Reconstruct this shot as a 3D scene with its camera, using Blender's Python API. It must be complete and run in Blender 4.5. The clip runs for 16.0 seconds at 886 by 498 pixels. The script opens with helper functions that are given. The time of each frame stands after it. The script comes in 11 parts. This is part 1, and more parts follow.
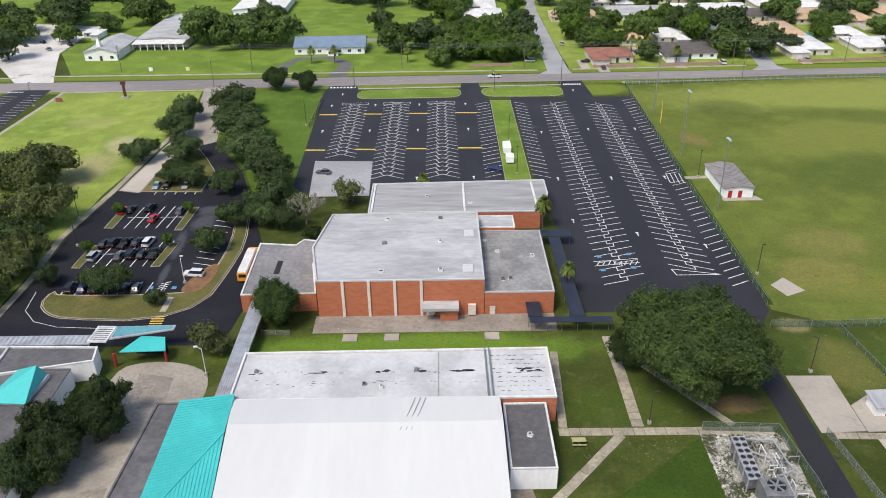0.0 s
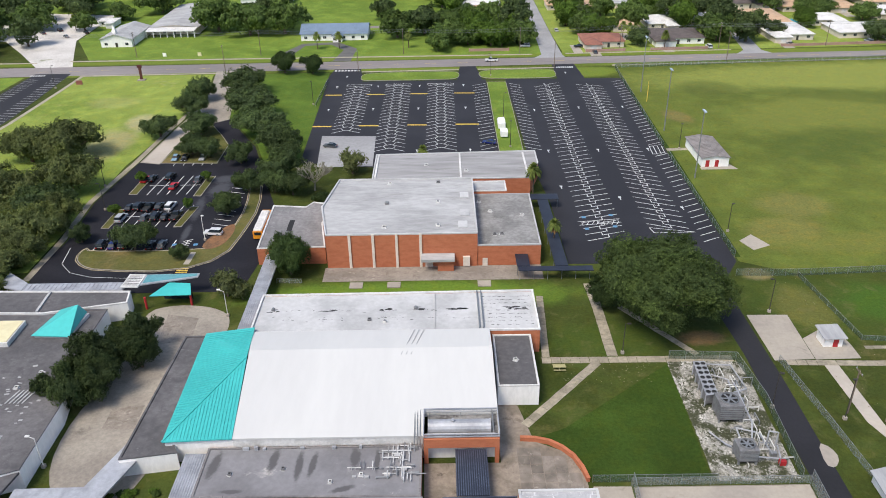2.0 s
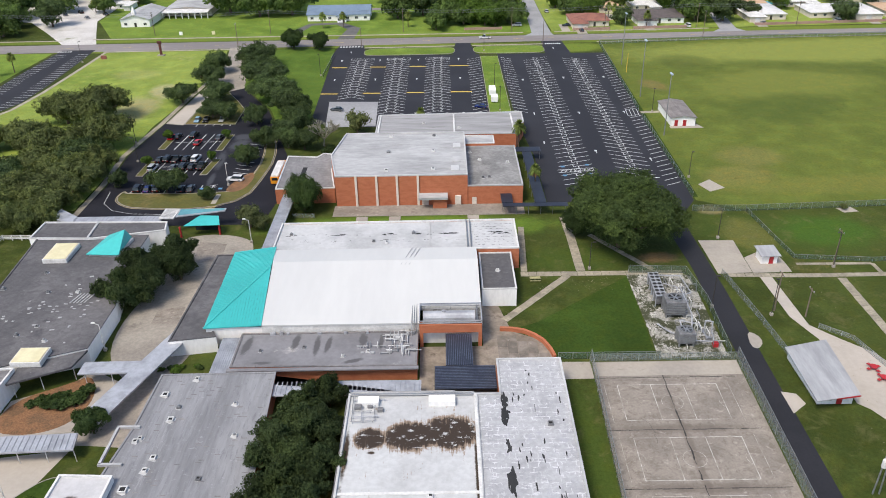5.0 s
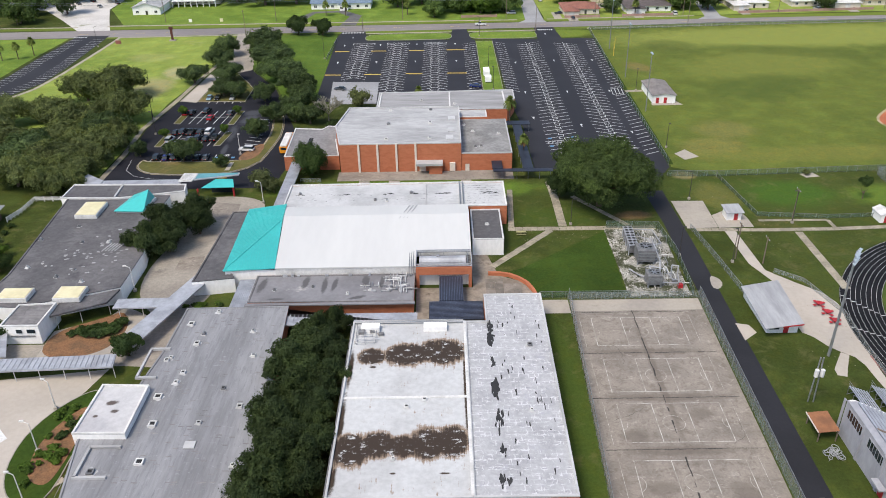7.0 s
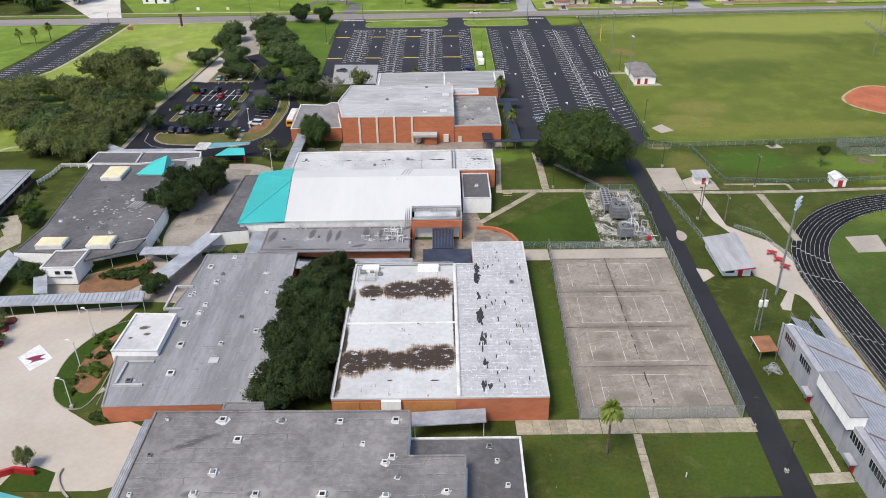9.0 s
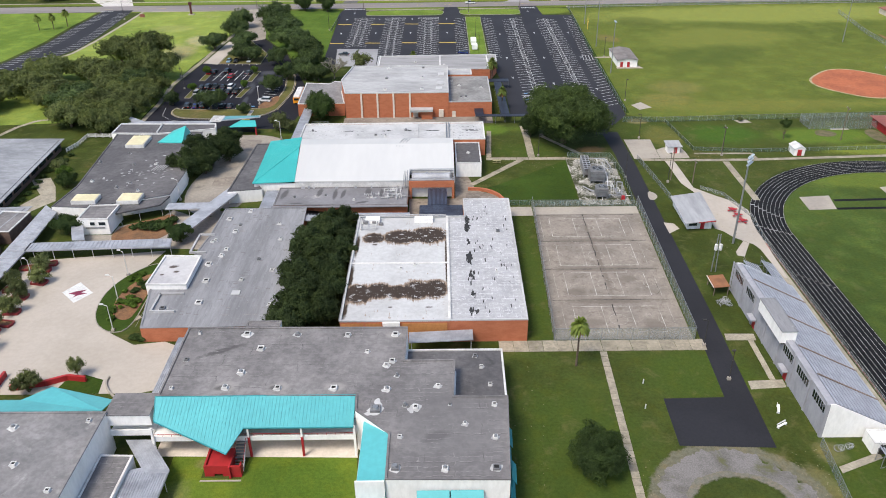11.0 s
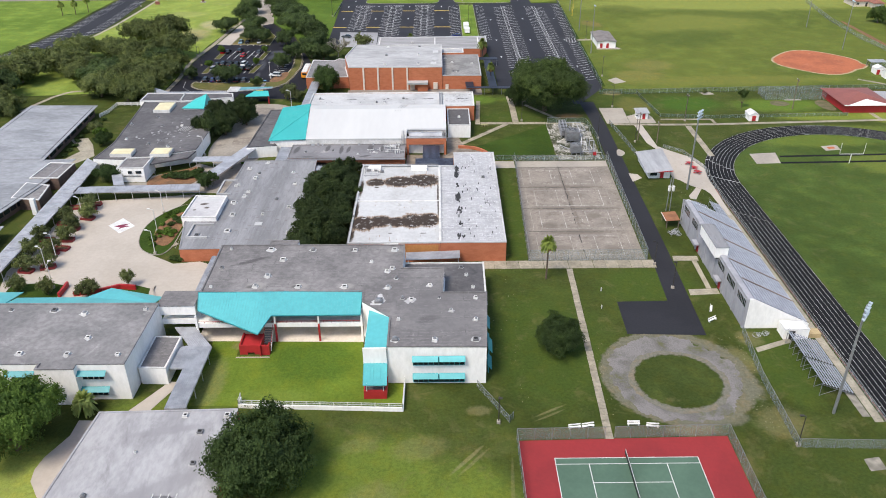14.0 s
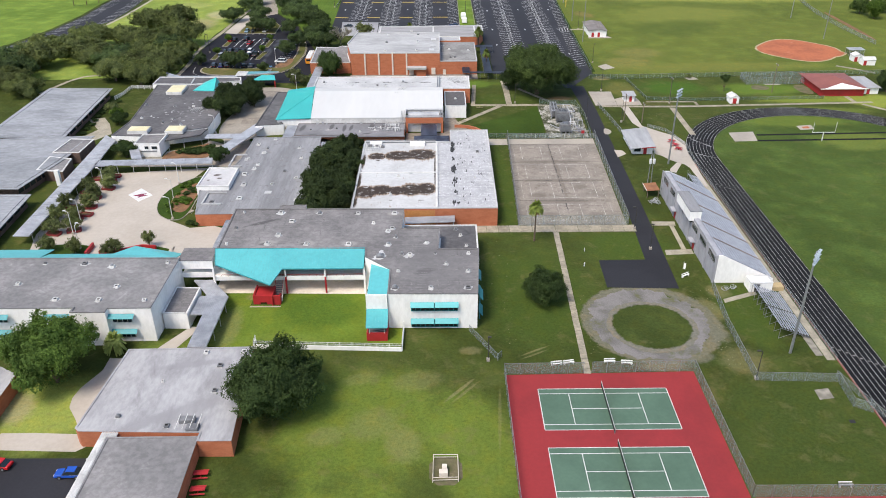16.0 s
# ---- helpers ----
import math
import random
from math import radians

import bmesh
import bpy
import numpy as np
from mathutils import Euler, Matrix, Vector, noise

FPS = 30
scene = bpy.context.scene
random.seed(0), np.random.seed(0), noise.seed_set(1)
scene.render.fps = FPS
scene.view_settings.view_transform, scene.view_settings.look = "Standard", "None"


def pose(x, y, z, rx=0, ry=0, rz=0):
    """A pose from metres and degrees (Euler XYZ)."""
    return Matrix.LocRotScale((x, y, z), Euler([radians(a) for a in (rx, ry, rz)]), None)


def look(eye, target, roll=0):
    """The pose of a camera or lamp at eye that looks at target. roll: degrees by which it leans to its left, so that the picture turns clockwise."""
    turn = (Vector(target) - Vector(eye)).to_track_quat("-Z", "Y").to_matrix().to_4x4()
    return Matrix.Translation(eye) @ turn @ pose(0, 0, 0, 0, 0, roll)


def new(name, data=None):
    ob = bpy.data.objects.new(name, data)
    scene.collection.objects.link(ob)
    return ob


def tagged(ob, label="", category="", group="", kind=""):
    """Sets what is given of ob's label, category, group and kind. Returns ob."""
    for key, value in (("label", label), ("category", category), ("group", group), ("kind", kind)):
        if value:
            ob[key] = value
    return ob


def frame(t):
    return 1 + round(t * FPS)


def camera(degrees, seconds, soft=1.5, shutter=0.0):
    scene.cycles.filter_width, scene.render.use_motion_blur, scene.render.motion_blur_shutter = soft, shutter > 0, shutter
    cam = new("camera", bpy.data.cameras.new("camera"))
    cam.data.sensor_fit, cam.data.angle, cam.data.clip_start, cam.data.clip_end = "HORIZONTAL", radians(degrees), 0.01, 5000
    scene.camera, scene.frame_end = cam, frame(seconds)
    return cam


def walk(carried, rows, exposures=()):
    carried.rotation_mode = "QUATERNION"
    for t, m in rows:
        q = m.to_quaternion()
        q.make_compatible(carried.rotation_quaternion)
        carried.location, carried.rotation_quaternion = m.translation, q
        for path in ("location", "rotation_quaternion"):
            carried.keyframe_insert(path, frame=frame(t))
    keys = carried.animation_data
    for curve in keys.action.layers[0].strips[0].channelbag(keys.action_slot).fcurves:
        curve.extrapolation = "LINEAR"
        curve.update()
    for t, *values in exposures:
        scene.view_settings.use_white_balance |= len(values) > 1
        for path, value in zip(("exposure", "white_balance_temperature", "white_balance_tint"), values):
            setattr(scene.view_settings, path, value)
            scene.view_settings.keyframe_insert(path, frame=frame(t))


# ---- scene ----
cam = camera(59.0, 16.0, 0.95)
PATH = [
    (0, (-25.730, 54.702, 92.599), (-25.651, 142.629, 44.968), -0.827),
    (0.5, (-25.377, 50.088, 92.669), (-25.431, 137.948, 44.912), -0.929),
    (1, (-25.132, 45.244, 92.749), (-25.252, 133.022, 44.842), -0.945),
    (1.5, (-24.886, 40.150, 92.798), (-25.066, 127.882, 44.808), -0.971),
    (2, (-24.644, 35.023, 92.823), (-24.887, 122.726, 44.779), -1.020),
    (2.5, (-24.454, 29.944, 92.829), (-24.717, 117.592, 44.686), -1.025),
    (3, (-24.200, 24.790, 92.752), (-24.476, 112.408, 44.555), -1.044),
    (3.5, (-23.829, 19.555, 92.671), (-24.181, 107.152, 44.435), -1.070),
    (4, (-23.546, 14.379, 92.524), (-23.906, 101.961, 44.262), -1.089),
    (6.5, (-22.452, -11.461, 92.828), (-22.723, 75.764, 43.922), -1.036),
    (7, (-21.985, -16.935, 92.641), (-22.327, 70.346, 43.836), -1.019),
    (7.5, (-21.621, -22.331, 92.685), (-21.936, 64.922, 43.829), -0.978),
    (8, (-21.355, -27.719, 92.736), (-21.572, 59.496, 43.812), -0.908),
    (8.5, (-21.061, -33.298, 92.777), (-21.218, 53.898, 43.821), -0.837),
    (9, (-20.726, -39.002, 92.835), (-20.855, 48.181, 43.854), -0.788),
    (11.5, (-19.912, -68.715, 93.720), (-19.630, 18.339, 44.512), -0.469),
    (12, (-19.750, -74.498, 93.798), (-19.427, 12.540, 44.561), -0.455),
    (12.5, (-19.527, -80.251, 93.841), (-19.169, 6.780, 44.591), -0.451),
    (13, (-19.299, -85.828, 93.839), (-18.898, 1.210, 44.602), -0.443),
    (13.5, (-19.101, -91.122, 93.902), (-18.632, -4.049, 44.729), -0.389),
    (14, (-18.975, -95.955, 94.079), (-18.401, -8.822, 45.013), -0.302),
    (14.5, (-18.776, -100.242, 94.105), (-18.172, -13.064, 45.120), -0.244),
    (15, (-18.559, -104.456, 94.063), (-17.968, -17.289, 45.056), -0.247),
    (15.5, (-18.357, -108.863, 94.018), (-17.780, -21.739, 44.935), -0.258),
    (16, (-18.326, -113.352, 94.052), (-17.675, -26.296, 44.849), -0.202),
]
walk(cam, [(t, look(eye, target, roll)) for t, eye, target, roll in PATH], ((0.0, 0.42), (7.5, 0.41), (9.0, 0.43), (12.0, 0.48), (16.0, 0.54)))

# ---- world, sun ----
SUN_ELEV, SUN_ROT = radians(58), radians(222)
sun_way = Vector((math.sin(SUN_ROT) * math.cos(SUN_ELEV), math.cos(SUN_ROT) * math.cos(SUN_ELEV), math.sin(SUN_ELEV)))
world = bpy.data.worlds.new("world")
scene.world = world
world.use_nodes = True
wn = world.node_tree.nodes
sky = wn.new("ShaderNodeTexSky")
sky.sky_type = "NISHITA"
sky.sun_disc = False
sky.sun_elevation, sky.sun_rotation = SUN_ELEV, SUN_ROT
sky.dust_density = 2.0
wn["Background"].inputs["Strength"].default_value = 0.15
world.node_tree.links.new(sky.outputs["Color"], wn["Background"].inputs["Color"])
sun_data = bpy.data.lights.new("sun", "SUN")
sun_data.energy, sun_data.angle, sun_data.color = 2.45, radians(20), (1.0, 0.92, 0.8)
sun = new("sun", sun_data)
sun.matrix_world = look((0, 0, 300), Vector((0, 0, 300)) - sun_way)
scene.view_settings.exposure = 0.38


# ---- materials ----
def blend(nt, kind, fac, a, b):
    n = nt.nodes.new("ShaderNodeMix")
    n.data_type, n.blend_type = "RGBA", kind
    for sock, v in ((n.inputs[0], fac), (n.inputs[6], a), (n.inputs[7], b)):
        if isinstance(v, (int, float)):
            sock.default_value = v
        elif isinstance(v, tuple):
            sock.default_value = (*v, 1.0)
        else:
            nt.links.new(v, sock)
    return n.outputs[2]


def ramp(nt, fac, lo, hi):
    n = nt.nodes.new("ShaderNodeMapRange")
    n.interpolation_type = "SMOOTHSTEP"
    nt.links.new(fac, n.inputs[0])
    n.inputs[1].default_value, n.inputs[2].default_value = lo, hi
    return n.outputs[0]


def noise_at(nt, scale, detail=4.0, stretch=(1, 1, 1), local=False, rough=0.55, warp=0.0):
    if local:
        pos = nt.nodes.new("ShaderNodeTexCoord").outputs["Object"]
    else:
        pos = nt.nodes.new("ShaderNodeNewGeometry").outputs["Position"]
    mp = nt.nodes.new("ShaderNodeMapping")
    mp.inputs["Scale"].default_value = stretch
    nt.links.new(pos, mp.inputs["Vector"])
    n = nt.nodes.new("ShaderNodeTexNoise")
    n.inputs["Scale"].default_value, n.inputs["Detail"].default_value = scale, detail
    n.inputs["Roughness"].default_value, n.inputs["Distortion"].default_value = rough, warp
    nt.links.new(mp.outputs[0], n.inputs["Vector"])
    return n.outputs["Fac"]


def material(name, base, alt=None, rough=0.85, metal=0.0, broad=0.15, fine=3.0, alt_range=(0.4, 0.65), grain=0.25,
             bump=0.0, stretch=(1, 1, 1), stain=None, stain_scale=0.4, stain_range=(0.58, 0.7), local=False, spread=0.0):
    """Paint, roofing or ground: base and alt mixed over broad patches, fine grain, stains with a shape of their own."""
    m = bpy.data.materials.new(name)
    m.use_nodes = True
    nt = m.node_tree
    bsdf = nt.nodes["Principled BSDF"]
    bsdf.inputs["Roughness"].default_value, bsdf.inputs["Metallic"].default_value = rough, metal
    alt = alt or tuple(c * 0.8 for c in base)
    col = blend(nt, "MIX", ramp(nt, noise_at(nt, broad, 5, stretch, local), *alt_range), base, alt)
    f = noise_at(nt, fine, 6, stretch, local, 0.65)
    dark = blend(nt, "MULTIPLY", 1.0, col, (1 - grain,) * 3)
    col = blend(nt, "MIX", ramp(nt, f, 0.35, 0.65), dark, col)
    if stain:
        s = ramp(nt, noise_at(nt, stain_scale, 8, stretch, local, 0.7, 0.4), *stain_range)
        col = blend(nt, "MIX", s, col, stain)
    if spread:
        geo = nt.nodes.new("ShaderNodeObjectInfo").outputs["Random"]
        hs = nt.nodes.new("ShaderNodeHueSaturation")
        mr = nt.nodes.new("ShaderNodeMapRange")
        nt.links.new(geo, mr.inputs[0])
        mr.inputs[3].default_value, mr.inputs[4].default_value = 1 - spread, 1 + spread
        nt.links.new(mr.outputs[0], hs.inputs["Value"])
        nt.links.new(col, hs.inputs["Color"])
        col = hs.outputs[0]
    nt.links.new(col, bsdf.inputs["Base Color"])
    if bump:
        b = nt.nodes.new("ShaderNodeBump")
        b.inputs["Strength"].default_value, b.inputs["Distance"].default_value = bump, 0.05
        nt.links.new(f, b.inputs["Height"])
        nt.links.new(b.outputs[0], bsdf.inputs["Normal"])
    return m


def spot_mask(nt, x, y, rx, ry, turn=0.0, lo=0.55, hi=1.15, amp=0.9, scale=0.35, hole=0.0):
    """1 inside an ellipse of turf, stain or painted light with a ragged, soft edge; with a hole it is a ring round the
    ellipse's line.
    """
    pos = nt.nodes.new("ShaderNodeNewGeometry").outputs["Position"]
    mp = nt.nodes.new("ShaderNodeMapping")
    mp.vector_type = "TEXTURE"
    mp.inputs["Location"].default_value = (x, y, 0)
    mp.inputs["Rotation"].default_value = (0, 0, turn)
    mp.inputs["Scale"].default_value = (rx, ry, 1e4)
    nt.links.new(pos, mp.inputs["Vector"])
    ln = nt.nodes.new("ShaderNodeVectorMath")
    ln.operation = "LENGTH"
    nt.links.new(mp.outputs[0], ln.inputs[0])
    d = ln.outputs["Value"]
    if hole:
        s = nt.nodes.new("ShaderNodeMath")
        s.operation = "SUBTRACT"
        nt.links.new(d, s.inputs[0])
        s.inputs[1].default_value = 1.0
        a = nt.nodes.new("ShaderNodeMath")
        a.operation = "ABSOLUTE"
        nt.links.new(s.outputs[0], a.inputs[0])
        m = nt.nodes.new("ShaderNodeMath")
        m.operation = "DIVIDE"
        nt.links.new(a.outputs[0], m.inputs[0])
        m.inputs[1].default_value = hole
        d = m.outputs[0]
    k = nt.nodes.new("ShaderNodeMath")
    k.operation = "MULTIPLY_ADD"
    nt.links.new(noise_at(nt, scale, 7, (1, 1, 1), False, 0.7), k.inputs[0])
    k.inputs[1].default_value = amp
    nt.links.new(d, k.inputs[2])
    r = nt.nodes.new("ShaderNodeMapRange")
    r.interpolation_type = "SMOOTHSTEP"
    nt.links.new(k.outputs[0], r.inputs[0])
    r.inputs[1].default_value, r.inputs[2].default_value = lo + amp / 2, hi + amp / 2
    r.inputs[3].default_value, r.inputs[4].default_value = 1.0, 0.0
    return r.outputs[0]


def grass_material(name, lush, mid, dry, dry_range=(0.6, 0.78), spots=(), rings=()):
    m = bpy.data.materials.new(name)
    m.use_nodes = True
    nt = m.node_tree
    bsdf = nt.nodes["Principled BSDF"]
    bsdf.inputs["Roughness"].default_value = 0.95
    bsdf.inputs["Specular IOR Level"].default_value = 0.1
    col = blend(nt, "MIX", ramp(nt, noise_at(nt, 0.018, 3), 0.38, 0.62), lush, mid)
    col = blend(nt, "MIX", ramp(nt, noise_at(nt, 0.11, 5), 0.4, 0.75), col, tuple(c * 1.25 for c in mid))
    d = ramp(nt, noise_at(nt, 0.05, 9, (1, 1, 1), False, 0.72, 0.6), *dry_range)
    col = blend(nt, "MIX", d, col, dry)
    # spots hold turf and wear tones, and sun or cloud tones painted in
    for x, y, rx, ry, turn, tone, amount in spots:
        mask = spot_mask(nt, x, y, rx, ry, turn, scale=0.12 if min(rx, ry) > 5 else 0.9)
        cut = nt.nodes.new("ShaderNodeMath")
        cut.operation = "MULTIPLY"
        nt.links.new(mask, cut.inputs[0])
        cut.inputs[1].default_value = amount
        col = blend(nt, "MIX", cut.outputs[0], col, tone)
    for x, y, rx, ry, wide, tone in rings:
        col = blend(nt, "MIX", spot_mask(nt, x, y, rx, ry, 0.0, 0.5, 0.95, 1.5, 0.7, wide), col, tone)
    m2 = ramp(nt, noise_at(nt, 0.32, 6, (1, 1, 1), False, 0.7), 0.42, 0.7)
    col = blend(nt, "MIX", m2, col, blend(nt, "MULTIPLY", 1.0, col, (1.22, 1.06, 0.9)))
    f = noise_at(nt, 1.6, 8, (1, 1, 1), False, 0.8)
    col = blend(nt, "MIX", ramp(nt, f, 0.34, 0.66), blend(nt, "MULTIPLY", 1.0, col, (0.68, 0.71, 0.66)), col)
    nt.links.new(col, bsdf.inputs["Base Color"])
    b = nt.nodes.new("ShaderNodeBump")
    b.inputs["Strength"].default_value, b.inputs["Distance"].default_value = 0.6, 0.15
    nt.links.new(noise_at(nt, 5.0, 4), b.inputs["Height"])
    nt.links.new(b.outputs[0], bsdf.inputs["Normal"])
    return m


def leaf_material(name, dark, light):
    m = bpy.data.materials.new(name)
    m.use_nodes = True
    nt = m.node_tree
    bsdf = nt.nodes["Principled BSDF"]
    bsdf.inputs["Roughness"].default_value = 0.75
    bsdf.inputs["Specular IOR Level"].default_value = 0.12
    rnd = nt.nodes.new("ShaderNodeNewGeometry").outputs["Random Per Island"]
    mid = tuple((p + q) / 2 for p, q in zip(dark, light))
    col = blend(nt, "MIX", rnd, tuple((p + q) / 2 for p, q in zip(dark, mid)), tuple((p + q) / 2 for p, q in zip(mid, light)))
    twig = ramp(nt, noise_at(nt, 0.85, 4, (1, 1, 1), False, 0.6), 0.36, 0.64)
    col = blend(nt, "MIX", twig, blend(nt, "MULTIPLY", 1.0, col, (0.62, 0.66, 0.66)), col)
    col = blend(nt, "MIX", ramp(nt, noise_at(nt, 0.22, 3), 0.38, 0.68), col, blend(nt, "MULTIPLY", 1.0, col, (1.32, 1.3, 1.08)))
    info = nt.nodes.new("ShaderNodeObjectInfo").outputs["Random"]
    hs = nt.nodes.new("ShaderNodeHueSaturation")
    mr = nt.nodes.new("ShaderNodeMapRange")
    nt.links.new(info, mr.inputs[0])
    mr.inputs[3].default_value, mr.inputs[4].default_value = 0.8, 1.25
    nt.links.new(mr.outputs[0], hs.inputs["Value"])
    nt.links.new(col, hs.inputs["Color"])
    nt.links.new(hs.outputs[0], bsdf.inputs["Base Color"])
    thin = nt.nodes.new("ShaderNodeBsdfTranslucent")
    nt.links.new(blend(nt, "MULTIPLY", 1.0, hs.outputs[0], (1.25, 1.3, 0.9)), thin.inputs["Color"])
    mix = nt.nodes.new("ShaderNodeMixShader")
    mix.inputs[0].default_value = 0.32
    nt.links.new(bsdf.outputs[0], mix.inputs[1])
    nt.links.new(thin.outputs[0], mix.inputs[2])
    nt.links.new(mix.outputs[0], nt.nodes["Material Output"].inputs["Surface"])
    return m


def mesh_wire_material(name, color, cover):
    """Chain-link fabric: fine wire that covers a share of its panel."""
    m = bpy.data.materials.new(name)
    m.use_nodes = True
    nt = m.node_tree
    bsdf = nt.nodes["Principled BSDF"]
    bsdf.inputs["Base Color"].default_value = (*color, 1)
    bsdf.inputs["Roughness"].default_value, bsdf.inputs["Metallic"].default_value = 0.5, 0.3
    bsdf.inputs["Alpha"].default_value = cover
    return m


def plain(name, color, rough=0.5, metal=0.0, fine=4.0, grain=0.12):
    return material(name, color, tuple(c * 0.9 for c in color), rough, metal, 0.6, fine, grain=grain, local=True)


# the lime tone paints sunshine into the lawn; straw and soil are wear
SUN_LIME, GREEN, STRAW, SOIL = (0.165, 0.225, 0.036), (0.06, 0.096, 0.017), (0.27, 0.235, 0.125), (0.24, 0.215, 0.18)
TURF_EAST = ((118, 163, 22, 5, 0, (0.2, 0.25, 0.045), 0.85), (143, 160, 16, 9, -0.4, (0.24, 0.29, 0.055), 0.95), (104, 175, 20, 8, 0, (0.12, 0.19, 0.03), 0.85), (112, 150, 26, 5, 0, (0.15, 0.2, 0.035), 0.7), (-90, -5, 15, 11, 0, (0.26, 0.31, 0.07), 1.0), (-94.5, -4, 3.6, 5, 0.3, (0.34, 0.3, 0.18), 0.7), (-31, -9, 19, 17, 0, SUN_LIME, 0.62), (-12, -16, 8, 17, 0.1, SUN_LIME, 0.58), (-34, -38, 22, 16, 0, SUN_LIME, 0.66), (-68, 12.5, 12, 5, 0, SUN_LIME, 0.55), (3, 32, 14, 22, 0, GREEN, 0.7),)
TURF_SOUTH = ((28, 54, 12, 9, 0, GREEN, 0.8), (0, 90, 4, 32, 0, GREEN, 0.8), (47, 24, 6, 14, 0, GREEN, 0.75), (60, 176, 26, 14, 0, GREEN, 0.5), (8, 165, 14, 7, 0, GREEN, 0.7), (-30, -9, 5.4, 4.2, 0.5, STRAW, 0.22), (-22.4, 2.7, 5.4, 3.2, 0.2, STRAW, 0.22), (-24.5, -14, 3.4, 5, 0.2, STRAW, 0.3), (52, 176, 7, 10, 0, (0.17, 0.165, 0.05), 0.6), (72, 177, 14, 9, 0, (0.06, 0.125, 0.018), 0.8), (-60, 383, 240, 4.5, 0.014, SUN_LIME, 0.9),)
TURF_MIDDLE = ((150, 384, 120, 4.5, 0.02, SUN_LIME, 0.9), (-150, 363, 60, 4, 0, SUN_LIME, 0.9), (120, 369, 110, 4, 0.026, SUN_LIME, 0.9), (-33, 3.5, 4.0, 2.0, 0.3, STRAW, 0.2), (-38, -12, 4.0, 2.6, 0.3, STRAW, 0.25), (-12, 12, 2.5, 1.5, 0, STRAW, 0.35), (-14.6, -0.2, 4.6, 0.42, 0.86, STRAW, 0.5), (-13.4, -0.6, 4.2, 0.36, 0.86, STRAW, 0.35), (0.8, 11.8, 3.4, 0.3, 0.5, STRAW, 0.45), (0.6, 10.6, 3.4, 0.28, 0.5, STRAW, 0.35), (34, 356, 18, 9, 0, SUN_LIME, 0.9),)
TURF_EDGE = ((50, -12, 24, 18, 0, (0.05, 0.075, 0.016), 0.7), (27, 165.2, 5.4, 2.8, 0.1, (0.21, 0.13, 0.075), 0.7), (-40, 364, 60, 3, 0, SUN_LIME, 0.9), (47, 190, 4, 3, 0, STRAW, 0.7), (-32, 183, 40, 8, 0, (0.13, 0.215, 0.03), 1.0), (-68, 300, 5, 40, 0, (0.1, 0.165, 0.026), 0.9), (-7.6, -8, 9, 0.35, 1.5, STRAW, 0.25), (38.4, 20, 2.6, 6.5, 0.2, SOIL, 0.6), (40, 26, 2.6, 5, 0.3, STRAW, 0.4), (44, 33, 3, 3, 0, STRAW, 0.4), (25, 6.4, 5, 1.6, 0, STRAW, 0.6), (33, 9, 3.4, 1.6, 0.3, SOIL, 0.45), (41, 8, 5, 5, 0, STRAW, 0.35),)
TURF_AND_SUN = TURF_EAST + TURF_SOUTH + TURF_MIDDLE + TURF_EDGE
M_GRASS = grass_material("grass", (0.04, 0.056, 0.012), (0.06, 0.08, 0.018), (0.14, 0.126, 0.05), (0.55, 0.76), TURF_AND_SUN, ((26.0, 21.4, 13.0, 13.0, 0.14, (0.165, 0.158, 0.115)),))
# lighter copy of the grass: sunshine on the far lawns is in the colour
M_FRONT = grass_material("sunlit_front_turf", (0.17, 0.24, 0.045), (0.24, 0.305, 0.068), (0.4, 0.37, 0.2), (0.58, 0.78), ((-136, 280, 9, 17, 0, (0.36, 0.33, 0.17), 0.8), (-131, 302, 7, 10, 0.3, (0.42, 0.38, 0.24), 0.7), (-150, 325, 12, 8, 0, (0.36, 0.34, 0.16), 0.3)))
M_ISLAND = grass_material("dry_island_turf", (0.075, 0.085, 0.026), (0.11, 0.11, 0.038), (0.22, 0.17, 0.085), (0.48, 0.72))
M_RINGTURF = grass_material("worn_circle_turf", (0.042, 0.06, 0.014), (0.06, 0.08, 0.02), (0.15, 0.13, 0.06), (0.56, 0.76), (), ((26.0, 19.9, 9.2, 9.0, 0.16, (0.19, 0.18, 0.15)),))
M_INFIELD = grass_material("infield_turf", (0.05, 0.08, 0.018), (0.068, 0.106, 0.024), (0.17, 0.16, 0.05), (0.6, 0.8), ((104, 140, 24, 6, 0, (0.15, 0.2, 0.035), 0.6), (118, 122, 16, 9, 0, (0.17, 0.21, 0.045), 0.6)))
M_STRIPTURF = grass_material("shaded_strip_turf", (0.07, 0.125, 0.02), (0.095, 0.155, 0.026), (0.18, 0.17, 0.07), (0.64, 0.84))
# verge grass likewise lightened in its colour for sunshine
M_VERGE = grass_material("verge_turf", (0.115, 0.185, 0.03), (0.16, 0.235, 0.042), (0.28, 0.26, 0.12), (0.62, 0.82))
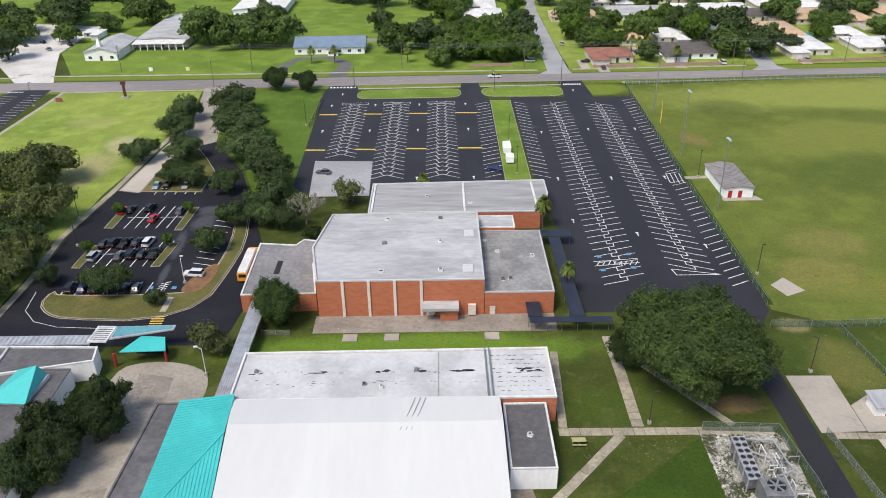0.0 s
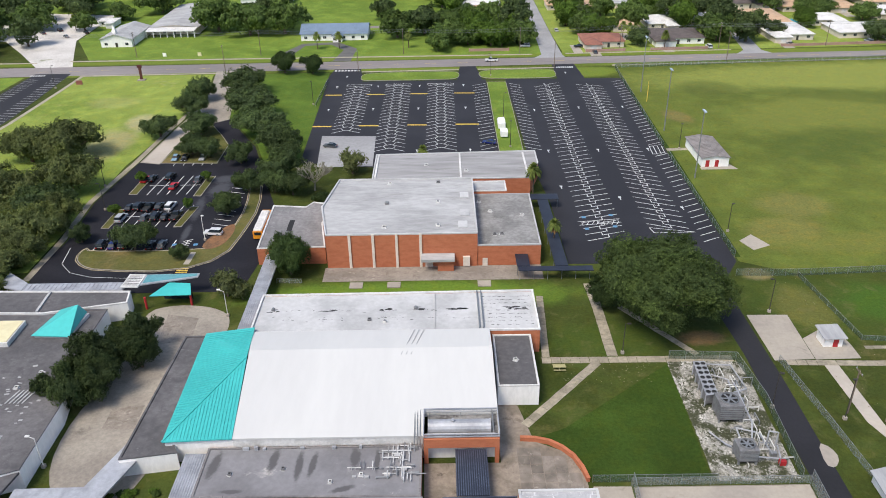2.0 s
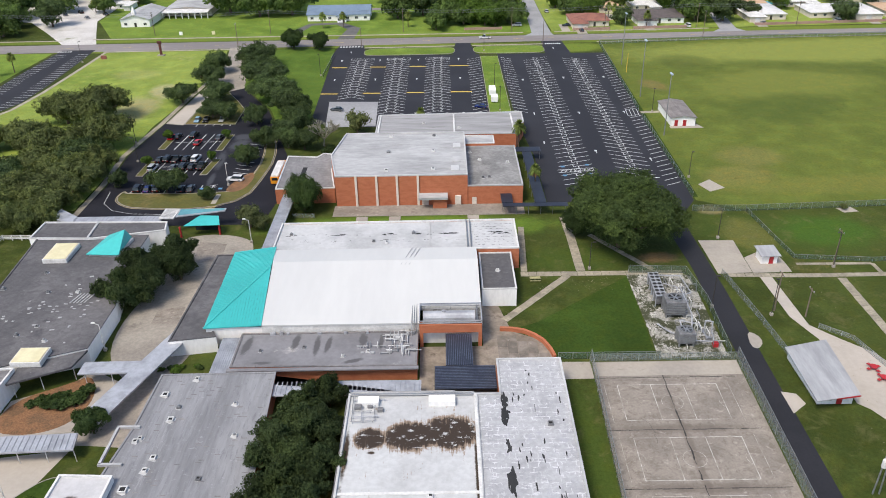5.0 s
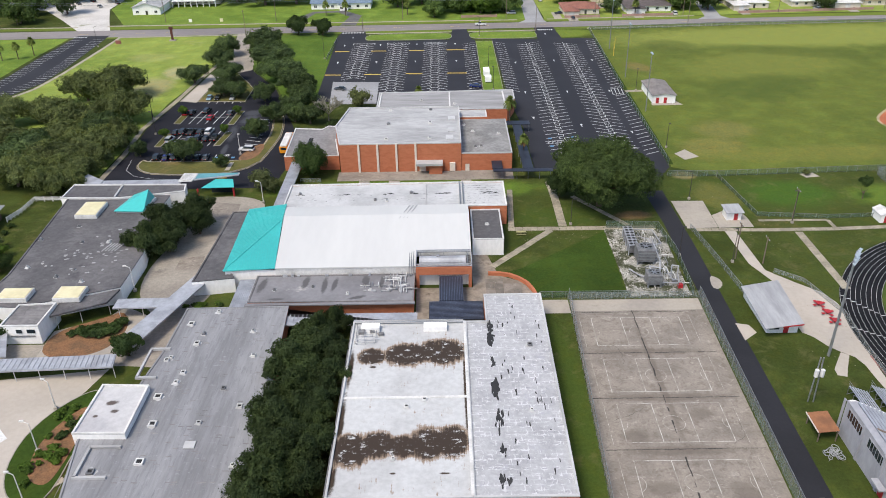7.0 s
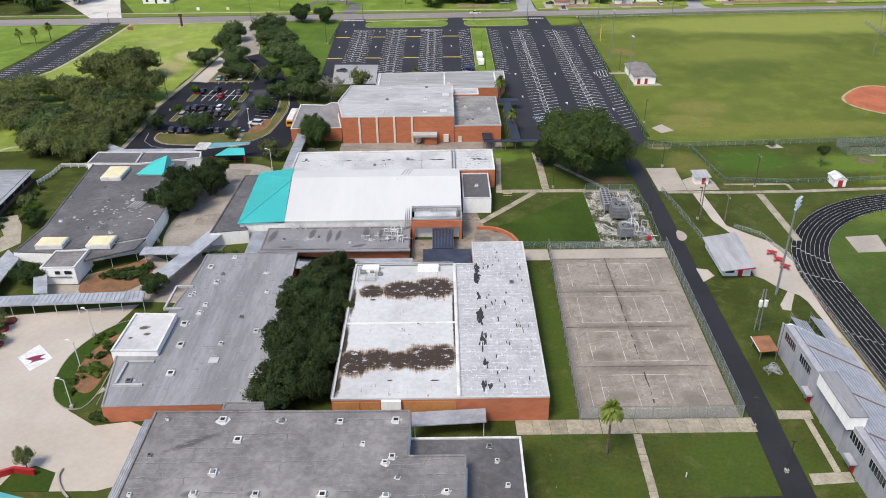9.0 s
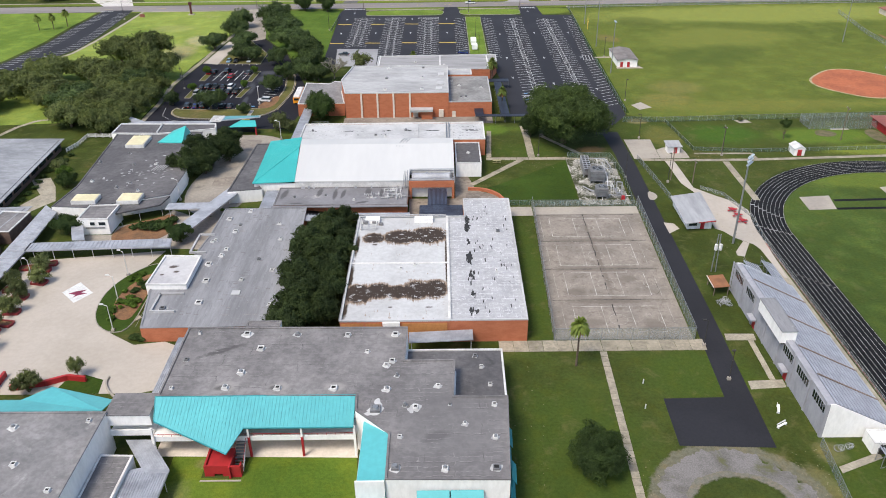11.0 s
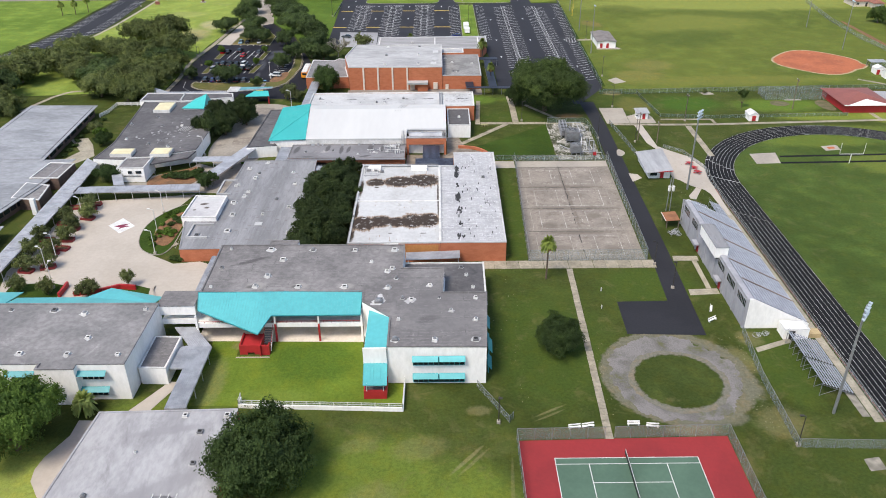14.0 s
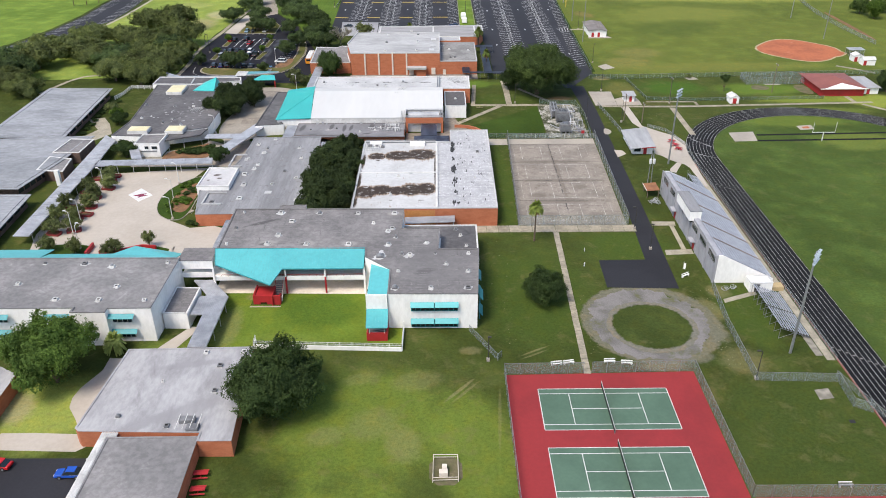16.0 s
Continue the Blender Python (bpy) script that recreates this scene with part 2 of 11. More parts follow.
# brown spots are bare turf; dark green and palest ones paint cloud shade and sun
M_FIELD = grass_material("playing_field_turf", (0.1, 0.132, 0.027), (0.122, 0.152, 0.031), (0.2, 0.17, 0.07), (0.66, 0.88), ((58, 299, 5, 8, 0.4, (0.24, 0.17, 0.08), 0.5), (70, 226, 12, 9, 0, (0.22, 0.2, 0.07), 0.55), (62, 212, 12, 8, 0, (0.24, 0.21, 0.07), 0.5), (110, 300, 40, 22, 0.3, (0.19, 0.215, 0.05), 0.7), (95, 205, 50, 7, 0.02, (0.2, 0.2, 0.05), 0.5), (150, 345, 110, 22, 0.03, (0.25, 0.285, 0.07), 0.85), (100, 270, 26, 16, 0.5, (0.085, 0.118, 0.026), 0.7), (130, 318, 40, 9, -0.3, (0.09, 0.122, 0.027), 0.6), (78, 330, 14, 12, 0.2, (0.09, 0.115, 0.028), 0.6)))
M_LAWN = grass_material("mown_lawn", (0.03, 0.055, 0.0095), (0.044, 0.077, 0.0125), (0.11, 0.108, 0.04), (0.68, 0.85), (), ((26.0, 19.9, 9.2, 9.0, 0.16, (0.19, 0.18, 0.15)),))
# courtyard turf made brighter than the other lawns, sunshine put into its colour
M_YARD = grass_material("courtyard_turf", (0.09, 0.142, 0.018), (0.124, 0.18, 0.024), (0.2, 0.19, 0.06), (0.68, 0.85), ((-43, 27, 11, 7.5, 0, (0.05, 0.105, 0.015), 0.55), (-62, 20, 3, 9, 0, STRAW, 0.35), (-50, 16, 9, 2.6, 0, (0.16, 0.21, 0.04), 0.5), (-58, 32, 3, 1.5, 0, STRAW, 0.5)))
M_ASPHALT = material("new_asphalt", (0.013, 0.013, 0.018), (0.019, 0.019, 0.025), 0.85, broad=0.06, fine=2.0, grain=0.2, stain=(0.05, 0.05, 0.053), stain_scale=0.05, stain_range=(0.62, 0.74))
M_STAFF = material("swept_asphalt", (0.014, 0.014, 0.019), (0.021, 0.021, 0.027), 0.85, broad=0.08, fine=2.0, grain=0.2)
M_DRIVE = material("drive_asphalt", (0.017, 0.017, 0.022), (0.012, 0.012, 0.016), 0.9, broad=0.1, fine=2.0, grain=0.2)
M_LOOP = material("aged_grey_asphalt", (0.13, 0.125, 0.122), (0.1, 0.096, 0.094), 0.95, broad=0.15, fine=1.2, grain=0.18)
M_ROAD = material("worn_road_asphalt", (0.25, 0.225, 0.218), (0.2, 0.18, 0.175), 0.95, broad=0.05, fine=1.0, grain=0.15, stretch=(0.2, 1, 1))
M_STREET = material("grey_street_asphalt", (0.33, 0.33, 0.335), (0.28, 0.28, 0.285), 0.95, broad=0.08, fine=1.0, grain=0.15)
M_GRAVEL = material("pale_gravel", (0.66, 0.63, 0.59), (0.54, 0.51, 0.47), 1.0, broad=0.08, fine=1.5, grain=0.3, stain=(0.16, 0.18, 0.08), stain_scale=0.06)
M_CONC = material("concrete_paving", (0.38, 0.34, 0.285), (0.32, 0.285, 0.245), 0.9, broad=0.12, fine=1.2, grain=0.1, stain=(0.25, 0.22, 0.18), stain_scale=0.25)
M_DROPOFF = material("patterned_drive_concrete", (0.335, 0.3, 0.25), (0.265, 0.235, 0.2), 0.9, broad=0.15, fine=1.4, grain=0.2, alt_range=(0.4, 0.64), stain=(0.13, 0.115, 0.1), stain_scale=0.14, stain_range=(0.58, 0.74))
M_WALKWAY = material("concrete_walk", (0.4, 0.36, 0.28), (0.3, 0.27, 0.21), 0.9, broad=0.3, fine=2.0, grain=0.25, stain=(0.2, 0.2, 0.11), stain_scale=0.5)
M_PATIO = material("stained_patio_concrete", (0.3, 0.25, 0.2), (0.2, 0.165, 0.13), 0.95, broad=0.2, fine=1.2, grain=0.2, alt_range=(0.42, 0.6), stain=(0.12, 0.095, 0.075), stain_scale=0.3, stain_range=(0.56, 0.7))
M_COURT = material("weathered_court_concrete", (0.3, 0.262, 0.22), (0.225, 0.196, 0.166), 0.95, broad=0.11, fine=2.6, grain=0.16, alt_range=(0.36, 0.66), stain=(0.155, 0.131, 0.11), stain_scale=0.22, stain_range=(0.55, 0.78))
M_FADED = material("faded_court_paint", (0.6, 0.57, 0.52), (0.33, 0.3, 0.26), 0.85, broad=0.4, fine=2.0, grain=0.3, alt_range=(0.42, 0.6))
M_PLAZA = material("plaza_concrete", (0.45, 0.4, 0.345), (0.4, 0.355, 0.3), 0.9, broad=0.07, fine=1.0, grain=0.07)
M_RING = material("loose_gravel_ring", (0.22, 0.205, 0.195), (0.15, 0.14, 0.128), 1.0, broad=0.22, fine=4.0, grain=0.3, bump=0.6, stain=(0.1, 0.105, 0.045), stain_scale=0.22, stain_range=(0.53, 0.68))
M_KERB = material("concrete_kerb", (0.36, 0.33, 0.28), (0.26, 0.235, 0.2), 0.9, broad=0.3, fine=2.0)
M_PAINTW = material("white_road_paint", (0.72, 0.72, 0.7), (0.6, 0.6, 0.58), 0.7, broad=0.3, fine=2.0, grain=0.2)
M_PAINTY = material("yellow_road_paint", (0.72, 0.49, 0.07), (0.62, 0.42, 0.06), 0.7, broad=0.5, fine=2.0, grain=0.2)
M_PAINTB = material("blue_road_paint", (0.12, 0.3, 0.5), (0.1, 0.25, 0.42), 0.7, broad=0.5, fine=2.0, grain=0.2)
M_TRACK = material("black_rubber_track", (0.006, 0.006, 0.008), (0.01, 0.01, 0.012), 1.0, broad=0.1, fine=2.0, grain=0.2)
M_TRACK.node_tree.nodes["Principled BSDF"].inputs["Specular IOR Level"].default_value = 0.25
M_TENR = material("red_court_paint", (0.265, 0.021, 0.023), (0.225, 0.018, 0.02), 0.8, broad=0.1, fine=1.5, grain=0.08)
M_TENG = material("green_court_paint", (0.082, 0.146, 0.1), (0.068, 0.124, 0.084), 0.8, broad=0.12, fine=1.5, grain=0.08)
M_CLAY = material("red_infield_clay", (0.43, 0.13, 0.055), (0.33, 0.1, 0.045), 1.0, broad=0.12, fine=1.0, grain=0.2, stain=(0.5, 0.3, 0.2), stain_scale=0.15, stain_range=(0.6, 0.76))
M_MULCH = material("brown_mulch", (0.26, 0.13, 0.06), (0.18, 0.1, 0.05), 1.0, broad=0.4, fine=3.0, grain=0.4)
M_ROCK = material("white_limestone_rubble", (0.62, 0.6, 0.56), (0.34, 0.33, 0.27), 1.0, broad=0.35, fine=2.5, grain=0.5, bump=0.8, stain=(0.055, 0.06, 0.03), stain_scale=0.4, stain_range=(0.46, 0.56))
M_YARDGROUND = material("stony_yard_ground", (0.4, 0.385, 0.35), (0.06, 0.066, 0.03), 1.0, broad=0.28, fine=2.5, grain=0.5, bump=0.8, alt_range=(0.46, 0.56), stain=(0.05, 0.055, 0.025), stain_scale=0.5, stain_range=(0.55, 0.63))
M_BRICK = material("orange_brick", (0.48, 0.162, 0.078), (0.42, 0.132, 0.062), 0.9, broad=0.5, fine=4.0, grain=0.18, stretch=(1, 1, 2.5))
M_BRICKT = material("tan_orange_panel", (0.5, 0.22, 0.07), (0.42, 0.18, 0.06), 0.85, broad=0.4, fine=2.0, grain=0.15)
M_WHITE = material("white_painted_wall", (0.89, 0.875, 0.85), (0.83, 0.815, 0.79), 0.8, broad=0.3, fine=1.5, grain=0.08, stretch=(1, 1, 0.4))
M_CREAM = material("cream_painted_trim", (0.7, 0.62, 0.54), (0.62, 0.55, 0.47), 0.8, broad=0.4, fine=2.0, grain=0.1)
# brick walls darkened in colour for the shade under the eaves
M_WINGWALL = material("shade_toned_wing_wall", (0.16, 0.1, 0.075), (0.11, 0.07, 0.055), 0.9, broad=0.4, fine=2.0, grain=0.2)
M_TRIM = material("white_metal_coping", (0.7, 0.69, 0.67), (0.55, 0.54, 0.52), 0.6, broad=0.3, fine=2.0, grain=0.15)
M_GREYWALL = material("pale_grey_painted_wall", (0.36, 0.36, 0.39), (0.3, 0.3, 0.325), 0.8, broad=0.3, fine=1.5, grain=0.12, stretch=(1, 1, 0.4))
M_ROOFDK = material("dark_weathered_membrane", (0.165, 0.156, 0.157), (0.245, 0.232, 0.23), 0.9, broad=0.09, fine=0.9, grain=0.28, alt_range=(0.38, 0.64), stain=(0.27, 0.255, 0.24), stain_scale=0.2, stain_range=(0.57, 0.78))
M_ROOFOFF = material("charcoal_membrane", (0.1, 0.096, 0.1), (0.145, 0.138, 0.142), 0.9, broad=0.1, fine=0.9, grain=0.25, alt_range=(0.4, 0.66), stain=(0.055, 0.053, 0.056), stain_scale=0.12, stain_range=(0.58, 0.7))
M_ROOFWEST = material("pale_weathered_membrane", (0.19, 0.185, 0.187), (0.26, 0.25, 0.25), 0.9, broad=0.09, fine=0.9, grain=0.25, alt_range=(0.38, 0.64), stain=(0.36, 0.35, 0.34), stain_scale=0.2, stain_range=(0.56, 0.76))
M_ROOFGR = material("grey_rolled_roofing", (0.276, 0.277, 0.288), (0.208, 0.208, 0.217), 0.85, broad=0.2, fine=1.2, grain=0.17, stretch=(1, 0.12, 1), stain=(0.42, 0.42, 0.42), stain_scale=0.3, stain_range=(0.6, 0.8))
M_ROOFLT = material("pale_grey_roofing", (0.44, 0.44, 0.44), (0.34, 0.34, 0.34), 0.85, broad=0.14, fine=1.0, grain=0.18, stretch=(0.35, 1, 1), stain=(0.22, 0.21, 0.2), stain_scale=0.16, stain_range=(0.56, 0.76))
M_ROOFBACK = material("streaked_grey_membrane", (0.35, 0.345, 0.345), (0.27, 0.265, 0.265), 0.85, broad=0.25, fine=1.0, grain=0.2, stretch=(0.25, 1.6, 1), stain=(0.17, 0.165, 0.16), stain_scale=0.3, stain_range=(0.55, 0.72))
M_ROOFBRK = material("mottled_grey_membrane", (0.29, 0.285, 0.275), (0.21, 0.205, 0.2), 0.9, broad=0.16, fine=1.2, grain=0.25, alt_range=(0.4, 0.62), stain=(0.12, 0.118, 0.112), stain_scale=0.22, stain_range=(0.56, 0.74))
M_SLABDARK = material("grimy_concrete", (0.33, 0.3, 0.25), (0.2, 0.185, 0.15), 0.95, broad=0.5, fine=2.0, grain=0.25, alt_range=(0.42, 0.58))
M_FLAG = material("worn_concrete_flag", (0.25, 0.215, 0.18), (0.17, 0.145, 0.12), 0.95, broad=0.4, fine=1.6, grain=0.22, alt_range=(0.4, 0.6), stain=(0.36, 0.32, 0.27), stain_scale=0.5, stain_range=(0.58, 0.72), spread=0.2)
M_ROOFMOT = material("pale_smooth_roofing", (0.39, 0.385, 0.395), (0.29, 0.285, 0.295), 0.8, broad=0.22, fine=1.4, grain=0.14, alt_range=(0.4, 0.64), stretch=(1, 0.4, 1), stain=(0.19, 0.185, 0.19), stain_scale=0.16, stain_range=(0.54, 0.78))
M_ROOFWING = material("blue_grey_roofing", (0.31, 0.32, 0.34), (0.23, 0.24, 0.255), 0.8, broad=0.14, fine=1.0, grain=0.22, stretch=(0.5, 1, 1), alt_range=(0.4, 0.64), stain=(0.4, 0.41, 0.42), stain_scale=0.22, stain_range=(0.58, 0.78))
M_ROOFWH = material("white_coated_roofing", (0.52, 0.52, 0.52), (0.4, 0.4, 0.4), 0.8, broad=0.12, fine=1.0, grain=0.1, stain=(0.42, 0.4, 0.37), stain_scale=0.2, stain_range=(0.62, 0.78))
def stained_roof(name, base, alt, stain, lines, spread, spots=()):
    """White coating with streaked water stains that lie along the given roof seams (y of each)."""
    m = material(name, base, alt, 0.85, broad=0.12, fine=1.0, grain=0.12, stain=(0.4, 0.38, 0.36), stain_scale=0.25, stain_range=(0.6, 0.75))
    nt = m.node_tree
    bsdf = nt.nodes["Principled BSDF"]
    col = bsdf.inputs["Base Color"].links[0].from_socket
    sep = nt.nodes.new("ShaderNodeSeparateXYZ")
    nt.links.new(nt.nodes.new("ShaderNodeNewGeometry").outputs["Position"], sep.inputs[0])
    streak = noise_at(nt, 0.5, 10, (1.7, 0.3, 1), False, 0.8, 0.15)
    wide = nt.nodes.new("ShaderNodeMath")
    wide.operation = "MULTIPLY_ADD"
    nt.links.new(noise_at(nt, 0.16, 3), wide.inputs[0])
    wide.inputs[1].default_value = 0.5
    nt.links.new(streak, wide.inputs[2])
    less = nt.nodes.new("ShaderNodeMath")
    less.operation = "SUBTRACT"
    nt.links.new(wide.outputs[0], less.inputs[0])
    less.inputs[1].default_value = 0.25
    streak = less.outputs[0]
    for y0, slope in lines:
        t = nt.nodes.new("ShaderNodeMath")
        t.operation = "MULTIPLY_ADD"
        nt.links.new(sep.outputs[0], t.inputs[0])
        t.inputs[1].default_value, t.inputs[2].default_value = -slope, -y0 - slope * 40
        d = nt.nodes.new("ShaderNodeMath")
        d.operation = "ADD"
        nt.links.new(sep.outputs[1], d.inputs[0])
        nt.links.new(t.outputs[0], d.inputs[1])
        a = nt.nodes.new("ShaderNodeMath")
        a.operation = "ABSOLUTE"
        nt.links.new(d.outputs[0], a.inputs[0])
        k = nt.nodes.new("ShaderNodeMath")
        k.operation = "MULTIPLY_ADD"
        nt.links.new(a.outputs[0], k.inputs[0])
        k.inputs[1].default_value = -0.15 / spread
        nt.links.new(streak, k.inputs[2])
        col = blend(nt, "MIX", ramp(nt, k.outputs[0], 0.3, 0.42), col, tuple(c * 2.2 for c in stain))
        col = blend(nt, "MIX", ramp(nt, k.outputs[0], 0.37, 0.43), col, stain)
    for x, y, rx, ry, turn in spots:
        mask = spot_mask(nt, x, y, rx, ry, turn, scale=1.1, amp=1.2)
        col = blend(nt, "MIX", mask, col, stain)
    nt.links.new(col, bsdf.inputs["Base Color"])
    return m


def blots(m, spots, tone, amount=0.75):
    """Ponding marks and other marks of one tone, with ragged edges, on a material."""
    nt = m.node_tree
    bsdf = nt.nodes["Principled BSDF"]
    col = bsdf.inputs["Base Color"].links[0].from_socket
    for x, y, rx, ry, turn in spots:
        cut = nt.nodes.new("ShaderNodeMath")
        cut.operation = "MULTIPLY"
        nt.links.new(spot_mask(nt, x, y, rx, ry, turn, 0.4, 1.1, 1.1, 0.8), cut.inputs[0])
        cut.inputs[1].default_value = amount
        col = blend(nt, "MIX", cut.outputs[0], col, tone)
    nt.links.new(col, bsdf.inputs["Base Color"])


M_STAFF.node_tree.nodes["Principled BSDF"].inputs["Specular IOR Level"].default_value = 0.2
blots(M_STAFF, ((-90, 250, 5, 3.2, 0.3), (-89.6, 243, 3.4, 6, -0.25), (-92.4, 230, 1.8, 9, 0.08), (-91.6, 215, 1.2, 6, 0.05), (-86.6, 236, 2.2, 8, 0.1)), (0.075, 0.078, 0.088), 0.7)
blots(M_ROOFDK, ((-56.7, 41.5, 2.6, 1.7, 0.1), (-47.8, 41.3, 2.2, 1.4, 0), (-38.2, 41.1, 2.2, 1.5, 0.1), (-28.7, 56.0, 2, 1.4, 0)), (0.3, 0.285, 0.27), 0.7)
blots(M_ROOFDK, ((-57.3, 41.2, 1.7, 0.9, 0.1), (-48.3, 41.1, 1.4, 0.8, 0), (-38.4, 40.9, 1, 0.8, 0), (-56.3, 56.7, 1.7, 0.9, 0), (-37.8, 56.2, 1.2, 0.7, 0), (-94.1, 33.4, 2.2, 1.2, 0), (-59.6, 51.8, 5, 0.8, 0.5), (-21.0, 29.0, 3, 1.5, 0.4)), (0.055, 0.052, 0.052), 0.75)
blots(M_ROOFMOT, ((-62, -9, 9, 2.5, 0.5), (-68, -12, 6, 1.6, 0.6), (-58, 0, 1.2, 8, 0.1), (-64, 4, 8, 1.2, 0.2)), (0.24, 0.235, 0.245), 0.6)


def weather(m, layers):
    """Ragged stains over a surface: each layer is scale, stretch, from, to, tone and strength."""
    nt = m.node_tree
    bsdf = nt.nodes["Principled BSDF"]
    col = bsdf.inputs["Base Color"].links[0].from_socket
    for scale, stretch, lo, hi, tone, amount in layers:
        k = nt.nodes.new("ShaderNodeMath")
        k.operation = "MULTIPLY"
        nt.links.new(ramp(nt, noise_at(nt, scale, 9, stretch, False, 0.72, 0.5), lo, hi), k.inputs[0])
        k.inputs[1].default_value = amount
        col = blend(nt, "MIX", k.outputs[0], col, tone)
    nt.links.new(col, bsdf.inputs["Base Color"])


for turf, browner, deeper in ((M_GRASS, 0.34, 0.22), (M_FIELD, 0.2, 0.3), (M_INFIELD, 0.2, 0.3), (M_FRONT, 0.2, 0.25)):
    weather(turf, ((0.2, (1, 1, 1), 0.53, 0.66, (0.15, 0.132, 0.055), browner), (0.75, (1, 1, 1), 0.55, 0.66, (0.032, 0.05, 0.012), deeper)))
weather(M_COURT, ((0.33, (1, 1.4, 1), 0.5, 0.62, (0.16, 0.132, 0.108), 0.55), (0.9, (1, 1, 1), 0.53, 0.63, (0.13, 0.105, 0.085), 0.5), (0.55, (1, 1.3, 1), 0.56, 0.66, (0.42, 0.375, 0.325), 0.55), (2.2, (1, 1, 1), 0.6, 0.68, (0.085, 0.07, 0.06), 0.6)))
blots(M_COURT, ((17, 106.4, 14, 1.3, 0.0), (17, 92.7, 13.6, 1.4, 0.0), (16.6, 79.2, 13.6, 1.4, 0.0), (17.2, 98, 0.9, 24, 0.02), (9.6, 82.6, 3, 2.4, 0.2), (11, 71, 4, 2.0, 0.1), (22, 88, 3.2, 2, 0.4), (24, 70, 3, 2.6, 0)), (0.13, 0.106, 0.086), 0.6)
weather(M_ROOFGR, ((0.9, (1, 2.0, 1), 0.57, 0.66, (0.38, 0.38, 0.39), 0.4), (0.9, (2.6, 0.4, 1), 0.54, 0.63, (0.15, 0.15, 0.165), 0.55)))
weather(M_ROOFOFF, ((0.35, (1, 1, 1), 0.52, 0.64, (0.06, 0.058, 0.062), 0.55), (1.2, (0.6, 2, 1), 0.6, 0.68, (0.25, 0.24, 0.24), 0.5)))
# broad darker tone over the east part of the main roof
blots(M_ROOFDK, ((-18.5, 33.0, 13, 17, 0),), (0.125, 0.12, 0.122), 0.6)
M_ROOFGYM = stained_roof("stained_white_coating", (0.53, 0.535, 0.535), (0.45, 0.45, 0.45), (0.04, 0.024, 0.013), (), 2.9, ((-39.7, 80, 0.6, 9, 0), (-39.8, 70, 0.7, 5, 0), (-39.5, 96, 0.5, 6, 0), (-18.9, 90, 0.35, 14, 0), (-35.4, 96.4, 0.7, 0.4, 0), (-30.6, 70.2, 0.5, 0.25, 0), (-22.6, 70.1, 0.9, 0.22, 0)))


def water_stain(m, pools, dark, wash):
    """Brown standing-water stains: a pale wash, a dark heart, a combed upper edge and flakes of clean coating in them."""
    nt = m.node_tree
    bsdf = nt.nodes["Principled BSDF"]
    clean = bsdf.inputs["Base Color"].links[0].from_socket
    comb = noise_at(nt, 1.0, 5, (2.8, 0.2, 1), False, 0.7)
    rag = noise_at(nt, 0.45, 9, (1, 1.2, 1), False, 0.75)
    flake = ramp(nt, noise_at(nt, 0.6, 7, (1.0, 1.5, 1), False, 0.75), 0.56, 0.62)
    total = nt.nodes.new("ShaderNodeMath")
    total.operation = "MULTIPLY_ADD"
    nt.links.new(comb, total.inputs[0])
    total.inputs[1].default_value = 1.3
    nt.links.new(rag, total.inputs[2])
    col = clean
    for lo, hi, tone in ((0.86, 1.1, wash), (1.06, 1.36, dark)):
        for x, y, rx, ry in pools:
            pool = spot_mask(nt, x, y, rx, ry, 0.0, 0.5, 1.35, 0.3, 0.5)
            k = nt.nodes.new("ShaderNodeMath")
            k.operation = "MULTIPLY_ADD"
            nt.links.new(pool, k.inputs[0])
            k.inputs[1].default_value = 0.85
            nt.links.new(total.outputs[0], k.inputs[2])
            col = blend(nt, "MIX", ramp(nt, k.outputs[0], lo + 0.48, hi + 0.48), col, tone)
    col = blend(nt, "MIX", flake, col, clean)
    nt.links.new(col, bsdf.inputs["Base Color"])


water_stain(M_ROOFGYM, ((-29.4, 100.0, 5.0, 3.8), (-23.0, 100.8, 5.2, 4.2), (-35.9, 99.6, 2.8, 2.6), (-37.4, 75.4, 4.0, 4.0), (-33.4, 76.4, 3.0, 3.4), (-29.4, 76, 3.0, 2.8), (-25.4, 76.6, 3.4, 4.2), (-21.6, 77.0, 3.4, 4.0)), (0.034, 0.021, 0.013), (0.27, 0.2, 0.145))
M_ROOFWELL = material("stained_plant_deck", (0.3, 0.29, 0.28), (0.2, 0.195, 0.19), 0.85, broad=0.5, fine=2.0, grain=0.25, alt_range=(0.42, 0.58), stain=(0.09, 0.085, 0.08), stain_scale=0.7, stain_range=(0.52, 0.62))
M_ROOFST = stained_roof("streaked_grey_roofing", (0.225, 0.22, 0.23), (0.175, 0.17, 0.178), (0.09, 0.087, 0.09), (), 1.0, ((-62, 128, 0.9, 3.4, -0.15), (-52.6, 129, 0.8, 3, -0.1), (-48.4, 127.6, 0.7, 3.6, 0), (-46.2, 128, 0.6, 3.2, -0.1), (-39.6, 129.4, 0.9, 2.4, 0), (-36, 128.6, 0.5, 3, 0), (-41, 122.6, 2, 0.6, 0.3), (-58, 122.4, 2, 0.5, 0)))
M_ROOFANNEX = stained_roof("stained_annex_coating", (0.52, 0.51, 0.51), (0.42, 0.41, 0.42), (0.09, 0.07, 0.06), (), 1.0, ((-80.0, 88.4, 1.2, 0.7, 0.2), (-78.8, 86.2, 0.8, 0.5, 0), (-81.6, 85, 0.5, 0.4, 0)))
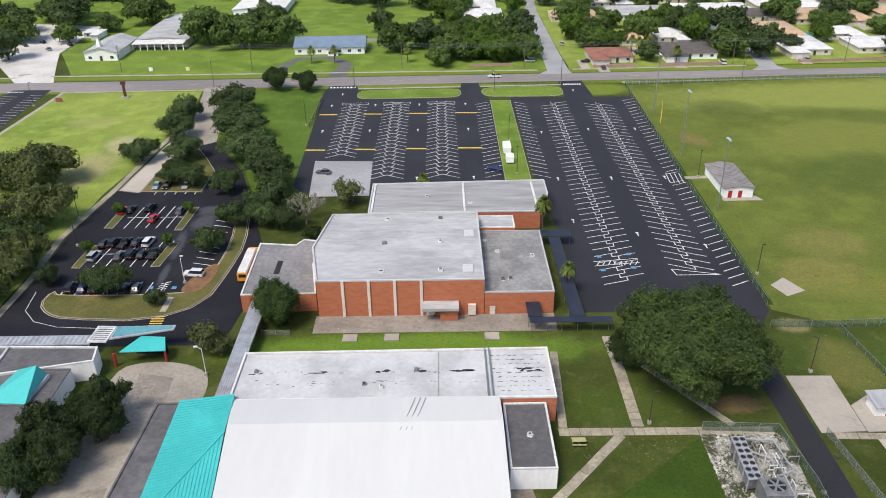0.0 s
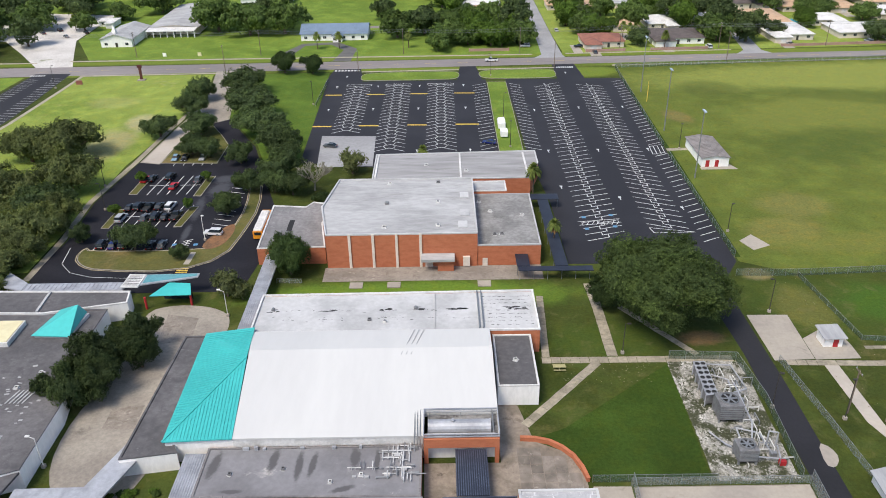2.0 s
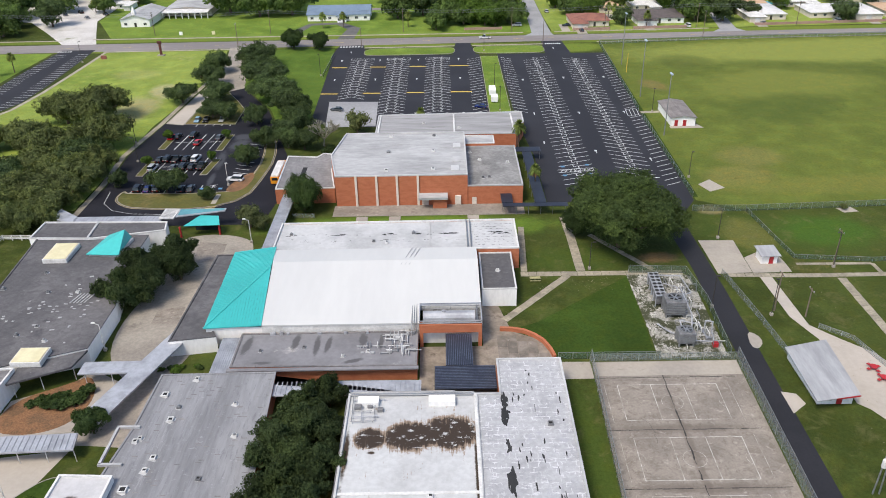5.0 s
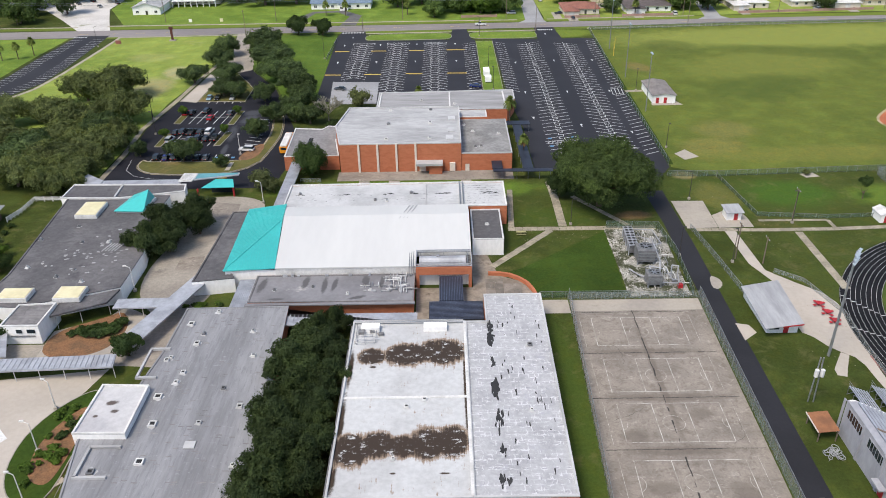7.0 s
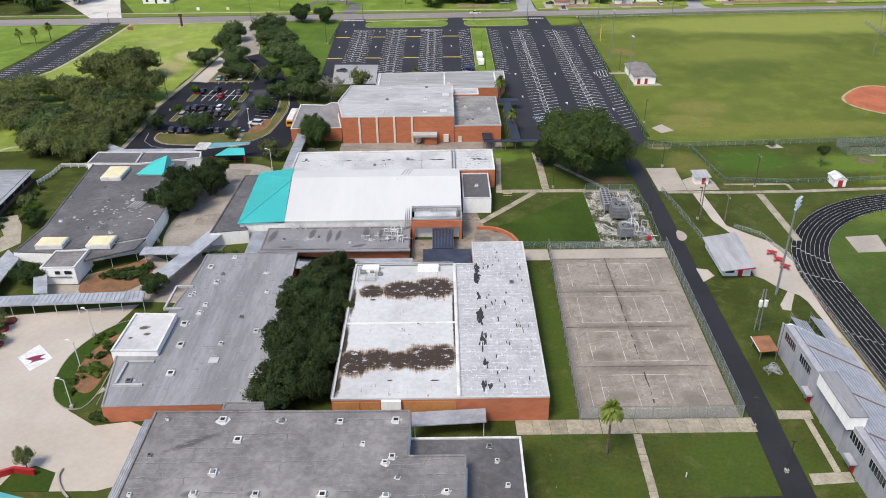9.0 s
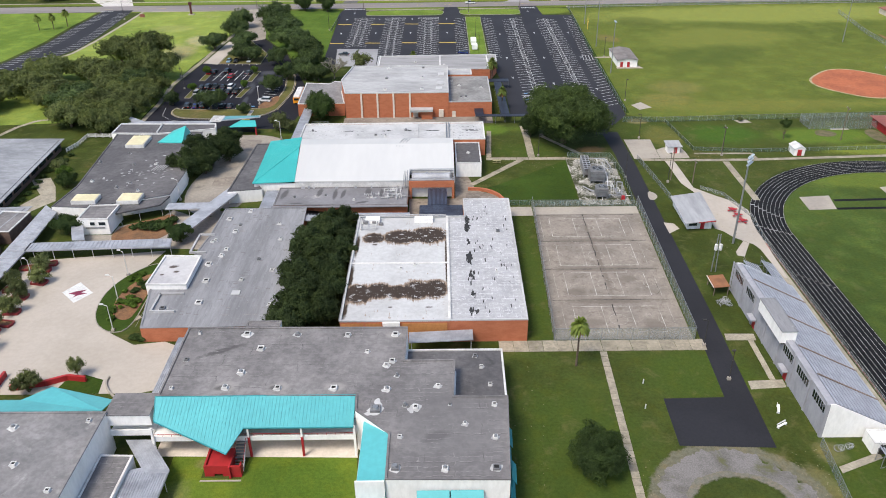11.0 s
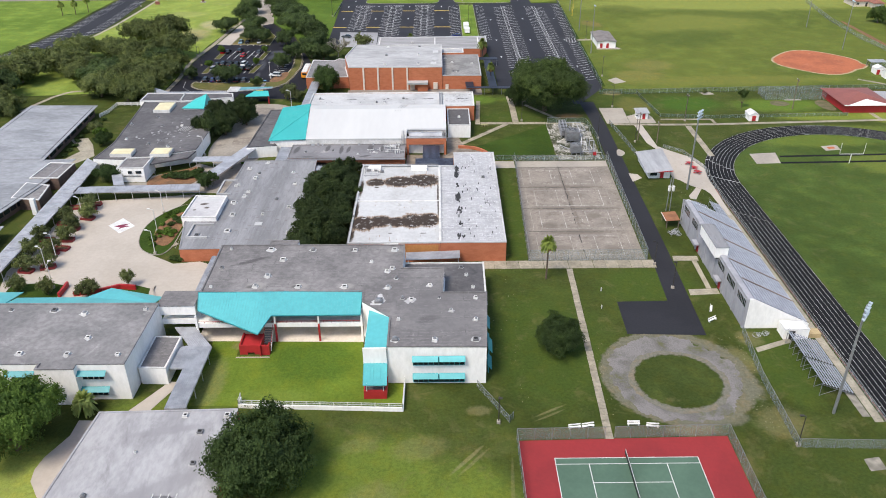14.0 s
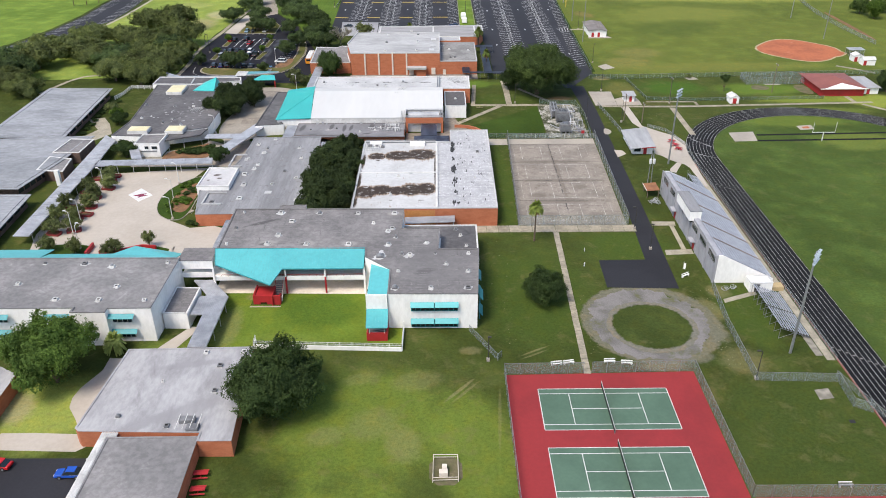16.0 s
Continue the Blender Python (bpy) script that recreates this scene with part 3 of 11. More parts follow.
M_ROOFPATCH = material("patchy_white_roofing", (0.43, 0.43, 0.44), (0.36, 0.36, 0.37), 0.85, broad=0.2, fine=1.2, grain=0.15)
nt_p = M_ROOFPATCH.node_tree
brushed = nt_p.nodes["Principled BSDF"].inputs["Base Color"].links[0].from_socket


def courses(nt, wide, high, gap, seed):
    """Joints between rolled sheets, wavered by hand: 1 on the joint."""
    geo = nt.nodes.new("ShaderNodeNewGeometry").outputs["Position"]
    off = nt.nodes.new("ShaderNodeTexNoise")
    off.inputs["Scale"].default_value, off.inputs["Detail"].default_value = 0.7, 5
    nt.links.new(geo, off.inputs["Vector"])
    add = nt.nodes.new("ShaderNodeVectorMath")
    add.operation = "MULTIPLY_ADD"
    nt.links.new(off.outputs["Color"], add.inputs[0])
    add.inputs[1].default_value = (1.1, 1.1, 0)
    nt.links.new(geo, add.inputs[2])
    br = nt.nodes.new("ShaderNodeTexBrick")
    br.inputs["Scale"].default_value = 1.0
    br.inputs["Brick Width"].default_value, br.inputs["Row Height"].default_value = wide, high
    br.inputs["Mortar Size"].default_value, br.inputs["Mortar Smooth"].default_value = gap, 0.6
    mp = nt.nodes.new("ShaderNodeMapping")
    mp.inputs["Location"].default_value = (seed, seed * 0.7, 0)
    nt.links.new(add.outputs[0], mp.inputs["Vector"])
    nt.links.new(mp.outputs[0], br.inputs["Vector"])
    return br.outputs["Fac"]


def scaled(nt, fac, other):
    m = nt.nodes.new("ShaderNodeMath")
    m.operation = "MULTIPLY"
    nt.links.new(fac, m.inputs[0])
    nt.links.new(other, m.inputs[1])
    return m.outputs[0]


for wide_p, high_p, gap_p, seed_p, tone_p in ((1.7, 1.05, 0.12, 0.3, (0.56, 0.56, 0.57)), (2.9, 1.8, 0.1, 3.1, (0.58, 0.58, 0.59)), (3.4, 2.4, 0.06, 7.7, (0.26, 0.26, 0.285))):
    worn = ramp(nt_p, noise_at(nt_p, 0.75, 4, (1, 1, 1), False, 0.7), 0.44 if tone_p[0] > 0.5 else 0.52, 0.62)
    brushed = blend(nt_p, "MIX", scaled(nt_p, courses(nt_p, wide_p, high_p, gap_p, seed_p), worn), brushed, tone_p)
brushed = blend(nt_p, "MIX", ramp(nt_p, noise_at(nt_p, 0.5, 6, (1, 1, 1), False, 0.7), 0.56, 0.7), brushed, (0.36, 0.36, 0.39))
nt_p.links.new(brushed, nt_p.nodes["Principled BSDF"].inputs["Base Color"])
nt_d = M_ROOFDK.node_tree
rolled = nt_d.nodes["Principled BSDF"].inputs["Base Color"].links[0].from_socket
for wide_p, high_p, gap_p, seed_p, tone_p in ((11.0, 1.0, 0.05, 1.3, (0.27, 0.26, 0.255)), (9.0, 3.0, 0.09, 4.4, (0.1, 0.095, 0.095))):
    worn = ramp(nt_d, noise_at(nt_d, 0.3, 4, (0.5, 1, 1), False, 0.7), 0.42, 0.66)
    rolled = blend(nt_d, "MIX", scaled(nt_d, courses(nt_d, wide_p, high_p, gap_p, seed_p), worn), rolled, tone_p)
nt_d.links.new(rolled, nt_d.nodes["Principled BSDF"].inputs["Base Color"])
M_MEMBRANE = material("bright_white_membrane", (0.59, 0.585, 0.565), (0.55, 0.545, 0.53), 0.45, broad=0.05, fine=0.6, grain=0.03, stretch=(1, 0.2, 1))
M_TEAL = material("teal_standing_seam_metal", (0.055, 0.46, 0.44), (0.05, 0.42, 0.405), 0.4, 0.0, 0.1, 1.0, grain=0.08)
M_TEALB = material("blue_teal_seam_metal", (0.1, 0.43, 0.45), (0.088, 0.385, 0.41), 0.4, 0.0, 0.1, 1.0, grain=0.1)
M_TIN = material("dull_tin_roof", (0.42, 0.42, 0.425), (0.33, 0.33, 0.335), 0.6, 0.1, 0.3, 1.5, grain=0.15, stretch=(1, 0.2, 1))
M_RIBBED = material("brown_grey_ribbed_sheet", (0.27, 0.245, 0.235), (0.21, 0.19, 0.18), 0.7, 0.0, 0.3, 1.5, grain=0.15)
M_TEALAW = material("teal_awning_metal", (0.035, 0.28, 0.31), (0.03, 0.24, 0.27), 0.45, 0.0, 0.3, 1.0, grain=0.1)
M_RED = material("red_painted_masonry", (0.42, 0.02, 0.025), (0.35, 0.018, 0.02), 0.6, broad=0.5, fine=2.0, grain=0.12)
M_REDROOF = material("red_brown_metal_roof", (0.26, 0.09, 0.07), (0.22, 0.075, 0.06), 0.6, broad=0.2, fine=1.0, grain=0.12)
M_GALV = material("galvanised_roof_sheet", (0.455, 0.465, 0.495), (0.34, 0.347, 0.37), 0.5, 0.25, 0.3, 1.5, grain=0.15)
M_ALU = material("aluminium_bench", (0.46, 0.48, 0.52), (0.38, 0.39, 0.43), 0.4, 0.3, 0.5, 2.0, grain=0.12)
M_NAVY = material("dark_blue_corrugated_sheet", (0.02, 0.024, 0.04), (0.028, 0.033, 0.05), 0.5, 0.1, 0.3, 2.0)
# paler ridge colour paints a glint along each corrugation
M_NAVYRIB = material("glint_blue_sheet_ridge", (0.1, 0.12, 0.17), (0.06, 0.07, 0.11), 0.45, 0.1, 0.3, 2.0)
M_STEEL = plain("grey_steel", (0.3, 0.31, 0.32), 0.5, 0.5)
M_POLE = plain("dark_bronze_pole", (0.05, 0.045, 0.04), 0.6, 0.2)
M_POLEW = plain("white_pole", (0.7, 0.69, 0.66), 0.5)
M_WOODPOLE = plain("weathered_wood_pole", (0.17, 0.13, 0.1), 0.95)
M_LAMPGLASS = plain("lamp_lens", (0.42, 0.5, 0.56), 0.2)
M_GLASS = plain("dark_window_glass", (0.02, 0.028, 0.035), 0.08)
M_BLACK = plain("black_rubber", (0.015, 0.015, 0.015), 0.8)
M_PALETWIG = material("pale_grey_bark", (0.3, 0.28, 0.22), (0.22, 0.21, 0.16), 1.0, broad=1.0, fine=4.0)
M_BARK = material("grey_brown_bark", (0.14, 0.1, 0.07), (0.09, 0.065, 0.05), 1.0, broad=1.0, fine=5.0, local=True)
M_LEAF = leaf_material("oak_leaves", (0.0357, 0.0605, 0.0262), (0.122, 0.163, 0.0666))
M_LEAFO = leaf_material("olive_leaves", (0.0738, 0.0949, 0.0388), (0.204, 0.23, 0.0877))
M_LEAFP = leaf_material("plaza_tree_leaves", (0.072, 0.0888, 0.0364), (0.204, 0.228, 0.0975))
M_LEAFBIG = leaf_material("great_oak_leaves", (0.0286, 0.0493, 0.0164), (0.103, 0.14, 0.0463))
M_LEAFR = leaf_material("row_oak_leaves", (0.025, 0.0408, 0.0175), (0.0723, 0.0986, 0.0393))
M_LEAFH = leaf_material("lawn_oak_leaves", (0.0535, 0.0956, 0.0229), (0.146, 0.223, 0.0535))
M_LEAFB = leaf_material("bright_leaves", (0.055, 0.099, 0.0198), (0.132, 0.209, 0.0385))
M_LEAFFAR = leaf_material("garden_leaves", (0.0538, 0.0887, 0.0269), (0.155, 0.222, 0.0672))
M_LEAFD = leaf_material("dark_leaves", (0.028, 0.0504, 0.0182), (0.0756, 0.112, 0.0378))
M_PALM = leaf_material("palm_fronds", (0.103, 0.138, 0.0324), (0.227, 0.276, 0.0729))
M_PALMPALE = leaf_material("pale_palm_fronds", (0.2, 0.25, 0.075), (0.36, 0.42, 0.15))
M_DEADFROND = leaf_material("dry_fronds", (0.2, 0.11, 0.05), (0.3, 0.18, 0.08))
M_WIRE = mesh_wire_material("galvanised_chain_link", (0.36, 0.4, 0.38), 0.24)
M_WIREG = mesh_wire_material("green_chain_link", (0.14, 0.2, 0.155), 0.33)
M_HVAC = material("grey_unit_casing", (0.24, 0.24, 0.245), (0.17, 0.17, 0.175), 0.6, 0.2, 0.8, 3.0, local=True)
M_YELLOWISH = material("yellowed_skylight_plastic", (0.72, 0.66, 0.42), (0.65, 0.58, 0.35), 0.5, broad=0.5, fine=2.0, grain=0.1)
M_TILERED = material("terracotta_house_roof", (0.3, 0.13, 0.09), (0.24, 0.1, 0.075), 0.9, broad=0.4, fine=2.0)
M_TILETAN = material("tan_house_roof", (0.55, 0.38, 0.25), (0.48, 0.32, 0.2), 0.9, broad=0.4, fine=2.0)
M_ROOFBLUE = material("blue_grey_metal_roof", (0.2, 0.27, 0.36), (0.17, 0.23, 0.31), 0.5, 0.1, 0.3, 2.0)
M_ROOFWHT = material("white_house_roof", (0.7, 0.69, 0.67), (0.6, 0.59, 0.57), 0.8, broad=0.3, fine=2.0)
M_ROOFBRN = material("brown_shingle_roof", (0.12, 0.1, 0.095), (0.09, 0.075, 0.07), 0.95, broad=0.4, fine=2.0)


# ---- builders ----
BASE = {}


def thing(name, x, y, z=0.0, label="", category="", group="", kind=""):
    ob = new(name)
    ob.empty_display_size = 0.5
    ob.location = (x, y, z)
    BASE[ob.name] = Vector((x, y, z))
    return tagged(ob, label, category, group, kind)


def mesh_from(bm, name, mats):
    me = bpy.data.meshes.new(name)
    bmesh.ops.recalc_face_normals(bm, faces=bm.faces)
    bm.to_mesh(me)
    bm.free()
    for m in mats if isinstance(mats, (list, tuple)) else [mats]:
        me.materials.append(m)
    return me


def part(name, bm, mats, parent, label=""):
    """Links bm, drawn in world places, as one mesh under a thing or a part."""
    base = BASE[parent.name]
    bmesh.ops.translate(bm, verts=bm.verts, vec=-base)
    ob = new(name, mesh_from(bm, name, mats))
    ob.parent = parent
    BASE[ob.name] = base
    if label:
        ob["label"] = label
    return ob


def single(name, bm, mats, label="", category="", group="", kind=""):
    """A thing of one mesh, with its origin on the floor under its middle."""
    lo = Vector([min(v.co[i] for v in bm.verts) for i in range(3)])
    hi = Vector([max(v.co[i] for v in bm.verts) for i in range(3)])
    base = Vector(((lo.x + hi.x) / 2, (lo.y + hi.y) / 2, lo.z))
    bmesh.ops.translate(bm, verts=bm.verts, vec=-base)
    ob = new(name, mesh_from(bm, name, mats))
    ob.location = base
    BASE[ob.name] = base
    return tagged(ob, label, category, group, kind)


def box(bm, x0, y0, z0, x1, y1, z1, turn=0.0, at=None):
    vs = [bm.verts.new((x, y, z)) for z in (z0, z1) for x, y in ((x0, y0), (x1, y0), (x1, y1), (x0, y1))]
    for f in ((0, 3, 2, 1), (4, 5, 6, 7), (0, 1, 5, 4), (1, 2, 6, 5), (2, 3, 7, 6), (3, 0, 4, 7)):
        bm.faces.new([vs[i] for i in f])
    if turn:
        c = at or ((x0 + x1) / 2, (y0 + y1) / 2, 0)
        bmesh.ops.rotate(bm, verts=vs, cent=c, matrix=Matrix.Rotation(turn, 3, "Z"))
    return vs


def prism(bm, pts, z0, z1):
    lo = [bm.verts.new((x, y, z0)) for x, y in pts]
    hi = [bm.verts.new((x, y, z1)) for x, y in pts]
    n = len(pts)
    bm.faces.new(hi).normal_update()
    bm.faces.new(lo[::-1]).normal_update()
    for i in range(n):
        bm.faces.new((lo[i], lo[(i + 1) % n], hi[(i + 1) % n], hi[i]))


def slab(bm, corners, depth=0.08):
    """A sloping sheet through the given corners, with thickness."""
    hi = [bm.verts.new(c) for c in corners]
    lo = [bm.verts.new((c[0], c[1], c[2] - depth)) for c in corners]
    n = len(corners)
    bm.faces.new(hi).normal_update()
    bm.faces.new(lo[::-1]).normal_update()
    for i in range(n):
        bm.faces.new((lo[i], lo[(i + 1) % n], hi[(i + 1) % n], hi[i]))


def rod(bm, a, b, r, n=8, r2=None):
    a, b = Vector(a), Vector(b)
    d = (b - a).normalized()
    u = d.orthogonal().normalized()
    w = d.cross(u)
    r2 = r if r2 is None else r2
    ring = []
    for p, q in ((a, r), (b, r2)):
        ring.append([bm.verts.new(p + q * (math.cos(k * math.tau / n) * u + math.sin(k * math.tau / n) * w)) for k in range(n)])
    for k in range(n):
        bm.faces.new((ring[0][k], ring[0][(k + 1) % n], ring[1][(k + 1) % n], ring[1][k]))
    bm.faces.new(ring[0][::-1])
    bm.faces.new(ring[1])


def bar(bm, a, b, w, h):
    """A beam of square section from a to b, standing on the line."""
    a, b = Vector(a), Vector(b)
    d = (b - a).normalized()
    s = Vector((-d.y, d.x, 0)).normalized() * w / 2 if abs(d.z) < 0.99 else Vector((w / 2, 0, 0))
    up = d.cross(s).normalized() * h / 2
    if up.z < 0:
        up = -up
    vs = [bm.verts.new(p + i * s + j * up) for p in (a, b) for i, j in ((-1, -1), (1, -1), (1, 1), (-1, 1))]
    for f in ((0, 1, 2, 3), (7, 6, 5, 4), (0, 4, 5, 1), (1, 5, 6, 2), (2, 6, 7, 3), (3, 7, 4, 0)):
        bm.faces.new([vs[i] for i in f])


def inset(pts, d):
    """The outline drawn d metres inwards (outline runs either way round)."""
    n = len(pts)
    area = sum(pts[i][0] * pts[(i + 1) % n][1] - pts[(i + 1) % n][0] * pts[i][1] for i in range(n))
    s = 1 if area > 0 else -1
    out = []
    for i in range(n):
        p, q, r = Vector(pts[i - 1]), Vector(pts[i]), Vector(pts[(i + 1) % n])
        e, f = (q - p).normalized(), (r - q).normalized()
        ne, nf = s * Vector((-e.y, e.x)), s * Vector((-f.y, f.x))
        k = (ne + nf) / max(0.35, 1 + ne.dot(nf))
        out.append(tuple(q + d * k))
    return out


def ring_wall(bm, pts, d, z0, z1):
    """An upright wall d thick that follows the outline on its inner side (outside where d is negative)."""
    ins = inset(pts, d)
    n = len(pts)
    quad = [[bm.verts.new((x, y, z)) for x, y in p] for p, z in ((pts, z0), (pts, z1), (ins, z1), (ins, z0))]
    for i in range(n):
        j = (i + 1) % n
        for a, b in ((0, 1), (1, 2), (2, 3), (3, 0)):
            bm.faces.new((quad[a][i], quad[a][j], quad[b][j], quad[b][i]))


def smooth(pts, times=2):
    """The closed outline with its corners rounded off."""
    for _ in range(times):
        out = []
        for i in range(len(pts)):
            p, q = pts[i], pts[(i + 1) % len(pts)]
            out += [(p[0] * 0.75 + q[0] * 0.25, p[1] * 0.75 + q[1] * 0.25), (p[0] * 0.25 + q[0] * 0.75, p[1] * 0.25 + q[1] * 0.75)]
        pts = out
    return pts


def ground_patch(name, pts, z, mat, label, category, thick=0.3, kind="structure"):
    bm = bmesh.new()
    prism(bm, pts, z - thick, z)
    bmesh.ops.triangulate(bm, faces=[f for f in bm.faces if len(f.verts) > 4], ngon_method="EAR_CLIP")
    return single(name, bm, mat, label, category, kind=kind)


def building(name, pts, h, wall, roof, label, parapet=0.25, coping=None, category="building", z0=0.0):
    xs, ys = [p[0] for p in pts], [p[1] for p in pts]
    b = thing(name, sum(xs) / len(xs), sum(ys) / len(ys), z0, label, category)
    bm = bmesh.new()
    ring_wall(bm, pts, 0.3, z0, h - 0.01)
    part("wall", bm, wall, b)
    bm = bmesh.new()
    prism(bm, inset(pts, 0.29), h - parapet - 0.3, h - parapet)
    bmesh.ops.triangulate(bm, faces=[f for f in bm.faces if len(f.verts) > 4], ngon_method="EAR_CLIP")
    part("roof", bm, roof, b)
    bm = bmesh.new()
    ring_wall(bm, inset(pts, -0.04), 0.35, h - min(parapet, 0.3), h + 0.06)
    part("coping", bm, coping or M_TRIM, b)
    return b


def seams(bm, a, b, c, d, step, w=0.06, h=0.07):
    """Raised seams down a slope whose upper edge is a-b and lower edge d-c."""
    a, b, c, d = (Vector(v) for v in (a, b, c, d))
    n = max(2, int(max((b - a).length, (c - d).length) / step))
    up = (b - a).cross(d - a).normalized()
    if up.z < 0:
        up = -up
    for i in range(n + 1):
        p, q = a.lerp(b, i / n), d.lerp(c, i / n)
        if (p - q).length > 0.3:
            bar(bm, p + up * h / 2, q + up * h / 2, w, h)
M_DRYLEAF = material("dry_leaf_litter", (0.2, 0.175, 0.09), (0.3, 0.27, 0.19), broad=0.5, fine=2.0)
# ---- ground, roads, paving ----
bm = bmesh.new()
vs = [bm.verts.new((x, y, 0)) for x, y in ((-2500, -1500), (2500, -1500), (2500, 3500), (-2500, 3500))]
bm.faces.new(vs)
single("ground", bm, M_GRASS, "flat grass ground with greener, drier and painted sunlit patches", "grass", kind="structure")
ground_patch("front_lawn", [(-177.4, 361), (-178.6, 338), (-180.4, 303), (-183, 282), (-191, 262), (-200, 228), (-230, 170), (-290, 128), (-300, 60), (-215, 60), (-190, 190), (-124, 196), (-123.5, 262), (-119, 296), (-117, 330), (-121, 361)], 0.012, M_FRONT, "wide sunlit front lawn before the school", "grass")
ground_patch("front_lawn", [(-110, 361), (-107.5, 335), (-101, 305), (-85.5, 277), (-76, 248), (-69.8, 262), (-71.5, 347), (-72, 361)], 0.012, M_STRIPTURF, "bright lawn strip beside the parking lot", "grass")
ground_patch("front_lawn", [(-184, 387), (20, 386), (21, 419), (24, 505), (28, 640), (-300, 640), (-300, 500), (-206, 483), (-204, 425)], 0.012, M_VERGE, "sunlit lawns beyond the road", "grass")
ground_patch("front_lawn", [(30, 386.4), (400, 396), (400, 700), (36, 700), (29.4, 504), (29.2, 420)], 0.012, M_FRONT, "sunlit gardens beyond the road", "grass")
ground_patch("playing_field", [(48.6, 365), (400, 374), (400, 200), (160, 193.6), (56, 190), (45, 196), (47, 300)], 0.012, M_FIELD, "broad playing field of yellowish green turf", "grass")


def road_s(x):
    return 367.6 + 0.0263 * x


def road_n(x):
    return 379.0 + 0.0137 * x


ground_patch("road", [(-900, road_s(-900)), (900, road_s(900)), (900, road_n(900)), (-900, road_n(-900))], 0.03, M_ROAD, "worn two-lane asphalt road past the school", "road")
ground_patch("side_street", [(16, 378.6), (30, 378.9), (29.2, 384), (29, 419), (29.2, 504), (36, 640), (28, 640), (23.4, 504), (21, 419), (20, 384)], 0.034, M_STREET, "pale grey side street between houses", "road")
ground_patch("side_street", [(106, 380), (122, 380.4), (119, 386), (124, 430), (134, 600), (128, 600), (117, 430), (111, 386)], 0.034, M_STREET, "pale grey side street under trees", "road")
ground_patch("gravel_lot", [(-203, 376), (-187, 376.4), (-190, 384), (-196, 400), (-205, 425), (-206, 482), (-300, 500), (-300, 440), (-240, 425), (-222, 402)], 0.028, M_GRAVEL, "pale gravel parking ground beside the chapel", "parking lot")
ground_patch("pavement", [(-600, 383), (-206, 383), (-206, 384.6), (-600, 384.6)], 0.05, M_WALKWAY, "narrow concrete pavement beside the road", "pavement")
ground_patch("pavement", [(-192, 384.8), (16, 384.0), (16, 385.6), (-192, 386.6)], 0.05, M_WALKWAY, "narrow concrete pavement beside the road", "pavement")
ground_patch("pavement", [(31, 384.6), (106, 386.5), (106, 388), (31, 386)], 0.05, M_WALKWAY, "narrow concrete pavement beside the road", "pavement")
ground_patch("pavement", [(-178, 361.2), (-118, 362.2), (-118, 363.6), (-178, 362.8)], 0.05, M_WALKWAY, "narrow concrete pavement beside the road", "pavement")
ground_patch("pavement", [(48, 364.4), (300, 371), (300, 372.6), (48, 366)], 0.05, M_WALKWAY, "narrow concrete pavement beside the playing field", "pavement")
ground_patch("pavement", [(-58.5, 360.6), (-17.5, 361.6), (-17.5, 363), (-58.5, 362)], 0.05, M_WALKWAY, "narrow concrete pavement beside the road", "pavement")
ground_patch("pavement", [(-9.5, 361.6), (23, 362.4), (23, 363.8), (-9.5, 363)], 0.05, M_WALKWAY, "narrow concrete pavement beside the road", "pavement")
for pts in ([(-72, 343), (-72, 350), (-70.3, 366.5), (-59.4, 366.7), (-57, 350), (-57, 343)], [(-19, 343), (-17, 367.5), (-10.2, 367.6), (-8, 343)], [(22, 343), (22.5, 368.4), (32, 368.6), (33.5, 343)]):
    ground_patch("lot_entrance", pts, 0.026, M_ASPHALT, "black asphalt lot entrance", "road")
ground_patch("parking_lot", [(-71.2, 347.2), (-69.2, 262), (-46, 257), (-6.9, 257), (-6.9, 347.4)], 0.03, M_ASPHALT, "freshly sealed black parking lot with white chevron stalls", "parking lot")
ground_patch("parking_lot", [(1.0, 347.4), (48, 346.4), (46.6, 300), (44.4, 196), (33, 178), (31, 178), (28, 196), (4.6, 196), (4.6, 230), (2.0, 260)], 0.03, M_ASPHALT, "freshly sealed black parking lot with slanted white stalls", "parking lot")
ground_patch("concrete_pad", [(-65.4, 285), (-47.2, 284), (-46.4, 258), (-63.5, 258)], 0.05, M_STREET, "pale concrete pad in the parking lot", "pavement")
ground_patch("parking_lot", [(-119.4, 186), (-71, 186), (-69.3, 200), (-70.6, 228), (-76.8, 247), (-86, 276), (-101, 303.5), (-106, 299.5), (-100, 287.3), (-95, 278), (-95, 262), (-120, 264), (-122.8, 235), (-121, 212), (-122.7, 195)], 0.03, M_STAFF, "black asphalt staff parking lot with bus lane", "parking lot")
ground_patch("drive", [(-113.2, 262.3), (-119.8, 264.1), (-117.5, 296), (-114.5, 323), (-121, 366), (-110, 366.3), (-107.4, 334), (-102.6, 314), (-101, 303.5), (-106, 299.5), (-111.6, 306)], 0.036, M_DROPOFF, "pale concrete entrance drive", "road")
ground_patch("overflow_lot", [(-183.4, 366), (-182.4, 337), (-181.6, 311), (-182.4, 290), (-188, 274), (-194, 246), (-201, 222), (-230, 168), (-300, 80), (-322, 92), (-252, 178), (-220, 224), (-211, 246), (-204.6, 272), (-201, 300), (-200.8, 325), (-199.8, 344), (-198.8, 366)], 0.0348, M_ASPHALT, "black asphalt lot with white stalls beside the road", "parking lot")
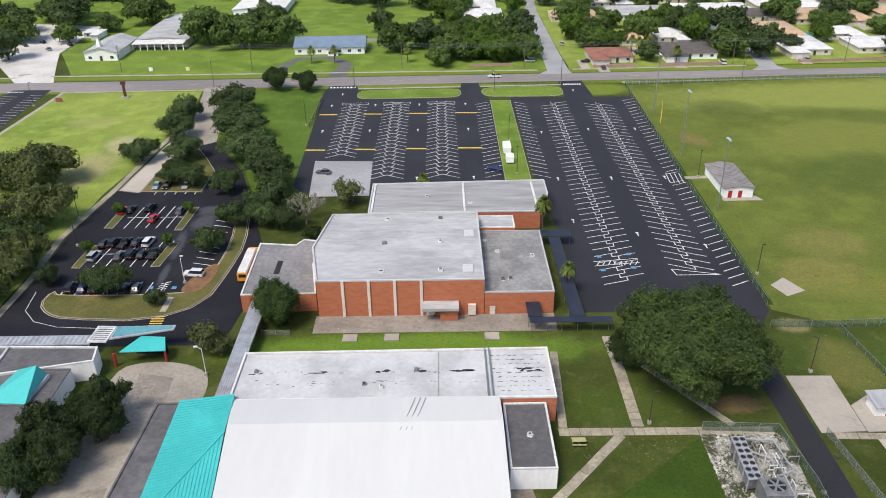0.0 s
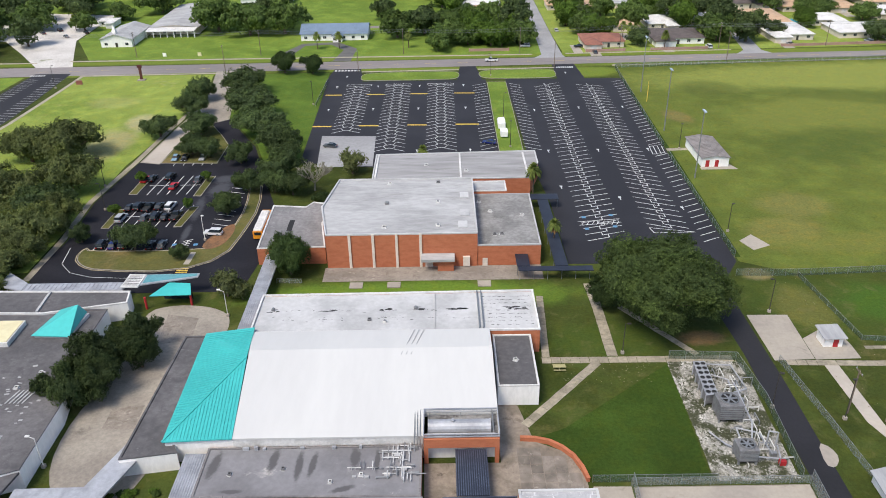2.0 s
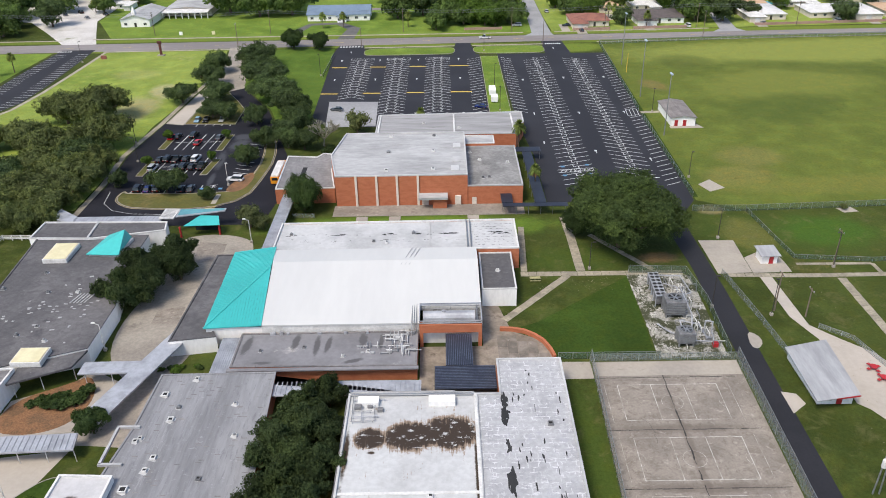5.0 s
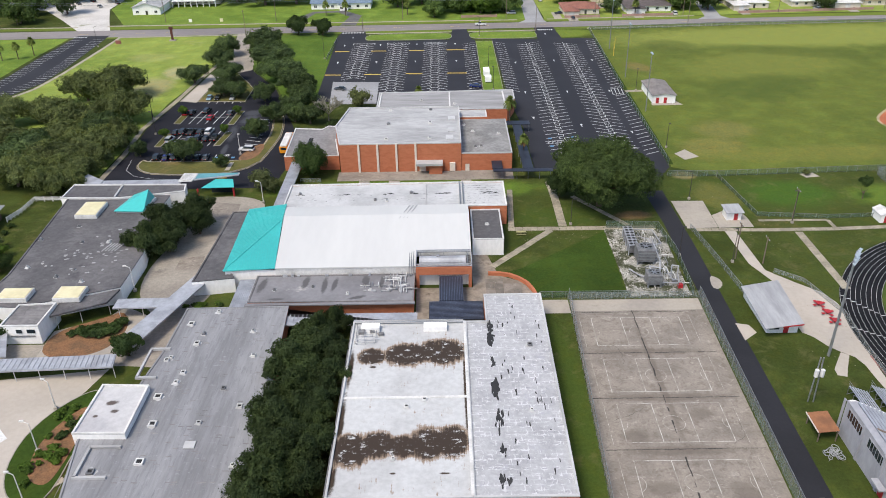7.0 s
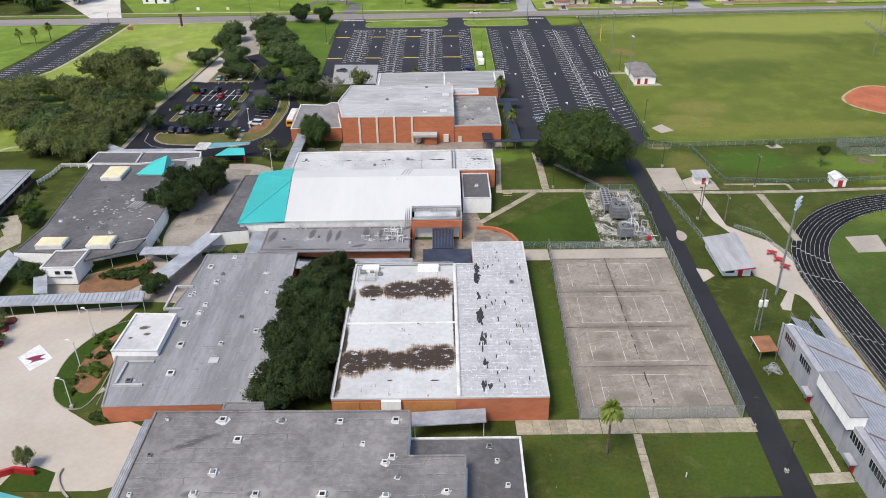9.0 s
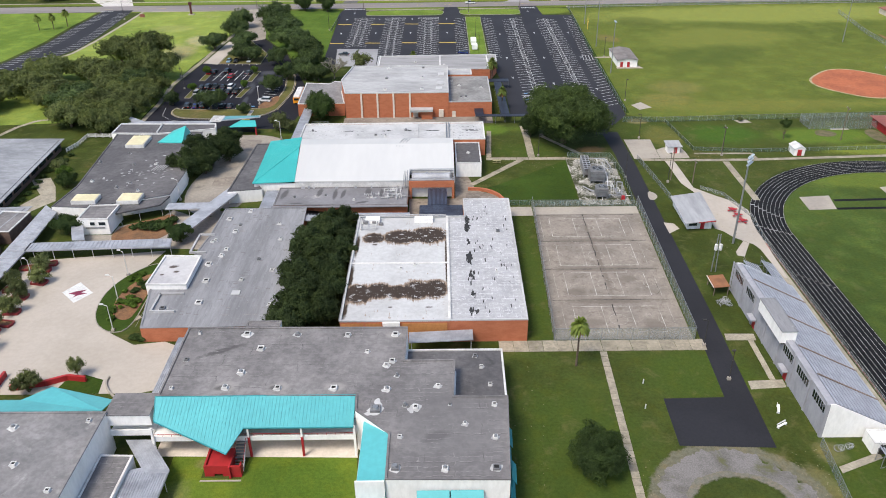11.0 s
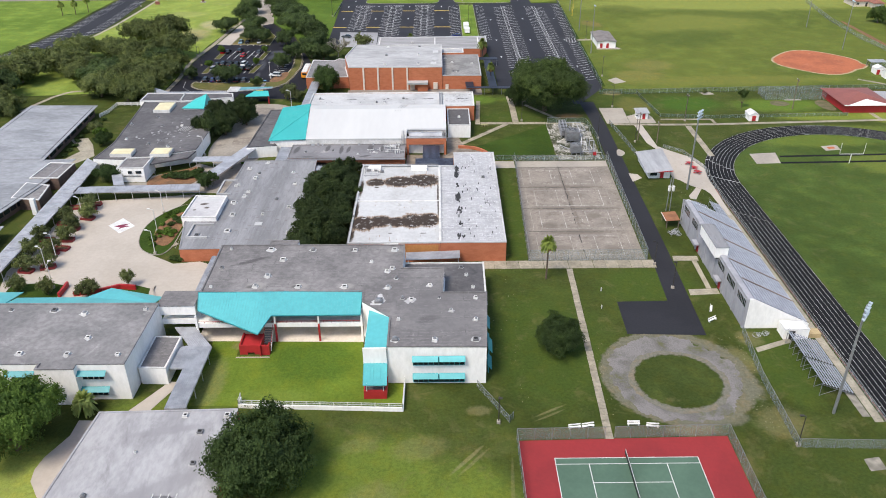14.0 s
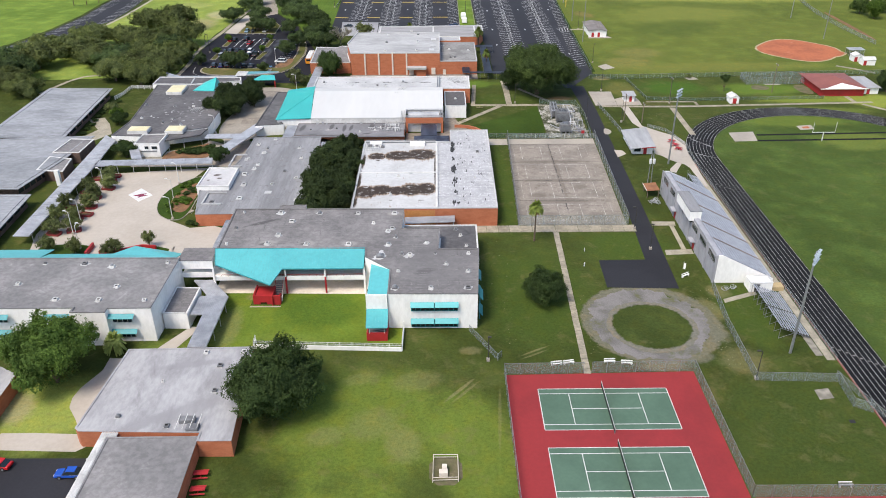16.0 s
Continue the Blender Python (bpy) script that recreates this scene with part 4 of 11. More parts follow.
ground_patch("front_lawn", [(-201, 361), (-203, 325), (-203.4, 300), (-207, 272), (-214, 246), (-223, 224), (-256, 180), (-330, 90), (-400, 90), (-400, 361)], 0.012, M_VERGE, "sunlit lawn beyond the overflow lot", "grass")
ground_patch("pavement", [(-177.6, 361.4), (-176.2, 361.4), (-177.0, 338), (-178.8, 303), (-181.4, 282), (-189.4, 262), (-198.4, 228), (-200, 228.6), (-191, 262.6), (-182.9, 282.4), (-180.3, 303.2), (-178.5, 338)], 0.05, M_WALKWAY, "narrow concrete path along the lot", "pavement")
ground_patch("drive", [(-84, 440), (-48, 440.6), (-48, 446), (-84, 445.4)], 0.03, M_ROAD, "grey asphalt strip behind the blue-roofed house", "pavement")
ground_patch("drive", [(-97, 396), (-91, 411), (-74.5, 413), (-64, 400), (-65, 379), (-73, 379), (-70, 398), (-77, 408.5), (-89, 407), (-92, 394), (-93, 379), (-97, 379)], 0.03, M_LOOP, "looped grey driveway before the blue-roofed house", "road")
ground_patch("service_road", [(33, 180), (38.2, 180), (38.3, 150), (37.5, 110), (36.8, 70), (35.6, 34.3), (19.6, 35), (19.9, 47), (31, 47.2), (32.4, 75), (33, 120), (33.7, 160)], 0.032, M_DRIVE, "black asphalt service road with a square turning pad", "road")
ground_patch("concrete_apron", [(38.9, 157.3), (46.8, 157.6), (47.4, 173), (38.9, 173.2)], 0.04, M_CONC, "pale concrete apron beside the service road", "pavement")
ground_patch("concrete_apron", [(46.9, 157.4), (55.8, 157.6), (55.8, 162.4), (55.0, 167.2), (52, 167.6), (47.2, 164.4)], 0.042, M_CONC, "pale concrete round the kiosk", "pavement")
ground_patch("round_drive", smooth([(-81.5, 119), (-90.5, 128.5), (-92, 143.6), (-87.6, 159.5), (-90.5, 178), (-84, 181), (-75, 179.6), (-70, 175), (-71, 163), (-76.3, 162.5), (-75.8, 137), (-78, 128)]), 0.04, M_DROPOFF, "patterned concrete drop-off drive", "pavement")
ground_patch("pavement", [(-110.6, 104.6), (-84.4, 104.4), (-76.6, 103.6), (-76.2, 119.4), (-76.4, 121.4), (-73.2, 133.0), (-75.6, 136), (-80.6, 121.4), (-84, 120.8), (-91.8, 125.6), (-93.6, 121.2), (-103.2, 116.4), (-103.2, 111.8), (-110.4, 111.8)], 0.043, M_DROPOFF, "concrete paving under the covered walks", "pavement")
ground_patch("plaza", [(-87, 103.4), (-89.0, 96.7), (-94.6, 83.1), (-92.3, 73.1), (-88, 69), (-82, 65), (-76, 66), (-68.5, 62), (-68.5, 52.5), (-76, 50), (-117, 50), (-120, 62), (-118, 99)], 0.04, M_PLAZA, "wide pale concrete school plaza", "pavement")
ground_patch("hard_court", [(2.6, 65.3), (30.4, 65.1), (32.3, 125.2), (4.6, 125.2)], 0.06, M_COURT, "weathered stained concrete ball court", "sports court")
ground_patch("pavement", [(-1.8, 120.2), (4.2, 120.2), (4.2, 125.3), (-1.8, 125.4)], 0.05, M_CONC, "concrete patch beside the hard court", "pavement")
ground_patch("patio", [(-28.4, 112), (-2.6, 120), (-2.5, 127), (-4.2, 131.6), (-5.8, 133.6), (-10, 135.9), (-12.2, 146), (-16, 146), (-16, 131), (-28.6, 131)], 0.045, M_PATIO, "stained concrete patio between the buildings", "pavement")
ground_patch("rubble_bed", [(19, 158), (17.6, 126.2), (31.2, 126.2), (32.2, 157)], 0.04, M_YARDGROUND, "white limestone rubble round the cooling plant", "gravel")
def rough_ring(cx, cy, rx, ry, amp, seed, n=220):
    """An uneven closed outline round an ellipse."""
    out = []
    for k in range(n):
        a = k * math.tau / n
        r = 1 + amp * (0.6 * noise.noise((2 * math.cos(a), 2 * math.sin(a), seed)) + 0.5 * noise.noise((7 * math.cos(a), 7 * math.sin(a), seed)) + 0.35 * noise.noise((22 * math.cos(a), 22 * math.sin(a), seed)))
        out.append((cx + rx * r * math.cos(a), cy + ry * r * math.sin(a)))
    return out


ground_patch("gravel_ring", rough_ring(25.6, 21.2, 12.2, 12.6, 0.17, 3), 0.024, M_RING, "worn grey gravel turning circle", "gravel")
ground_patch("grass_island", rough_ring(26.0, 19.9, 9.4, 9.2, 0.08, 8), 0.06, M_RINGTURF, "round grass island in the gravel circle", "grass")
ground_patch("lawn", [(-64.5, 14), (-25.6, 12.6), (-25.6, 19.4), (-32.5, 21), (-34.4, 33), (-52, 34.5), (-52.5, 28.5), (-59, 28.8), (-59, 34), (-64.8, 34)], 0.05, M_YARD, "smooth bright green courtyard lawn", "grass")
ground_patch("lawn", [(-4.4, 139), (18.2, 157), (17.2, 126.6), (-1.8, 126.6), (-3.0, 131.6), (-5.0, 134.8), (-9.2, 136.9)], 0.035, M_LAWN, "smooth dark green lawn", "grass")
ground_patch("gallery_floor", [(-68, 33.8), (-34.2, 33.0), (-34.4, 40), (-68, 40)], 0.07, M_CREAM, "pale concrete gallery floor", "pavement")

# ---- paths laid in slabs ----
SLAB_MESH = {}


def slab_path(name, pts, width, step, z, label):
    """A path of separate cast slabs with open joints, along a line of points."""
    ob = thing(name, pts[0][0], pts[0][1], 0, label, "pavement", kind="structure")
    for (x0, y0), (x1, y1) in zip(pts, pts[1:]):
        d = Vector((x1 - x0, y1 - y0))
        n = max(1, round(d.length / step))
        l = d.length / n
        key = (round(l, 2), width)
        if key not in SLAB_MESH:
            bm = bmesh.new()
            box(bm, -l / 2 + 0.035, -width / 2, -0.1, l / 2 - 0.035, width / 2, 0.0)
            SLAB_MESH[key] = mesh_from(bm, "slab", M_SLAB)
        for k in range(n):
            q = new("slab", SLAB_MESH[key])
            q.parent = ob
            x, y = x0 + d.x * (k + 0.5) / n, y0 + d.y * (k + 0.5) / n
            q.matrix_basis = Matrix.LocRotScale((x - pts[0][0] + random.uniform(-0.03, 0.03), y - pts[0][1], z + random.uniform(-0.012, 0.012)), Euler((0, 0, math.atan2(d.y, d.x) + random.uniform(-0.01, 0.01))), None)
    return ob


M_SLAB = material("cast_path_slab", (0.36, 0.315, 0.24), (0.27, 0.24, 0.18), 0.9, broad=0.35, fine=1.6, grain=0.25, stain=(0.17, 0.17, 0.09), stain_scale=0.5, stain_range=(0.58, 0.75), spread=0.14)
random.seed(6)
slab_path("pavement", [(11.6, 61.2), (10.9, 34), (10.0, 4.4)], 1.35, 1.6, 0.05, "narrow path of cast slabs over the lawn")
slab_path("pavement", [(-6.1, 158.5), (31, 158.2)], 1.9, 1.9, 0.05, "path of cast slabs across the lawn")
slab_path("pavement", [(-11.2, 139.9), (4.6, 157.6)], 1.7, 1.9, 0.06, "slanting path of cast slabs across the lawn")
slab_path("pavement", [(7.9, 159.6), (8.0, 176), (7.7, 187)], 2.1, 1.9, 0.06, "path of cast slabs to the auditorium")
slab_path("pavement", [(24.5, 159.6), (12.8, 177.2)], 1.4, 1.6, 0.06, "slanting path of cast slabs under the oak")
slab_path("pavement", [(65.8, 154.6), (65.7, 128)], 1.9, 1.9, 0.06, "path of cast slabs down to the track")
slab_path("pavement", [(-8.8, 63.2), (32.2, 63.2)], 3.6, 2.9, 0.055, "wide walk of cast slabs along the hard court")
slab_path("pavement", [(41, 156.6), (58, 155.9), (75, 155.9), (140, 159.2)], 1.6, 1.8, 0.055, "long walk of cast slabs beside the track")
slab_path("pavement", [(-5.2, 159.6), (-3.9, 182)], 1.5, 2.2, 0.065, "walk of cast slabs beside the brick building")
slab_path("pavement", [(-122.6, 192), (-122.4, 212), (-124.2, 235), (-121.2, 264), (-119.2, 296), (-116.4, 322)], 1.7, 2.4, 0.06, "pale slab walk along the staff lot")

slab_path("pavement", [(-87.8, 70.4), (-83.8, 75.1)], 1.2, 1.0, 0.1, "short slab path through the garden bed")

slab_path("pavement", [(58.1, 161.1), (75.6, 160.8), (75.8, 156.2)], 1.0, 1.8, 0.055, "narrow slab walk round a strip of grass")

# ---- painted parking lines ----


def stripe(bm, a, b, w=0.12, z=0.04):
    a, b = Vector((*a, 0)), Vector((*b, 0))
    d = (b - a).normalized()
    s = Vector((-d.y, d.x, 0)) * w / 2
    vs = [bm.verts.new((p.x, p.y, z)) for p in (a - s, b - s, b + s, a + s)]
    bm.faces.new(vs)


bm = bmesh.new()
STEP, W = 3.3, 0.22
for mid, half in ((-57.8, 4.9), (-42.1, 5.0), (-25.3, 5.1)):
    y = 270 if mid > -50 else 287.5
    while y < 340:
        for s in (-1, 1):
            stripe(bm, (mid, y + 2.9), (mid + s * half, y), W)
            stripe(bm, (mid + s * 1.0, y + 2.3), (mid + s * 2.0, y + 4.6), W)
        y += STEP
    for a, b in (((mid - half, 341), (mid + half, 341)), ((mid - half, 343), (mid + half, 343)), ((mid - half, 341), (mid - half, 343)), ((mid + half, 341), (mid + half, 343))):
        stripe(bm, a, b, W)
for k in range(22):
    y = 270 + k * STEP
    stripe(bm, (-12.6, y), (-7.2, y + 2.6), W)
    stripe(bm, (1.6 + 0.05 * k / 2, y + 2.2), (6.8 - 0.02 * k, y - 0.8), W)
for x0, slant, y0, n in ((16.2, 1.6, 209, 40), (33.0, -2.4, 214, 38)):
    for k in range(n):
        y = y0 + k * STEP
        if y > 340:
            break
        c = x0 + 0.3 * (0.016 if slant > 0 else 0.012) * (y - 230)
        up = slant / 5.1
        stripe(bm, (c - 5.1, y - slant), (c + 0.9, y + 0.9 * up), W)
        stripe(bm, (c - 0.9, y + STEP / 2 - 0.9 * up), (c + 5.1, y + STEP / 2 + slant), W)
        stripe(bm, (c + 0.75, y + 0.75 * up), (c + 0.75, y + STEP / 2 + 0.75 * up), W)
        stripe(bm, (c - 0.75, y + STEP / 2 - 0.75 * up), (c - 0.75, y + STEP - 0.75 * up), W)
y = 206
while y < 343:
    if not 263 < y < 271:
        e = 44.2 + (y - 200) * 0.026
        stripe(bm, (e - 4.6, y), (e - 0.2, y + 2.2), W)
    y += STEP
for k in range(4):
    stripe(bm, (41.0 + k * 1.3, 264), (41.4 + k * 1.3, 271), W)
stripe(bm, (41, 264), (45.2, 265.5), W)
stripe(bm, (41.3, 270.5), (45.4, 272), W)
for k in range(8):
    stripe(bm, (11 + k * 1.3, 216.2), (12 + k * 1.3, 218.2), W)
stripe(bm, (10.4, 216), (21.4, 217.4), W)
stripe(bm, (10.4, 218), (21.4, 219.4), W)
for a, b in (((28, 214), (39, 211.2)), ((39, 211.2), (28.6, 211.2)), ((28.6, 211.2), (28, 214))):
    stripe(bm, a, b, W)
for y, xs in ((239.6, (-109.7, -106.8, -104, -101.2, -98.4)), (219.0, (-113, -110, -107, -104, -101, -98, -95.4)), (261.0, (-108.5, -105.5, -102.6, -99.7, -96.8))):
    for x in xs:
        stripe(bm, (x, y), (x + (1.2 if y < 250 else 0.3), y + (13.2 if y < 250 else 6)), W)
stripe(bm, (-111, 246), (-96, 246), W)
stripe(bm, (-112, 225.5), (-95, 225.5), W)
for k in range(8):
    stripe(bm, (-112.5 + k * 3.2, 206.5), (-112.2 + k * 3.2, 211.5), W)
for k in range(5):
    stripe(bm, (-91.4 + 0.1 * k, 206.6 + k), (-89.2 + 0.1 * k, 207.6 + k), W)
for k in range(9):
    stripe(bm, (-81.5, 219 + 2.9 * k), (-86.2, 220.4 + 2.9 * k), W)
EAST = [(-183.2, 358), (-182.6, 337), (-181.9, 311), (-182.8, 290), (-188.4, 274), (-194.4, 246), (-201.4, 222)]
WEST = [(-199, 358), (-199.4, 344), (-200.4, 325), (-200.6, 300), (-204.2, 272), (-210.6, 246), (-219.6, 224)]
for rail, way in ((EAST, -1), (WEST, 1)):
    for (x0, y0), (x1, y1) in zip(rail, rail[1:]):
        n = round(math.hypot(x1 - x0, y1 - y0) / 2.9)
        for k in range(n):
            x, y = x0 + (x1 - x0) * k / n, y0 + (y1 - y0) * k / n
            stripe(bm, (x, y), (x + way * 5.6, y - way * 0.9), 0.2)
for k in range(6):
    stripe(bm, (-199.6 + k * 1.1, 363.4), (-199.0 + k * 1.1, 363.4), 1.6)
for x0, x1 in ((-70.3, -59.4), (23.7, 31.1)):
    for k in range(8):
        x = x0 + (x1 - x0) * (k + 0.2) / 8
        stripe(bm, (x, 363.4), (x + 0.6 * (x1 - x0) / 8, 363.4), 1.8)
for x, y in ((-66.6, 312), (-50.2, 312), (-33.6, 312), (-16.2, 312), (-66.6, 340), (-50.2, 340), (-33.6, 340), (-16.2, 340), (8.6, 308), (8.8, 268), (9, 240), (25, 310), (24.6, 268), (24.2, 232), (41, 310), (40.4, 268), (39.6, 225), (26.6, 355), (-64, 354), (-16, 270), (-33, 270)):
    stripe(bm, (x, y - 1.1), (x, y + 0.4), 0.28)
    stripe(bm, (x, y + 0.4), (x, y + 1.2), 0.75)
WHITE_LINE = [(-118.6, 208), (-117.4, 200), (-113.6, 195.6), (-107.8, 193.4), (-98, 192.6)]
for a, b in zip(WHITE_LINE, WHITE_LINE[1:]):
    stripe(bm, a, b, 0.12, 0.041)
single("parking_lines", bm, M_PAINTW, "white painted stall lines and arrows on asphalt", "road marking", kind="stuff")
bm = bmesh.new()
for y in (330, 294.6):
    for x0, x1 in ((-69.9, -63.4), (-53.8, -47.0), (-37, -30.3), (-20.2, -12.2)):
        stripe(bm, (x0, y), (x1, y - 0.3), 1.0, 0.042)
for k in range(6):
    stripe(bm, (-88.4 - 0.03 * k, 193.3 + k * 0.9), (-85.6 - 0.03 * k, 193.3 + k * 0.9), 0.42, 0.042)
ISLAND = smooth([(-114.8, 208), (-115.2, 202.6), (-112, 198.6), (-107.5, 196.6), (-88.8, 195.4), (-78.8, 202), (-76.7, 216), (-75.7, 230), (-78.4, 248), (-81.4, 248), (-79.0, 230), (-79.8, 217), (-82.4, 208.6), (-85, 205.8), (-113, 205.8)], 1)
single("speed_lines", bm, M_PAINTY, "yellow painted bars across the aisles", "road marking", kind="stuff")
bm = bmesh.new()
for x, y in ((12.2, 220.6), (19.6, 221.6), (12, 214), (19.4, 215), (-95.9, 209.1), (-92.8, 209), (-87.4, 208.9)):
    stripe(bm, (x - 0.55, y), (x + 0.55, y), 1.1, 0.043)
single("accessible_bay_marks", bm, M_PAINTB, "blue painted accessible bay squares", "road marking", kind="stuff")
bm = bmesh.new()
for k in range(28):
    x = -200 + k * 14
    stripe(bm, (x, (road_s(x) + road_n(x)) / 2), (x + 5, (road_s(x) + road_n(x)) / 2), 0.15)
single("lane_dashes", bm, M_PAINTY, "faded yellow centre dashes on the road", "road marking", kind="stuff")

# ---- islands and kerbs ----


def kerbed(name, pts, label, mat=None):
    ob = thing(name, pts[0][0], pts[0][1], 0, label, "kerbed island", kind="structure")
    bm = bmesh.new()
    prism(bm, inset(pts, 0.17), 0.0, 0.16)
    bmesh.ops.triangulate(bm, faces=[f for f in bm.faces if len(f.verts) > 4], ngon_method="EAR_CLIP")
    part("turf", bm, mat or M_VERGE, ob)
    bm = bmesh.new()
    ring_wall(bm, pts, 0.18, 0.0, 0.18)
    part("kerb", bm, M_KERB, ob, "pale concrete kerb")
    return ob


kerbed("island", [(-6.9, 260), (0.9, 260), (1.0, 343.4), (-6.7, 343.6)], "grass strip between the two lots")
kerbed("island", smooth([(-57.4, 348.6), (-52, 348), (-24, 348.2), (-18.8, 349), (-17.4, 352.6), (-17.6, 357), (-20, 360), (-55, 359.2), (-58, 356), (-58.2, 352)]), "grass bank between lot and road")
kerbed("island", smooth([(-8.4, 350.2), (-5, 348.4), (17, 348), (21.6, 349.2), (22.6, 353), (22.2, 358.4), (19, 361), (-6, 360.6), (-9.4, 357.6), (-9.4, 353)]), "grass bank between lot and road")
bm = bmesh.new()
ring_wall(bm, inset(ISLAND, -0.42), 0.2, 0.036, 0.0425)
single("edge_line", bm, material("faded_cream_paint", (0.5, 0.42, 0.27), (0.4, 0.32, 0.2), 0.8, broad=0.6, fine=2.0), "faded cream line round the kerbed island", "road marking", kind="structure")
kerbed("island", ISLAND, "kerbed grass island with small trees", M_ISLAND)
ground_patch("pavement", [(-87.6, 198.6), (-87.4, 204.6), (-86.1, 204.6), (-86.2, 198.6)], 0.19, M_CONC, "short concrete path across the island", "pavement")
for pts in ([(-115, 239.8), (-112.6, 239.6), (-112, 250), (-114.6, 250)], [(-115, 218.6), (-112.8, 218.4), (-112, 230), (-114.6, 230)], [(-96, 218.7), (-93.8, 218.8), (-92.4, 231), (-94.8, 231)], [(-96, 238), (-93.8, 238), (-93, 252), (-95.4, 252)], [(-113, 263), (-95.2, 262.4), (-95.2, 278), (-100, 288), (-105, 297), (-111.4, 290)]):
    kerbed("island", pts, "small kerbed grass island", M_ISLAND)
ground_patch("mulch_bed", smooth([(-86, 206), (-80.6, 206.6), (-78.8, 216), (-80.4, 221), (-84.4, 214)]), 0.19, M_MULCH, "bare brown mulch in the island", "mulch")
kerbed("garden_bed", smooth([(-84.6, 97.2), (-88.6, 97.0), (-93.6, 90), (-95.2, 82), (-93.4, 73.4), (-88.6, 68.8), (-84.4, 70), (-84.6, 84)]), "planted bed beside the annex", M_LAWN)
ground_patch("mulch_bed", smooth([(-88.0, 92.6), (-91.6, 84), (-90.6, 75.6), (-86.6, 73.0), (-85.2, 76), (-85.2, 92)]), 0.19, M_MULCH, "orange-brown mulch with low shrubs", "mulch")
for pts in ([(-104.6, 84.9), (-102.2, 89.2), (-97.6, 84.6), (-100.3, 80.6)],):
    ground_patch("plaza_emblem", pts, 0.047, M_PAINTW, "white painted diamond on the plaza", "ground marking")
bm = bmesh.new()
prism(bm, [(-103.0, 84.4), (-101.4, 85.4), (-99.4, 86.0), (-100.3, 84.8), (-98.8, 84.4), (-100.6, 83.6), (-101.4, 82.8), (-101.2, 83.8)], 0.03, 0.054)
bmesh.ops.triangulate(bm, faces=[f for f in bm.faces if len(f.verts) > 4], ngon_method="EAR_CLIP")
single("plaza_emblem_mark", bm, material("maroon_paint", (0.22, 0.02, 0.06), rough=0.7), "plain maroon emblem shape on the white diamond", "ground marking", kind="structure")

# ---- track, field, tennis ----
TX, TY, RO, RI, SOUTH = 105.6, 107.9, 46.2, 37.8, -60.0


def oval(r, south=SOUTH, n=48):
    pts = [(TX + r * math.cos(k * math.pi / n), TY + r * math.sin(k * math.pi / n)) for k in range(n + 1)]
    return pts + [(TX + r * math.cos(k * math.pi / n), south + r * math.sin(k * math.pi / n)) for k in range(n, 2 * n + 1)]


ob = thing("running_track", TX, 24, 0, "black rubber running track with white lane lines", "running track", kind="structure")
bm = bmesh.new()
ring_wall(bm, oval(RO), RO - RI, -0.2, 0.05)
part("surface", bm, M_TRACK, ob)
for k in range(9):
    bm = bmesh.new()
    r = RO - 0.12 - k * (RO - RI - 0.2) / 8
    ring_wall(bm, oval(r), 0.05, 0.02, 0.056)
    part("lane_line", bm, M_PAINTW, ob)
bm = bmesh.new()
random.seed(5)
for lane in range(8):
    r = RO - 0.62 - lane * 1.03
    for a in (2.75 + 0.02 * lane, 3.02 + 0.015 * lane):
        p = Vector((TX + r * math.cos(a), TY + r * math.sin(a)))
        n = Vector((math.cos(a), math.sin(a)))
        stripe(bm, p - n * 0.4, p + n * 0.4, 0.22, 0.06)
    for y in (90, 12):
        x = TX - r
        stripe(bm, (x - 0.3, y - lane * 0.9), (x + 0.3, y - lane * 0.9), 0.2, 0.06)
part("lane_marks", bm, M_PAINTW, ob)
ob["kind"] = "structure"
ground_patch("infield", oval(RI - 0.2), 0.04, M_INFIELD, "mown green football infield", "grass")
ground_patch("jump_pad", [(77.8, 129.6), (86.2, 130.4), (84.8, 122.2), (77.4, 121.8)], 0.07, M_CONC, "pale concrete pad on the infield", "pavement")
ground_patch("runway", [(86.4, 128.0), (135, 129.6), (135, 128.4), (86.4, 126.8)], 0.06, M_TRACK, "dark rubber runway", "runway")
ground_patch("runway", [(84.9, 123.0), (135, 124.2), (135, 123.0), (84.9, 121.8)], 0.06, M_TRACK, "dark rubber runway", "runway")
ground_patch("jump_pad", [(102.6, 135.4), (107.9, 136.4), (107.5, 132.4), (102.6, 131.7)], 0.065, M_CONC, "pale concrete pad on the infield", "pavement")
ground_patch("jump_pad", [(104, 134.6), (106.4, 135), (106.4, 133.4), (104, 133)], 0.075, M_CLAY, "brown square on the pad", "pavement")
flags = thing("patio_flags", -8, 130, 0.05, "worn square concrete flags inside the curved wall", "paving", kind="structure")
FLAG_BM = bmesh.new()
box(FLAG_BM, -0.96, -0.96, -0.06, 0.96, 0.96, 0.0)
FLAG_MESH = mesh_from(FLAG_BM, "flag", M_FLAG)
rf = random.Random(5)
for i in range(5):
    for j in range(6):
        x, y = -12.2 + i * 2.0, 123.4 + j * 2.0
        if y > 134.2 - 0.075 * (x + 12.2) ** 2 or x > -3.6:
            continue
        q = new("flag", FLAG_MESH)
        q.parent = flags
        q.matrix_basis = Matrix.LocRotScale((x + 8, y - 130, 0.02 + rf.uniform(-0.01, 0.012)), Euler((0, 0, rf.uniform(-0.008, 0.008))), None)
ground_patch("pavement", [(37.2, 115.6), (39.7, 114.9), (40.4, 112.2), (37.2, 109.6)], 0.034, M_PLAZA, "pale concrete apron linking road and pavilion", "pavement")
